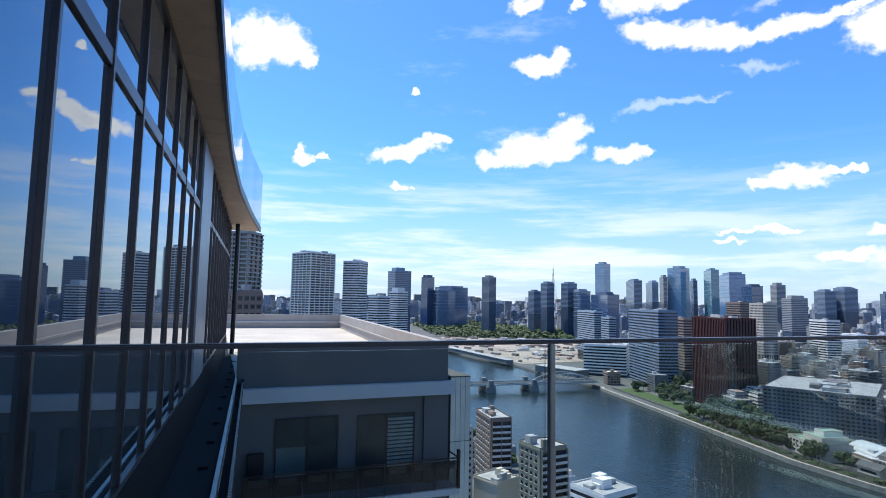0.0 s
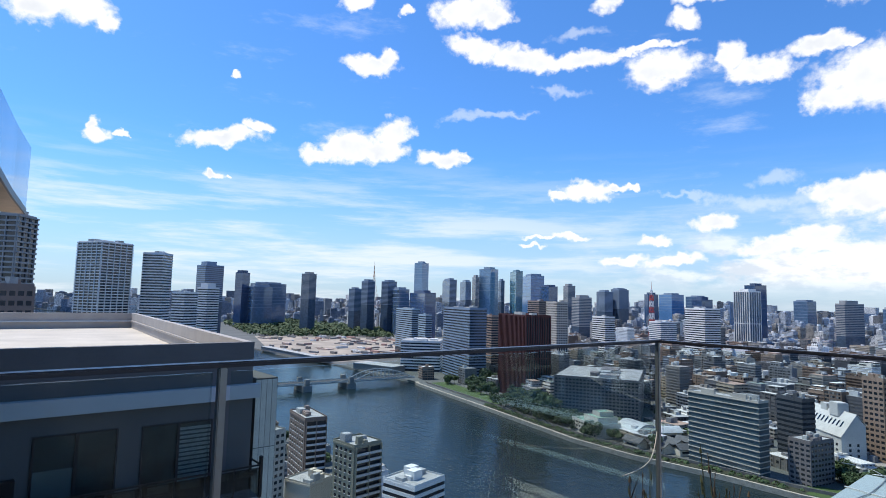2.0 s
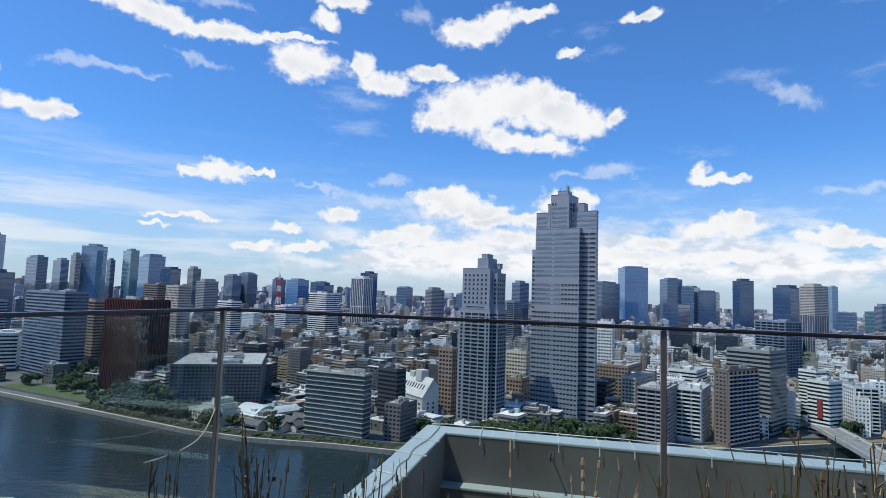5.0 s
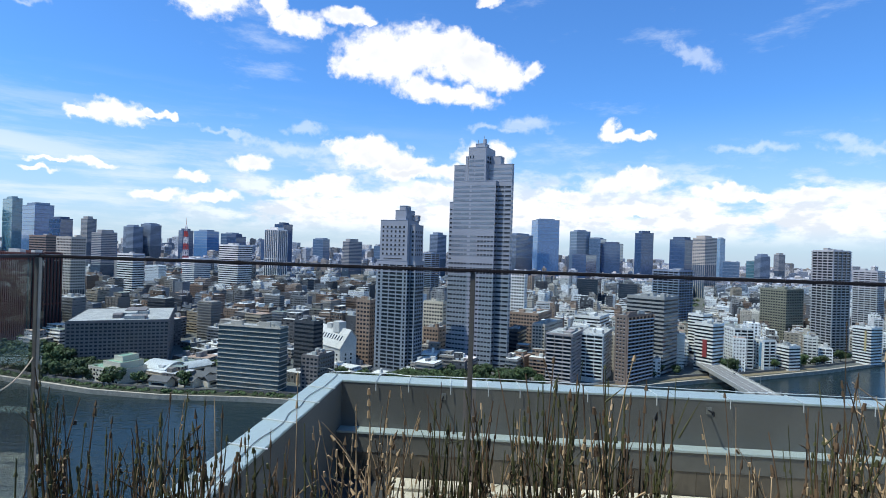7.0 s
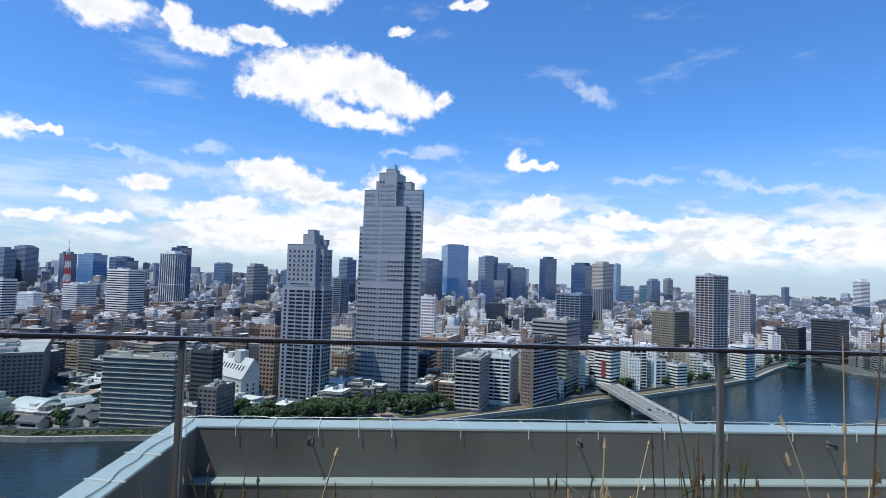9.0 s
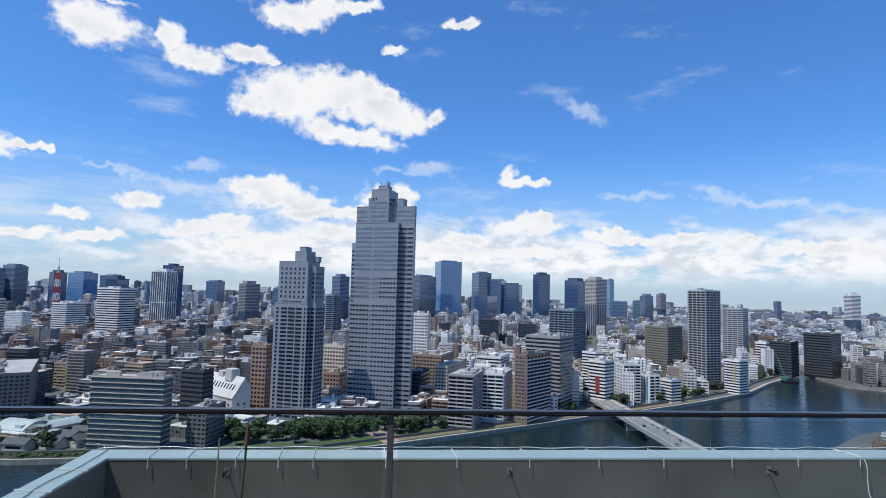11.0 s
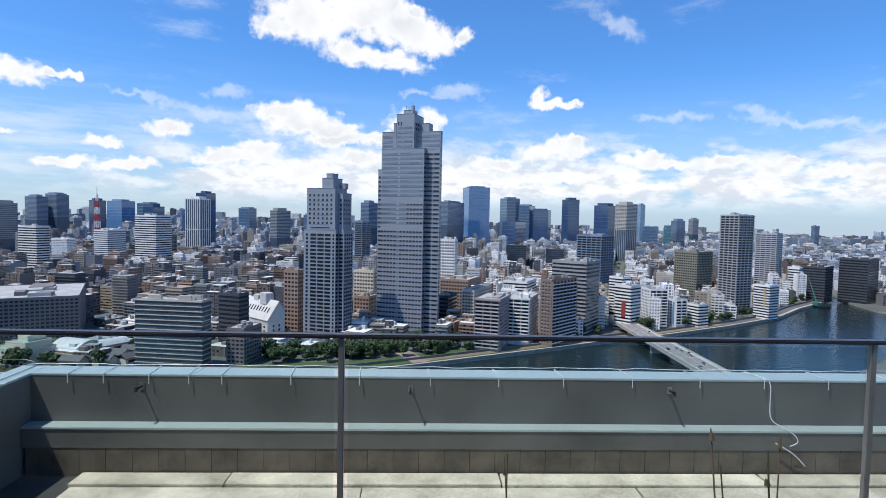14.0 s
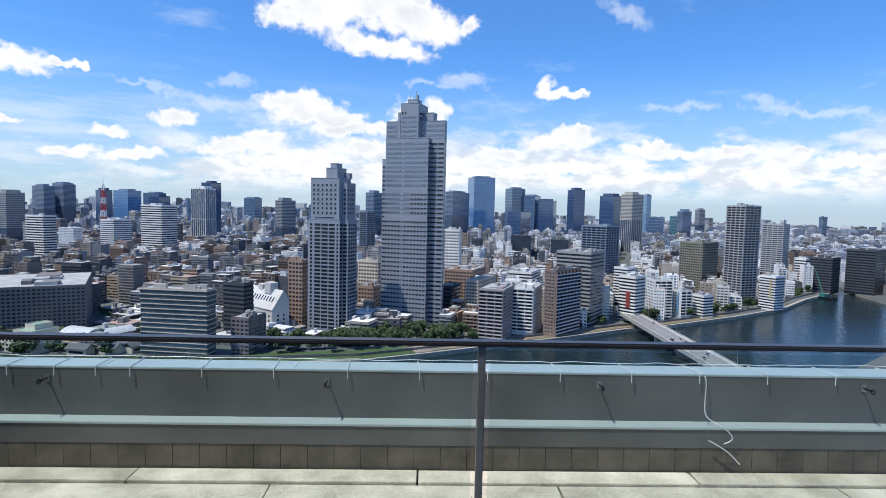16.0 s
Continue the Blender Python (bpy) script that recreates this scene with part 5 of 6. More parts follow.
def city_thing(m, w, d, h):
    """A mid-rise building: wall, a band for each storey, roof with its units."""
    base = m @ Matrix.Translation((0, 0, GROUND))
    root = thing("city_building", "", "building", "mid-rise city buildings", m=base)
    col, top, vary_ = quarter_tint(m.translation.y), rng.choice(TOPS), rng.random()
    lum, warm = sum(col) / 3, col[0] - col[2]
    tone = ("white" if warm < 0.04 else "cream") if lum > 0.42 else ("grey" if warm < 0.045 else "beige" if lum > 0.26 else "brown") if lum > 0.15 else "dark"
    eye = Matrix.Identity(4)

    def piece(name, parent, blocks, at=None, mats=(city_wall, city_slab)):
        hp = Heap()
        hp.vary = vary_
        for bl in blocks:
            hp.block(eye, *bl)
        o = part(name, hp.mesh(name, mats), None, parent, m=at)
        return o

    piece("wall", root, [(-d / 2, d / 2, -w / 2, w / 2, 0, h, 0, tuple(c * 0.9 for c in col), top)])
    fl, style = 3.15, rng.random()
    n = int(h / fl)
    if style < 0.6:
        out, one = rng.choice((0.25, 0.9, 1.2)), rng.random() < 0.5
        hp = Heap()
        hp.block(eye, -d / 2 - out, d / 2 + (0.1 if one else out), -w / 2 - (0.1 if one else out), w / 2 + 0.1, -1.05, 0, 1, col)
        me = hp.mesh("floor_band", (city_wall, city_slab))
        for i in range(1, n + 1):
            part("floor_band", me, None, root, m=pose(0, 0, i * fl))
        kind_ = "storey bands" if out < 0.5 else "rows of balconies"
    else:
        k = max(2, int(w / 5))
        hp = Heap()
        hp.block(eye, -d / 2 - 0.35, d / 2 + 0.35, -0.35, 0.35, 0, h, 1, col)
        me = hp.mesh("pier", (city_wall, city_slab))
        for i in range(k + 1):
            part("pier", me, None, root, m=pose(0, -w / 2 + w * i / k, 0))
        kind_ = "upright piers"
    roof = piece("roof", root, [(-d / 2 - 0.1, d / 2 + 0.1, -w / 2 - 0.1, w / 2 + 0.1, 0, 0.8, 1, col, top)], pose(0, 0, h + 0.002))
    for i in range(rng.randint(1, 3)):
        a, b = rng.uniform(0.12, 0.35) * d, rng.uniform(0.1, 0.3) * w
        x, y = rng.uniform(-0.4, 0.4) * (d - a), rng.uniform(-0.4, 0.4) * (w - b)
        piece("roof_unit", roof, [(x - a / 2, x + a / 2, y - b / 2, y + b / 2, 0.8, 0.8 + rng.uniform(1.2, 4.6), 1, rng.choice((col, (0.5, 0.5, 0.49), (0.18, 0.18, 0.19))))])
    if rng.random() < 0.35:
        a, b = rng.uniform(0.4, 0.75), rng.uniform(0.4, 0.75)
        piece("penthouse", roof, [(d / 2 - d * a, d / 2 - 0.5, w / 2 - w * b, w / 2 - 0.5, 0.801, rng.choice((3.9, 3.9, 7.1)), 0, tuple(c * 0.92 for c in col), rng.choice(TOPS))])
    size = "low" if n < 5 else "mid-rise" if n < 9 else "tall"
    root["label"] = f"{size} {tone} city building with {kind_} and flat roof"
    return root


def free_spot(x, y, r):
    return all((x - a) ** 2 + (y - b) ** 2 > (r + c * 0.85) ** 2 for a, b, c in TAKEN)


GY = radians(-20)
U, V = Vector((math.cos(GY), math.sin(GY))), Vector((-math.sin(GY), math.cos(GY)))
spots = []
for lo, hi, cell in ((330, 1150, 18.5), (1150, 2500, 25.0), (2500, 4250, 42.0)):
    k = int(hi / cell) + 1
    for i in range(-k, k):
        for j in range(-k, k):
            p = U * (i * cell + (i // 4) * 0) + V * (j * cell)
            r = p.length
            if not lo <= r < hi:
                continue
            bearing = math.degrees(math.atan2(p.x, p.y))
            if not -6 < bearing < 142:
                continue
            if (i % 6 == 0 and j % 2) or (j % 9 == 0):
                continue
            p = p + U * rng.uniform(-2, 2) + V * rng.uniform(-2, 2)
            if not (inside(p, WEST) or (r > 900 and inside(p, EAST))):
                continue
            g = bank_gap(p) if r < 1600 else 99
            if g < 26 or (-75 < p.y < 125 and g < 60) or (125 <= p.y < 300 and g < 34) or (300 <= p.y < 620 and g < 62):
                continue
            if p.y > 640 and 380 < p.x < 1080 and p.y < 2300:
                continue
            if not free_spot(p.x, p.y, cell * 0.42):
                continue
            spots.append((r, p.x, p.y, cell))
spots.sort()
mid, far_heap, count = Heap(), Heap(), 0
for r, x, y, cell in spots:
    w, d = cell * rng.uniform(0.5, 0.95), cell * rng.uniform(0.5, 0.95)
    if y > 60 and 480 < r < 1500:
        if rng.random() < 0.42:
            continue
        w, d = cell * rng.uniform(0.9, 1.55), cell * rng.uniform(0.6, 1.05)
    t = rng.random()
    if r < 700:
        h = rng.uniform(9, 24) if t < 0.65 else rng.uniform(22, 38)
    elif r < 1150:
        h = rng.uniform(12, 32) if t < 0.75 else rng.uniform(28, 46)
    elif r < 2500:
        h = rng.uniform(10, 34) if t < 0.88 else rng.uniform(34, 66 if y > -300 else 46)
    else:
        h = rng.uniform(10, 40) if t < 0.88 else rng.uniform(40, 100 if y > -700 else 66)
    # low streets in front of the twin towers and the river bend
    if r < 620 and -60 < y < 240:
        h = min(h, 16)
    if 60 < y < 330 and bank_gap((x, y)) < 190:
        h = min(h, rng.uniform(5, 9))
    m = pose(x, y, 0, 0, 0, -20 + rng.choice((0, 0, 0, 5, -6, 12)))
    if r < 1150 and count < 290:
        count += 1
        city_thing(m, w, d, h)
    elif r < 1500:
        city_block(mid, m, w, d, h, True)
    else:
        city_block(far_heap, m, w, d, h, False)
# the farthest rows that close the horizon
for i in range(1700):
    b = radians(rng.uniform(-20, 142))
    r = rng.uniform(4250, 4750)
    x, y = r * math.sin(b), r * math.cos(b)
    if b > 0 and not (inside((x, y), WEST) or inside((x, y), EAST)):
        continue
    h = (rng.uniform(40, 100) if rng.random() < 0.85 else rng.uniform(95, 150)) * (1.0 if b < 1.65 else 0.62)
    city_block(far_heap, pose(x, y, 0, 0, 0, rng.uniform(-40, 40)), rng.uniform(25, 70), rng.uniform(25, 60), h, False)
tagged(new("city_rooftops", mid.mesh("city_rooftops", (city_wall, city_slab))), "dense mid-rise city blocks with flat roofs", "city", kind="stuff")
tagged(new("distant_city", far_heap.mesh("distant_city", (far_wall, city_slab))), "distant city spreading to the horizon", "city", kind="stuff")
near = Heap()
for i in range(130):
    x, y = rng.uniform(40, 192), rng.uniform(170, 620)
    if free_spot(x, y, 8) and inside((x, y), EAST):
        TAKEN.append((x, y, 7))
        city_block(near, pose(x, y, 0, 0, 0, -8 + rng.uniform(-4, 4)), rng.uniform(8, 14), rng.uniform(8, 13), rng.uniform(6, 15), True)
for i in range(60):
    x, y = rng.uniform(380, 560), rng.uniform(-760, -380)
    if y < -0.87 * x and inside((x, y), EAST) and free_spot(x, y, 8):
        TAKEN.append((x, y, 8))
        city_block(near, pose(x, y, 0, 0, 0, 20), rng.uniform(6, 12), rng.uniform(6, 11), rng.uniform(3, 7), True)
tagged(new("near_bank_houses", near.mesh("near_bank_houses", (city_wall, city_slab))), "low houses crowded along the near bank", "houses", kind="stuff")

# ---- river bank: promenade, lawn, walls ----
path_mat = material("promenade", (0.50, 0.43, 0.34), 0.85, vary=0.15, scale=0.2)
grass_mat = material("lawn", (0.06, 0.095, 0.028), 0.9, vary=0.2, scale=0.15, fine_scale=3, alt=(0.05, 0.09, 0.02))
sand_mat = material("cleared_ground", (0.44, 0.37, 0.29), 0.9, vary=0.2, scale=0.02, fine_scale=0.3, alt=(0.20, 0.17, 0.14))


def strip(name, pts, o0, o1, z0, z1, mat, label):
    """A band along the bank between two offsets to its land side."""
    bm = bmesh.new()
    P = [Vector(p) for p in pts]
    rows = []
    for i, p in enumerate(P):
        a, b = P[max(0, i - 1)], P[min(len(P) - 1, i + 1)]
        d = (b - a).normalized()
        n = Vector((-d.y, d.x))
        q0, q1 = p + n * o0, p + n * o1
        rows.append([bm.verts.new((q.x, q.y, z)) for q, z in ((q0, z0), (q0, z1), (q1, z1), (q1, z0))])
    for a, b in zip(rows, rows[1:]):
        for k in range(3):
            bm.faces.new((a[k], a[k + 1], b[k + 1], b[k]))
    bmesh.ops.recalc_face_normals(bm, faces=bm.faces[:])
    ob = part(name, bm, mat)
    return structure(ob, label)


BANK = WEST[6:23]
strip("pavement", BANK, 0.0, 4.5, GROUND - 2, GROUND - 0.9 + 1.0, path_mat, "pale riverside promenade")
strip("river_wall", BANK, -0.6, 0.0, GROUND - 3, GROUND + 0.9, quay_mat, "pale concrete river wall")
strip("river_wall", BANK, 14, 14.8, GROUND - 1, GROUND + 2.2, material("flood_wall", (0.17, 0.16, 0.15), 0.9, vary=0.2, scale=0.4), "dark stone flood wall")
strip("lawn", WEST[7:9], 15.5, 45, GROUND - 0.5, GROUND + 0.25, grass_mat, "green riverside lawn")
strip("lawn", WEST[12:16], 15.5, 30, GROUND - 0.5, GROUND + 0.25, grass_mat, "green riverside lawn")
strip("lawn", WEST[12:15], 6.0, 13.8, GROUND - 0.5, GROUND + 0.2, grass_mat, "green riverside lawn")
earth_mat = material("earth_slope", (0.27, 0.20, 0.13), 0.9, vary=0.25, scale=0.2, alt=(0.12, 0.11, 0.06))
strip("earth_slope", WEST[14:20], 6.5, 13.8, GROUND - 0.5, GROUND + 0.3, earth_mat, "brown earth slope with dry grass by the river")
strip("planting_bed", WEST[8:13], 5.2, 13.8, GROUND - 0.5, GROUND + 0.25, material("planting_soil", (0.05, 0.055, 0.03), 0.95, vary=0.3, scale=0.3), "dark planting bed behind the promenade")
strip("plaza", [(421, -1), (427, -14)], 6.0, 44, GROUND - 0.5, GROUND + 0.35, material("plaza_brick", (0.36, 0.26, 0.22), 0.85, vary=0.2, scale=0.5), "reddish paved plaza by the river")
poly("cleared_site", [(500, 860), (1000, 900), (924, 1305), (763, 1412), (605, 1512), (490, 1150)], GROUND + 0.15, 0.5, (sand_mat, sand_mat), "bare pale cleared ground")


site = Heap()
rs = random.Random(31)
for i in range(210):
    x, y = rs.uniform(500, 980), rs.uniform(870, 1480)
    if not inside((x, y), [(505, 870), (990, 910), (915, 1295), (763, 1400), (612, 1500), (500, 1150)]):
        continue
    a, b, h = rs.uniform(4, 34), rs.uniform(3, 9), rs.uniform(1.2, 5.5)
    c = rs.choice(((0.42, 0.25, 0.20), (0.5, 0.38, 0.32), (0.62, 0.61, 0.58), (0.20, 0.18, 0.16), (0.30, 0.27, 0.22), (0.16, 0.17, 0.18)))
    site.block(pose(x, y, GROUND, 0, 0, rs.choice((12, 14, 16, 102))), -b / 2, b / 2, -a / 2, a / 2, 0.2, h, 1, c)
tagged(new("site_huts", site.mesh("site_huts", (city_slab, city_slab))), "low huts, hoardings and earth heaps on cleared ground", "site clutter", kind="stuff")


def market_shed(x0, y0, x1, y1, w, h, label):
    d = Vector((x1 - x0, y1 - y0))
    root = thing("quay_shed", label, "shed", m=pose(x0, y0, GROUND, 0, 0, math.degrees(math.atan2(-d.x, d.y))))
    part("roof", box(-1, w + 1, 0, d.length, h, h + 0.8), roof_mat, root)
    part("wall", box(0.5, w, 0.5, d.length - 0.5, 0, h), material("shed_wall", (0.25, 0.24, 0.22), 0.8), root)
    pmesh = mesh_of("post", box(-0.9, -0.4, -0.3, 0.3, 0, h), quay_mat)
    for i in range(int(d.length / 12)):
        part("post", pmesh, None, root, m=pose(0, i * 12 + 2, 0))


market_shed(478, 1120, 482, 860, 14, 7, "long low quay shed with a grey roof")
market_shed(500, 780, 520, 700, 30, 9, "white roofed market shed by the bridge")


# ---- bridges ----
def arch_bridge():
    a, b = Vector((472, 622)), Vector((196, 646))
    L = (b - a).length
    root = thing("arch_bridge", "old steel river bridge with arched trusses and stone piers", "bridge", m=pose(a.x, a.y, GROUND, 0, 0, math.degrees(math.atan2(b.y - a.y, b.x - a.x))))
    steel = material("bridge_steel", (0.52, 0.55, 0.54), 0.5, 0.3, vary=0.1, scale=0.2)
    stone = material("bridge_stone", (0.30, 0.30, 0.28), 0.85, vary=0.2, scale=0.3)
    part("deck", box(0, L, -10, 10, 5.0, 6.6), steel, root)
    part("road_deck", box(0, L, -9, 9, 6.6, 6.75), material("asphalt", (0.06, 0.06, 0.06), 0.9), root)
    for s0, s1 in ((4, 90), (L - 90, L - 4)):
        for y in (-9.6, 9.6):
            bm = bmesh.new()
            k = 14
            pts = [Vector((s0 + (s1 - s0) * i / k, y, 6.5 + 11 * (1 - (2 * i / k - 1) ** 2))) for i in range(k + 1)]
            for p, q in zip(pts, pts[1:]):
                bar(bm, p, q, 0.7, 5)
            arch = part("arch", bm, steel, root)
            for p in pts[1:-1]:
                bm = bmesh.new()
                bar(bm, (p.x, y, 6.6), p, 0.3, 4)
                part("hanger", bm, steel, arch)
    for s in (96, 154):
        part("pier", box(s - 6, s + 6, -15, 15, -4, 5, 0.8), stone, root)
        for y in (-12.5, 12.5):
            part("pier_house", box(s - 3, s + 3, y - 2.4, y + 2.4, 5, 12, 0.3), stone, root)
    for y in (-9.9, 9.9):
        part("parapet_rail", box(0, L, y - 0.15, y + 0.15, 6.76, 7.9), steel, root)


arch_bridge()


def road_bridge():
    a, b = Vector((600, -219)), Vector((215, -207))
    L = (b - a).length
    root = thing("road_bridge", "concrete road bridge with pale deck and lamp posts", "bridge", m=pose(a.x, a.y, GROUND, 0, 0, math.degrees(math.atan2(b.y - a.y, b.x - a.x))))
    conc = material("bridge_concrete", (0.45, 0.44, 0.41), 0.8, vary=0.12, scale=0.15)
    part("deck", box(0, L, -10.5, 10.5, 5.2, 7.6), conc, root)
    part("road_deck", box(0, L, -8, 8, 7.6, 7.66), material("bridge_road", (0.24, 0.23, 0.22), 0.85, vary=0.15, scale=0.2), root)
    wh = material("road_paint", (0.75, 0.75, 0.72), 0.7)
    for y in (-7.6, 0.0, 7.6):
        part("lane_line", box(0, L, y - 0.12, y + 0.12, 7.66, 7.68), wh, root)
    dash = mesh_of("lane_dash", box(0, 5, -0.1, 0.1, 7.66, 7.68), wh)
    for y in (-3.8, 3.8):
        for i in range(int(L / 12)):
            part("lane_dash", dash, None, root, m=pose(i * 12 + 3, y, 0))
    for y in (-10.4, 10.4):
        part("side_rail", box(0, L, y - 0.15, y + 0.15, 7.6, 8.7), conc, root)
    for s in (60, 120, 205, 290):
        part("pier", box(s - 2, s + 2, -8, 8, -4, 5.2, 0.3), conc, root)
    for i in range(10):
        bm = bmesh.new()
        bar(bm, (0, 0, 7.6), (0, 0, 16.5), 0.16, 6, 0.09)
        bar(bm, (0, 0, 16.5), (0, -1.8, 16.9), 0.09, 6)
        part("lamp_post", bm, post_metal, root, m=pose(20 + i * 34, 9.8, 0))
    return root


road_bridge()
rngc = random.Random(11)


def car(x, y, yaw, colour, label):
    root = thing("car", label, "car", "cars on the bridge", m=pose(x, y, GROUND + 7.66, 0, 0, yaw))
    part("body", box(-2.2, 2.2, -0.9, 0.9, 0.3, 0.9, 0.12), material("car_" + label.split()[0], colour, 0.3, 0.1), root)
    part("cabin", box(-1.2, 1.4, -0.8, 0.8, 0.9, 1.5, 0.15), win_glass, root)
    for cx in (-1.4, 1.4):
        for cy in (-0.82, 0.82):
            bm = bmesh.new()
            bar(bm, (cx, cy - 0.1, 0.32), (cx, cy + 0.1, 0.32), 0.32, 10)
            part("wheel", bm, dark, root)


for i in range(9):
    s = rngc.uniform(0.2, 0.62)
    lane = rngc.choice((-5.6, -2, 2, 5.6))
    c = rngc.choice(((0.75, 0.75, 0.75), (0.05, 0.05, 0.06), (0.4, 0.42, 0.45)))
    car(600 - 385 * s, -219 + 12 * s + lane, 178, c, {0.75: "white car driving on the bridge deck", 0.05: "black car driving on the bridge deck", 0.4: "silver car driving on the bridge deck"}[c[0]])

# ---- masts ----
def lattice_mast(x, y, h, base, colours, label):
    root = thing("lattice_mast", label, "mast", m=pose(x, y, GROUND))
    n = 10
    for i in range(n):
        bm = bmesh.new()
        z0, z1 = h * i / n, h * (i + 1) / n
        w0, w1 = (base * (1 - j / n) ** (1.6 if base > 10 else 0.4) + 0.8 for j in (i, i + 1))
        cs0 = [(-w0, -w0), (w0, -w0), (w0, w0), (-w0, w0)]
        cs1 = [(-w1, -w1), (w1, -w1), (w1, w1), (-w1, w1)]
        for k in range(4):
            a, b = cs0[k], cs0[(k + 1) % 4]
            c, d = cs1[k], cs1[(k + 1) % 4]
            bar(bm, (*a, z0), (*c, z1), 0.55, 4)
            bar(bm, (*a, z0), (*d, z1), 0.35, 4)
            bar(bm, (*b, z0), (*c, z1), 0.35, 4)
            bar(bm, (*c, z1), (*d, z1), 0.4, 4)
        tagged(part("mast_section", bm, colours[i % len(colours)], root), kind="stuff")
    bm = bmesh.new()
    bar(bm, (0, 0, h), (0, 0, h * 1.12), 0.6, 5, 0.2)
    part("antenna", bm, colours[0], root)


red_p, white_p = material("mast_red", (0.55, 0.05, 0.03), 0.5), material("mast_white", (0.8, 0.8, 0.8), 0.5)
lattice_mast(1500 * math.sin(radians(60.47)), 1500 * math.cos(radians(60.47)) - 4, 152, 5, (red_p, white_p), "red and white lattice radio mast on a rooftop")
lattice_mast(3600 * math.sin(radians(33.14)), 3600 * math.cos(radians(33.14)), 318, 38, (material("mast_orange", (0.35, 0.14, 0.08), 0.6),), "tall tapering lattice broadcasting tower far off")

# ---- trees ----
leaf_mat = material("leaves", (0.066, 0.102, 0.032), 0.75, vary=0.25, scale=0.35, fine_scale=5, alt=(0.02, 0.04, 0.012), random=0.3)
bark_mat = material("bark", (0.10, 0.075, 0.05), 0.9, vary=0.2, scale=2)


def leafy(rnd, lobes, leaves, size):
    bm = bmesh.new()
    for cx, cy, cz, r in lobes:
        for i in range(leaves):
            d = Vector((rnd.gauss(0, 1), rnd.gauss(0, 1), rnd.gauss(0, 1))).normalized()
            p = Vector((cx, cy, cz)) + d * r * rnd.uniform(0.72, 1.08)
            n = (d + Vector((rnd.uniform(-1, 1), rnd.uniform(-1, 1), rnd.uniform(-0.4, 1))) * 0.6).normalized()
            t = n.orthogonal().normalized()
            b = n.cross(t)
            s = size * rnd.uniform(0.6, 1.3)
            v = [bm.verts.new(p + t * s * u + b * s * w + n * s * 0.25 * k) for u, w, k in ((-1, -0.6, 0), (0.9, -0.8, 0.6), (1.0, 0.8, -0.3), (-0.7, 1.0, 0.5))]
            bm.faces.new(v)
    return bm


def make_tree(seed, h, spread):
    rnd = random.Random(seed)
    root = thing("tree", "leafy green street tree on the river bank", "tree", "riverside trees")
    bm = bmesh.new()
    bar(bm, (0, 0, -0.5), (0, 0, h * 0.5), 0.28, 7, 0.16)
    for i in range(5):
        a = i * 1.26 + rnd.random()
        bar(bm, (0, 0, h * rnd.uniform(0.28, 0.48)), (math.cos(a) * spread * 0.55, math.sin(a) * spread * 0.55, h * rnd.uniform(0.55, 0.75)), 0.12, 5, 0.04)
    part("trunk", bm, bark_mat, root)
    lobes = [(0, 0, h * 0.72, spread * 0.6)]
    for i in range(8):
        a = rnd.uniform(0, 6.28)
        q = rnd.uniform(0.3, 0.75) * spread
        lobes.append((q * math.cos(a), q * math.sin(a), h * rnd.uniform(0.42, 0.88), spread * rnd.uniform(0.28, 0.48)))
    part("crown", leafy(rnd, lobes, 60, 0.62), leaf_mat, root)
    return root


kinds = [make_tree(1, 11, 5.2), make_tree(2, 13, 6.0), make_tree(3, 9, 4.6)]
kinds_used = [False] * 3


def plant(x, y, z=GROUND, size=1.0):
    k = rng.randrange(3)
    m = pose(x, y, z, 0, 0, rng.uniform(0, 360)) @ Matrix.Diagonal((size, size, size, 1))
    if not kinds_used[k]:
        kinds[k].matrix_basis = m
        kinds_used[k] = True
    else:
        copy_thing(kinds[k], m)


def along_bank(i0, i1, lo, hi, n):
    for _ in range(n):
        i = rng.randrange(i0, i1)
        a, b = Vector(WEST[i]), Vector(WEST[i + 1])
        t = rng.random()
        d = (b - a).normalized()
        p = a + (b - a) * t + Vector((-d.y, d.x)) * rng.uniform(lo, hi)
        if free_spot(p.x, p.y, 2):
            plant(p.x, p.y)


along_bank(8, 9, 16, 42, 85)
along_bank(7, 8, 34, 52, 18)
along_bank(9, 12, 17, 24, 7)
along_bank(12, 15, 30, 66, 105)
along_bank(14, 18, 20, 40, 36)
along_bank(18, 22, 14, 24, 14)
# the grove in front of the red tower
grove = [Vector(p) for p in ((506, 545), (479, 451), (450, 384), (438, 345))]
rg = random.Random(12)
for i in range(64):
    k = rg.randrange(3)
    p = grove[k].lerp(grove[k + 1], rg.random()) + Vector((rg.uniform(-2, 30), 0))
    if free_spot(p.x, p.y, 1) and bank_gap((p.x, p.y)) > 17:
        plant(p.x, p.y, GROUND, rg.uniform(1.15, 1.65))
for i in range(14):
    plant(rng.uniform(118, 196), rng.uniform(190, 420))
for i in range(24):
    x, y = rng.uniform(410, 620), rng.uniform(-60, 180)
    if free_spot(x, y, 3) and bank_gap((x, y)) > 30:
        plant(x, y)

# garden woods across the river and tree clumps in the streets
rw = random.Random(8)


woods_v, woods_f = [], []


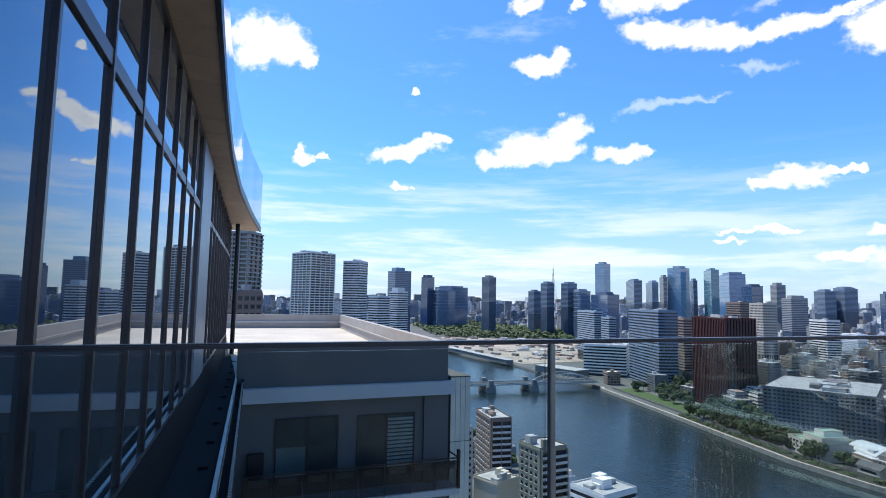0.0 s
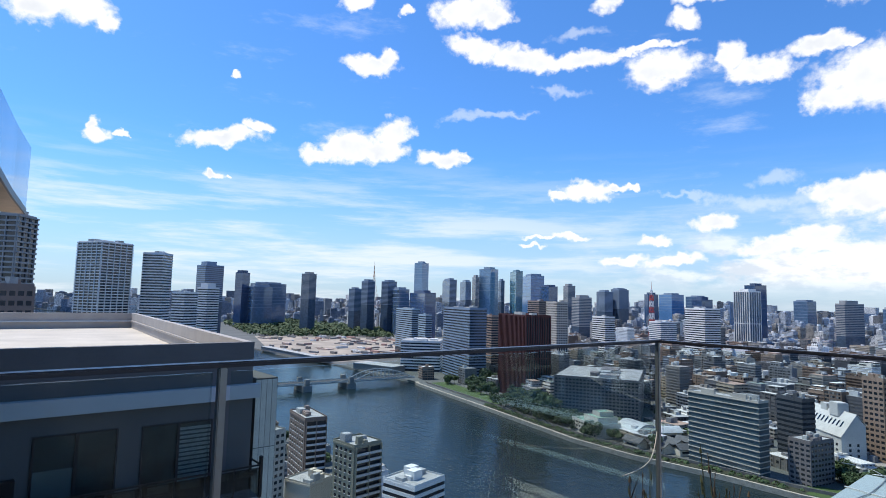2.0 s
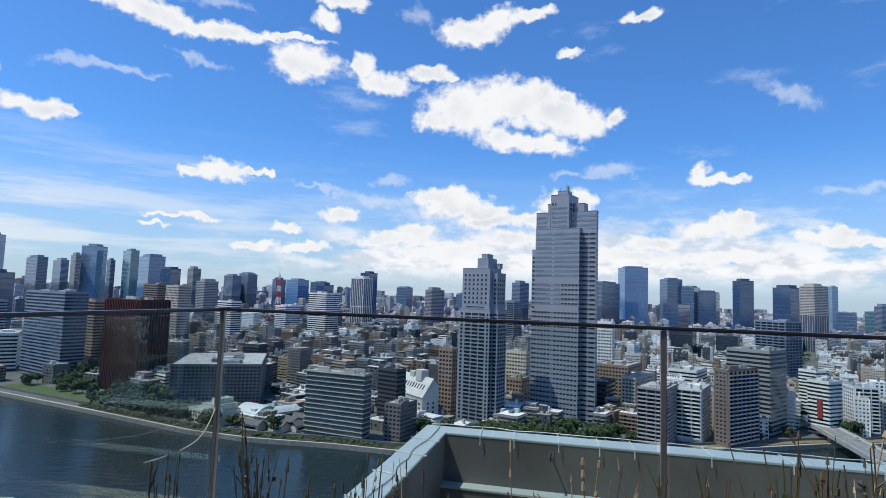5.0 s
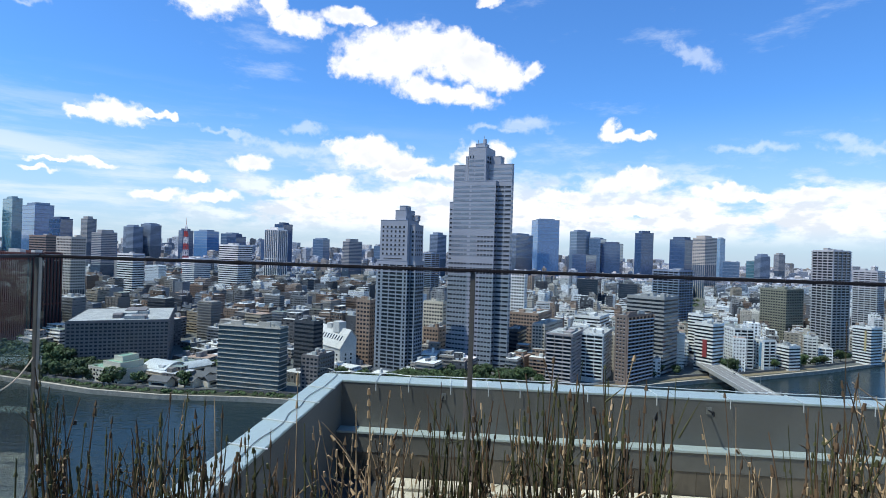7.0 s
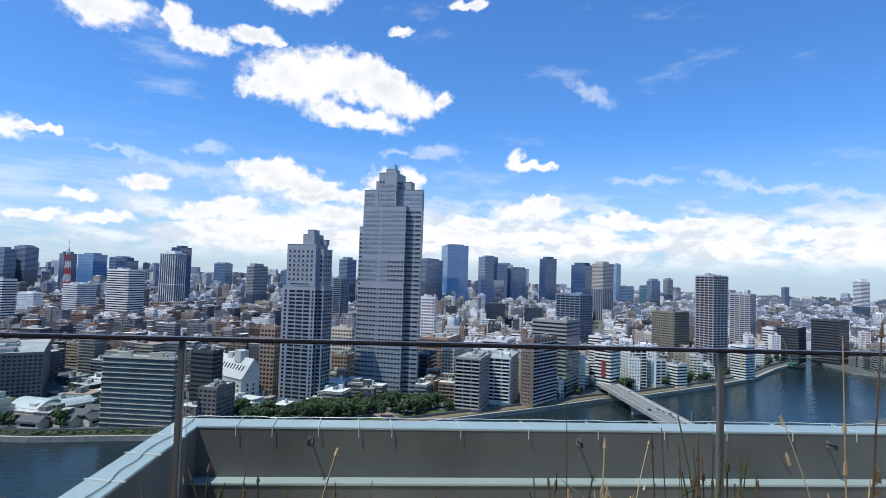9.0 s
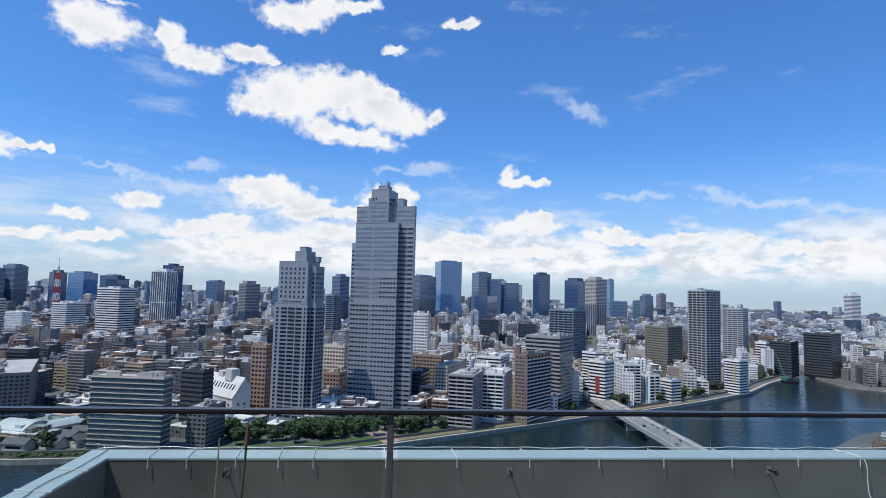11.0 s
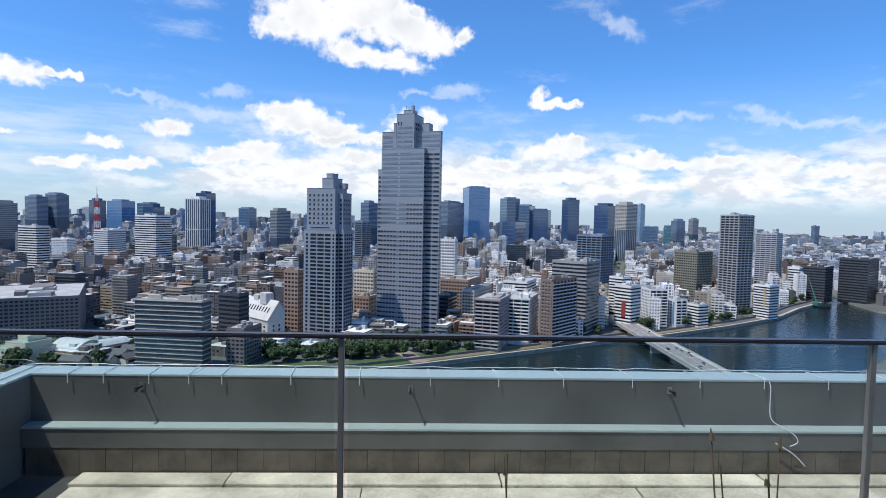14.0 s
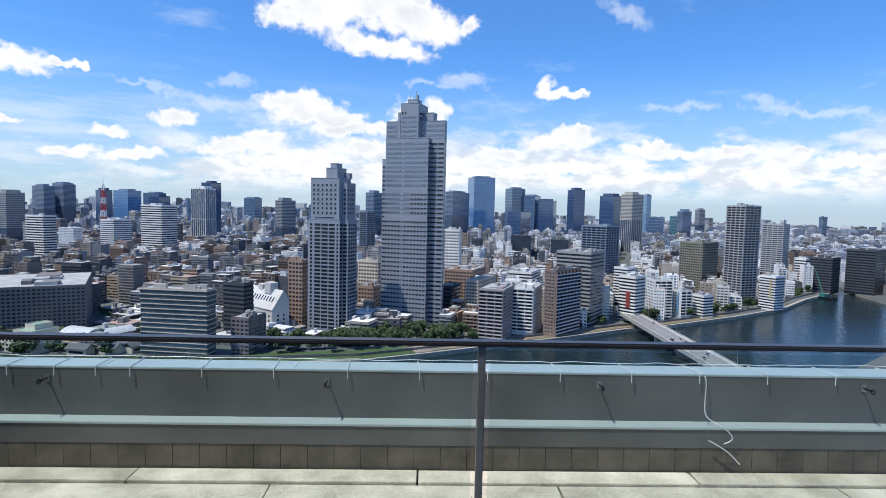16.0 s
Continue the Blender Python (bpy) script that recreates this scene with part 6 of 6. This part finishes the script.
def leaf_heap(cx, cy, cz, r, n, s):
    for _ in range(n):
        d = Vector((rw.gauss(0, 1), rw.gauss(0, 1), abs(rw.gauss(0, 1)))).normalized()
        p = Vector((cx, cy, cz)) + Vector((d.x * r, d.y * r, d.z * r * 0.8))
        t = (d + Vector((rw.uniform(-1, 1), rw.uniform(-1, 1), rw.uniform(0, 1))) * 0.5).normalized()
        u = t.orthogonal().normalized()
        w = t.cross(u)
        k = len(woods_v)
        q = s * rw.uniform(0.6, 1.3)
        woods_v.extend([tuple(p + u * q * a + w * q * b) for a, b in ((-1, -0.7), (0.9, -0.9), (1, 0.8), (-0.8, 1))])
        woods_f.append((k, k + 1, k + 2, k + 3))


WOODS = [(605, 1525), (763, 1425), (924, 1320), (1088, 1573), (1500, 2050), (1000, 2420), (760, 2200)]
made = 0
while made < 1300:
    x, y = rw.uniform(605, 1500), rw.uniform(1320, 2420)
    if inside((x, y), WOODS):
        leaf_heap(x, y, GROUND + rw.uniform(2, 8), rw.uniform(7, 13), 22, 3.2)
        made += 1
for i in range(420):
    b, r = radians(rw.uniform(48, 125)), rw.uniform(480, 1600)
    x, y = r * math.sin(b), r * math.cos(b)
    if inside((x, y), WEST) and bank_gap((x, y)) > 25:
        leaf_heap(x, y, GROUND + 3, rw.uniform(4, 7), 26, 1.5)
for a, b in zip(WEST[8:12], WEST[9:13]):
    a, b = Vector(a), Vector(b)
    d = (b - a).normalized()
    for _ in range(int((b - a).length / 2.2)):
        p = a + (b - a) * rw.random() + Vector((-d.y, d.x)) * rw.uniform(7, 12.5)
        leaf_heap(p.x, p.y, GROUND + 0.6, rw.uniform(1.0, 2.4), 26, 0.6)
me = bpy.data.meshes.new("woods")
me.from_pydata(woods_v, [], woods_f)
me.materials.append(leaf_mat)
tagged(new("woods", me), "dark green garden woods and street greenery", "trees", kind="stuff")

# ---- low old buildings behind the flood wall ----
def gable_house(x, y, yaw, w, d, h, rise, wall, roof, label, curved=False):
    root = thing("gabled_house", label, "house", "low houses behind the flood wall", m=pose(x, y, GROUND, 0, 0, yaw))
    part("wall", box(-d / 2, d / 2, -w / 2, w / 2, -0.5, h), wall, root)
    bm = bmesh.new()
    o = 0.9
    n = 8 if curved else 2
    prof = [(-d / 2 - o + (d + 2 * o) * i / n, h + (rise * math.sin(math.pi * i / n) if curved else rise * (1 - abs(2 * i / n - 1)))) for i in range(n + 1)]
    rows = [[bm.verts.new((a, yy, b + k)) for a, b in prof] for yy, k in ((-w / 2 - o, 0), (w / 2 + o, 0), (w / 2 + o, 0.4), (-w / 2 - o, 0.4))]
    for i in range(n):
        bm.faces.new((rows[0][i], rows[1][i], rows[1][i + 1], rows[0][i + 1]))
        bm.faces.new((rows[3][i], rows[3][i + 1], rows[2][i + 1], rows[2][i]))
        bm.faces.new((rows[0][i], rows[0][i + 1], rows[3][i + 1], rows[3][i]))
        bm.faces.new((rows[1][i], rows[2][i], rows[2][i + 1], rows[1][i + 1]))
    bmesh.ops.recalc_face_normals(bm, faces=bm.faces[:])
    part("roof", bm, roof, root)
    bm = bmesh.new()
    bm.faces.new([bm.verts.new((a, -w / 2 + 0.01, b)) for a, b in prof[1:-1]] + [bm.verts.new((d / 2, -w / 2 + 0.01, h - 0.1)), bm.verts.new((-d / 2, -w / 2 + 0.01, h - 0.1))])
    part("gable", bm, wall, root)
    part("window", box(-d / 2 - 0.06, -d / 2 + 0.02, -w * 0.35, w * 0.35, h * 0.35, h * 0.75), win_glass, root)
    return root


tile_dark = material("dark_roof_tile", (0.10, 0.105, 0.11), 0.7, vary=0.2, scale=0.6)
roof_white = material("pale_metal_roof", (0.55, 0.58, 0.57), 0.5, 0.1, vary=0.12, scale=0.3)
wall_cream = material("wall_cream", PALETTE["cream"], 0.7)
wall_white_ = material("wall_white", PALETTE["white"], 0.7)
gable_house(440, 262, -20, 26, 22, 8, 5, wall_white_, roof_white, "low hall with a broad pale metal roof", True)
gable_house(452, 243, 60, 22, 12, 7, 4, wall_cream, roof_white, "low hall with a barrel shaped pale roof", True)
for x, y, yaw, w, d in ((410, 246, -10, 16, 9), (424, 236, 70, 15, 10), (414, 226, -15, 14, 9), (432, 226, -20, 16, 11), (420, 212, 65, 12, 9), (446, 220, 10, 18, 11)):
    gable_house(x, y, yaw, w, d, 4.5, 3.2, wall_cream, tile_dark, "low old house with a dark tiled gable roof")
green_top = thing("terraced_building", "cream building with pale green painted roof terraces", "building", m=corner_pose(404, 277, -20))
mint = material("green_roof_paint", (0.26, 0.42, 0.30), 0.7, vary=0.2, scale=0.3)
for x0, x1, y0, y1, h in ((0, 24, 0, 36, 11), (4, 24, 4, 24, 15.5), (10, 24, 10, 20, 19)):
    part("wall", box(x0, x1, y0, y1, -0.5 if h < 12 else h - 4.6, h), wall_cream, green_top)
    part("roof_deck", box(x0 + 0.4, x1 - 0.4, y0 + 0.4, y1 - 0.4, h, h + 0.15), mint, green_top)
    part("roof_edge", ring(y1 - y0, x1 - x0, 0.9, 0.1), wall_cream, green_top, m=pose(x0, y0, h))
wrow = mesh_of("window", box(-0.05, 0.05, 0, 2.2, 0, 1.6), win_glass)
for k in range(3):
    for i in range(9):
        part("window", wrow, None, green_top, m=pose(0, 1.6 + i * 3.7, 1.5 + k * 3.3))

hall_white = material("hall_plaster", (0.58, 0.57, 0.54), 0.8, vary=0.12, scale=0.1, fine_scale=1.0)
hall = thing("church_hall", "white hall with a long sloping roof and bell gable", "hall", m=pose(487, 121, GROUND, 0, 0, -43))
HALL_W, HALL_L, EAVE, RIDGE = 17.0, 56.0, 21.0, 37.0
part("wall", box(-HALL_W / 2, HALL_W / 2, 0, HALL_L, -0.5, EAVE), hall_white, hall)
part("wall", box(HALL_W / 2 - 0.4, HALL_W / 2, 0.31, HALL_L - 0.31, EAVE + 0.001, EAVE + 8.7), hall_white, hall)
bm = bmesh.new()
prof = ((-HALL_W / 2 - 0.5, EAVE), (2.5, RIDGE), (HALL_W / 2 + 0.5, EAVE + 9))
ends = [[bm.verts.new((x, y, z)) for x, z in prof] + [bm.verts.new((x, y, z + 0.5)) for x, z in prof] for y in (-0.4, HALL_L + 0.4)]
for a, b in ((0, 1), (1, 2), (4, 3), (5, 4), (3, 0), (2, 5)):
    bm.faces.new((ends[0][a], ends[0][b], ends[1][b], ends[1][a]))
for e in ends:
    bm.faces.new((e[0], e[1], e[4], e[3]))
    bm.faces.new((e[1], e[2], e[5], e[4]))
bmesh.ops.recalc_face_normals(bm, faces=bm.faces[:])
roof = part("roof", bm, hall_white, hall, "white sloping roof")
for y in (0.0, HALL_L - 0.3):
    bm = bmesh.new()
    v = [bm.verts.new((x, y + k, z)) for k in (0, 0.3) for x, z in ((-HALL_W / 2, EAVE + 0.01), (2.5, RIDGE - 0.1), (HALL_W / 2, EAVE + 8.6), (HALL_W / 2, EAVE + 0.01))]
    bm.faces.new(v[:4])
    bm.faces.new(v[7:3:-1])
    for a, b in ((0, 1), (1, 2)):
        bm.faces.new((v[a], v[a + 4], v[b + 4], v[b]))
    bmesh.ops.recalc_face_normals(bm, faces=bm.faces[:])
    part("gable", bm, hall_white, hall)
slope = math.degrees(math.atan2(RIDGE - EAVE, HALL_W / 2 + 3.0))
light_mesh = mesh_of("skylight", box(-2.4, 2.4, 0, 1.5, 0.02, 0.2), win_glass)
for i in range(11):
    part("skylight", light_mesh, None, roof, m=pose(-3.4, 6 + i * 4.4, EAVE + (RIDGE - EAVE) * 5.6 / (HALL_W / 2 + 3.0) + 0.5, 0, -slope, 0))
part("bell_gable", box(-1.5, 6.5, 14, 24, RIDGE - 4, RIDGE + 6, 0.3), hall_white, hall)
part("bell_gable", box(0.5, 5.5, 30, 38, RIDGE - 4, RIDGE + 3, 0.3), hall_white, hall)
slot = mesh_of("window", box(0, 1.6, -0.1, 0.05, 0, 2.0), win_glass)
side_slot = mesh_of("window", box(-0.1, 0.05, 0, 2.4, 0, 1.7), win_glass)
for k in range(4):
    for i in range(2):
        part("window", slot, None, hall, m=pose(-3.5 + i * 5.6, 0, 4 + k * 3.7))
    for i in range(8):
        part("window", side_slot, None, hall, m=pose(-HALL_W / 2, 4 + i * 6.4, 3 + k * 3.9))

# crane barge near the far bank
crane = thing("crane_barge", "green lattice crane on a river barge", "crane", m=pose(768, -566, WATER, 0, 0, 20))
part("hull", box(-16, 16, -6, 6, -0.5, 2.2, 0.4), dark, crane)
cg = material("crane_green", (0.03, 0.20, 0.15), 0.5)
part("cab", box(-4, 4, -3, 3, 2.2, 7, 0.3), cg, crane)
bm = bmesh.new()
for dy_ in (-1, 1):
    bar(bm, (0, dy_, 7), (14, 0, 42), 0.35, 5)
for i in range(8):
    t = i / 8
    bar(bm, (14 * t, -1 + t, 7 + 35 * t), (14 * (t + 0.12), 1 - t, 7 + 35 * (t + 0.12)), 0.18, 4)
part("jib", bm, cg, crane)

# ---- details of the lower roof ----
steel_wire = material("white_cable", (0.75, 0.76, 0.75), 0.4, 0.2)
slab_rows = ((8.06, 8.385, -0.95, 0.0), (7.42, 8.048, -2.71, -0.035), (6.77, 7.405, -0.97, -0.038), (6.12, 6.755, -2.73, -0.036), (5.5, 6.105, -0.95, -0.04))
for x0, x1, y0, dz in slab_rows:
    sm = mesh_of("roof_slab", box(0, x1 - x0, -3.555, -0.006, -0.06, 0.0, 0.006), slab_mat)
    for i in range(-1, 6):
        top = y0 - 3.575 * i
        if i < 0:
            bm = box(0, x1 - x0, 0.006, 0.99 - y0 - (8.39 - x1) * 0.1, -0.06, 0.0, 0.006)
            part("roof_slab", bm, slab_mat, bpy.data.objects["lower_roof"], m=pose(x0, y0, PF + dz))
        else:
            part("roof_slab", sm, None, bpy.data.objects["lower_roof"], m=pose(x0, top, PF + dz + rng.uniform(-0.004, 0.004)))
lower_face = material("lower_panel", (0.17, 0.14, 0.108), 0.65, vary=0.3, scale=2.2, fine_scale=18, random=0.08)
lp = mesh_of("lower_panel", box(0.02, 0.05, 0.003, 0.342, PF - 0.08, LZ - 0.285), lower_face)
part("lower_face", box(LX + 0.052, PX - 0.004, -22, PY - 0.02, PF - 0.3, LZ - 0.284), material("panel_joint", (0.07, 0.06, 0.05), 0.9), parapet)
for i in range(52):
    part("lower_panel", lp, None, parapet, m=pose(LX, PY - 0.4 - 0.345 * i, 0))

for i in range(6):
    y = 0.33 - 3.63 * i
    e = thing("anchor_hook", "small steel anchor hook on the parapet wall", "hook", "anchor hooks", m=pose(PX, y, -0.82))
    bm = bmesh.new()
    bar(bm, (0, 0, 0), (-0.15, 0, 0.0), 0.012, 6)
    bolt = part("bolt", bm, dark, e)
    bm = bmesh.new()
    for k in range(8):
        a, b = k * 0.785, (k + 1) * 0.785
        bar(bm, (-0.17 + 0.03 * math.cos(a), 0, 0.03 * math.sin(a)), (-0.17 + 0.03 * math.cos(b), 0, 0.03 * math.sin(b)), 0.009, 5)
    part("eye_ring", bm, dark, bolt)
    part("base_plate", box(-0.012, -0.001, -0.035, 0.035, -0.05, 0.05, 0.003), post_metal, e)

strap_bm = bmesh.new()
for a, b in (((0.40, 0.0, -0.06), (0.40, 0.0, 0.012)), ((0.40, 0, 0.012), (-0.03, -0.03, 0.012)), ((-0.03, -0.03, 0.012), (-0.032, -0.03, -0.12))):
    bar(strap_bm, a, b, 0.0065, 5)
strap = mesh_of("strap", strap_bm, steel_wire)
clips = [1.35, 0.83, 0.28, -0.25] + [-0.72 - 0.94 * i for i in range(16)]
for y in clips:
    part("strap", strap, None, parapet, m=pose(PX - 0.0, y + rng.uniform(-0.03, 0.03), PT))
arm = mesh_of("strap", box(-0.008, 0.008, -0.05, 0.38, 0.004, 0.014), steel_wire)
for x in (3.4, 4.2, 5.0, 5.8, 6.6, 7.4, 8.1):
    part("strap", arm, None, parapet, m=pose(x, PY, PT, 0, 0, -12))


def cable(name, pts, r, mat, label, parent=None):
    cu = bpy.data.curves.new(name, "CURVE")
    cu.dimensions, cu.bevel_depth, cu.bevel_resolution = "3D", r, 2
    sp = cu.splines.new("NURBS")
    sp.points.add(len(pts) - 1)
    for q, p in zip(sp.points, pts):
        q.co = (*p, 1)
    sp.use_endpoint_u, sp.order_u = True, 3
    tmp = bpy.data.objects.new("tmp", cu)
    me_ = bpy.data.meshes.new_from_object(tmp)
    bpy.data.objects.remove(tmp)
    me_.materials.clear()
    me_.materials.append(mat)
    ob = new(name, me_)
    tagged(ob, label, "cable")
    return ob


rp = random.Random(3)
cable("rope", [(9.02 + rp.uniform(-0.03, 0.05), 2.1 - 0.25 * i, PT + 0.012 + 0.02 * abs(math.sin(i * 1.3))) for i in range(80)], 0.006, steel_wire, "thin white rope lying along the coping")
cable("rope", [(3.0 + 0.3 * i, 1.93 + rp.uniform(-0.05, 0.05), PT + 0.014) for i in range(20)] + [(9.0, 1.95, PT + 0.015), (9.15, 2.2, PT + 0.06), (8.95, 2.4, PT + 0.09)], 0.006, post_metal, "thin grey cable lying along the coping")
CY = -8.37
cable("loose_cable", [(8.95, CY + 0.2, PT + 0.02), (8.7, CY + 0.02, PT + 0.02), (8.57, CY, PT - 0.05), (8.56, CY + 0.02, -1.0), (8.5, CY + 0.04, -1.2), (8.42, CY - 0.08, -1.26), (8.34, CY - 0.22, -1.34), (8.33, CY - 0.28, -1.46),
                      (8.34, CY - 0.15, -1.5)], 0.0065, steel_wire, "white cable hanging curled over the parapet")
cable("loose_cable", [(8.35, CY + 0.05, -1.46), (8.34, CY - 0.1, -1.54), (8.35, CY - 0.25, -1.64), (8.34, CY - 0.38, -1.78)], 0.009, steel_wire, "short white cable end hanging on the wall")

straw_wire = material("old_twine", (0.42, 0.38, 0.30), 0.8)
cable("thin_wire", [(RX + 0.03, RY + 0.02, 0.86), (2.42, 1.25, 0.80), (2.2, 1.17, 0.79), (1.93, 1.08, 0.84)], 0.0022, straw_wire, "pale wire tied to the corner post")

# ---- planter with reeds ----
soil = material("planter_soil", (0.10, 0.08, 0.05), 0.95, vary=0.3, scale=8, bump=0.6)
planter = thing("planter", "low planter trough along the glass fence", "planter")
part("trough", box(1.72, 1.76, -9.0, 1.1, 0.0, 0.42, 0.01), wing_light, planter)
part("trough", box(1.761, 2.42, 1.06, 1.1, 0.0, 0.42, 0.01), wing_light, planter)
part("soil", box(1.761, 2.42, -9.0, 1.059, 0.0, 0.36), soil, planter)
rr = random.Random(21)
green = material("reed_green", (0.095, 0.10, 0.038), 0.6, vary=0.3, scale=25, alt=(0.045, 0.055, 0.02))
straw = material("reed_straw", (0.50, 0.40, 0.24), 0.7, vary=0.25, scale=25, alt=(0.25, 0.17, 0.09))


def stem(bm, x, y, h, lean, a, r, bend):
    p = Vector((x, y, 0.34))
    d = Vector((math.cos(a) * lean, math.sin(a) * lean, 1)).normalized()
    n = 7
    pts = [p]
    for i in range(n):
        d = (d + Vector((math.cos(a), math.sin(a), -0.5)) * bend * (i / n)).normalized()
        p = p + d * h / n
        pts.append(p)
    for i, (q, s) in enumerate(zip(pts, pts[1:])):
        bar(bm, q, s, r * (1 - 0.6 * i / n), 5, r * (1 - 0.6 * (i + 1) / n))
    return pts[-1], d


def reed_clump(y, tip, n, mats, bend, spread=0.035, x=2.1):
    """One clump of jointed stems; its tallest reach the height tip."""
    for mat, share in mats:
        bm = bmesh.new()
        for k in range(max(1, int(n * share * 2.3))):
            h = (tip - 0.34) * (rr.uniform(0.5, 0.95) if k else 1.0)
            px, py = min(2.4, max(1.78, x + rr.gauss(0, spread))), y + rr.gauss(0, spread)
            r = rr.uniform(0.0018, 0.0041)
            tip_, d = stem(bm, px, py, h * 1.04, rr.uniform(0, 0.13), rr.uniform(0, 6.28), r, rr.uniform(0, bend) if rr.random() < 0.4 else rr.uniform(0, bend * 0.25))
            base = Vector((px, py, 0.34))
            for j in range(rr.randint(2, 4)):
                q = base.lerp(tip_, rr.uniform(0.45, 0.99))
                bar(bm, q, q + d * rr.uniform(0.008, 0.02), r * 1.5, 5, r * 0.9)
            if rr.random() < 0.28:
                bar(bm, tip_, tip_ + d * rr.uniform(0.012, 0.03), r * rr.uniform(0.9, 1.7), 5, 0.0006)
            if rr.random() < 0.35:
                q = base.lerp(tip_, rr.uniform(0.4, 0.9))
                bar(bm, q, q + Vector((rr.uniform(-0.05, 0.05), rr.uniform(-0.05, 0.05), rr.uniform(0.02, 0.1))), r * 0.7, 4, 0.0005)
        names = {id(green): ("green_reeds", "clump of dark green upright reeds in the planter"), id(straw): ("dry_reeds", "clump of dry straw coloured reeds in the planter"), id(brown): ("dead_reeds", "clump of brown dead reeds in the planter")}
        tagged(part(names[id(mat)][0], bm, mat), names[id(mat)][1], "reeds", kind="stuff")


brown = material("reed_brown", (0.15, 0.10, 0.055), 0.8, vary=0.3, scale=25, alt=(0.06, 0.045, 0.025))
for y, tip, n in ((0.86, 0.91, 12), (0.72, 0.75, 12), (0.59, 0.79, 10), (0.54, 0.83, 10), (0.45, 0.82, 12), (0.29, 0.78, 12), (0.16, 0.72, 10), (-0.16, 0.91, 22), (-0.23, 0.88, 14), (-0.4, 0.98, 20), (-0.57, 0.97, 18), (-0.66, 0.93, 10), (-1.07, 0.99, 18), (-1.44, 1.07, 18), (-1.5, 0.95, 12)):
    reed_clump(y, tip, n, ((green, 0.6), (brown, 0.45)), 0.06)
for y, tip, n in ((0.05, 0.93, 10), (0.0, 0.8, 8), (-0.3, 0.85, 7), (-0.48, 0.97, 9), (-0.85, 0.9, 5), (-0.98, 0.86, 5), (-1.16, 1.0, 14), (-1.25, 1.07, 14), (-1.35, 0.92, 8)):
    reed_clump(y, tip, n, ((straw, 0.75), (brown, 0.3)), 0.32, 0.05)
for k in range(40):
    reed_clump(rr.uniform(-1.7, 1.0), rr.uniform(0.6, 0.8), 3, ((brown, 0.7), (straw, 0.4)), 0.35, 0.05, rr.uniform(1.9, 2.3))
reed_clump(-1.515, 1.27, 9, ((straw, 0.75), (brown, 0.3)), 0.2, 0.03, 1.82)
reed_clump(1.03, 0.86, 8, ((green, 0.5), (brown, 0.6)), 0.05, 0.03, 1.95)
# single tall stems farther along the trough
for x, y, tip, n, b in ((2.1, -3.59, 1.02, 4, 0.08), (1.86, -3.951, 1.11, 2, 0.05), (1.86, -3.982, 1.13, 2, 0.12), (2.1, -4.58, 1.0, 2, 0.2), (2.1, -4.66, 1.0, 2, 0.1), (2.1, -4.77, 0.95, 2, 0.2)):
    reed_clump(y, tip, n, ((brown, 0.6), (green, 0.35)), b, 0.015, x)
reed_clump(-4.15, 1.14, 1, ((straw, 0.45),), 0.5, 0.01, 1.86)
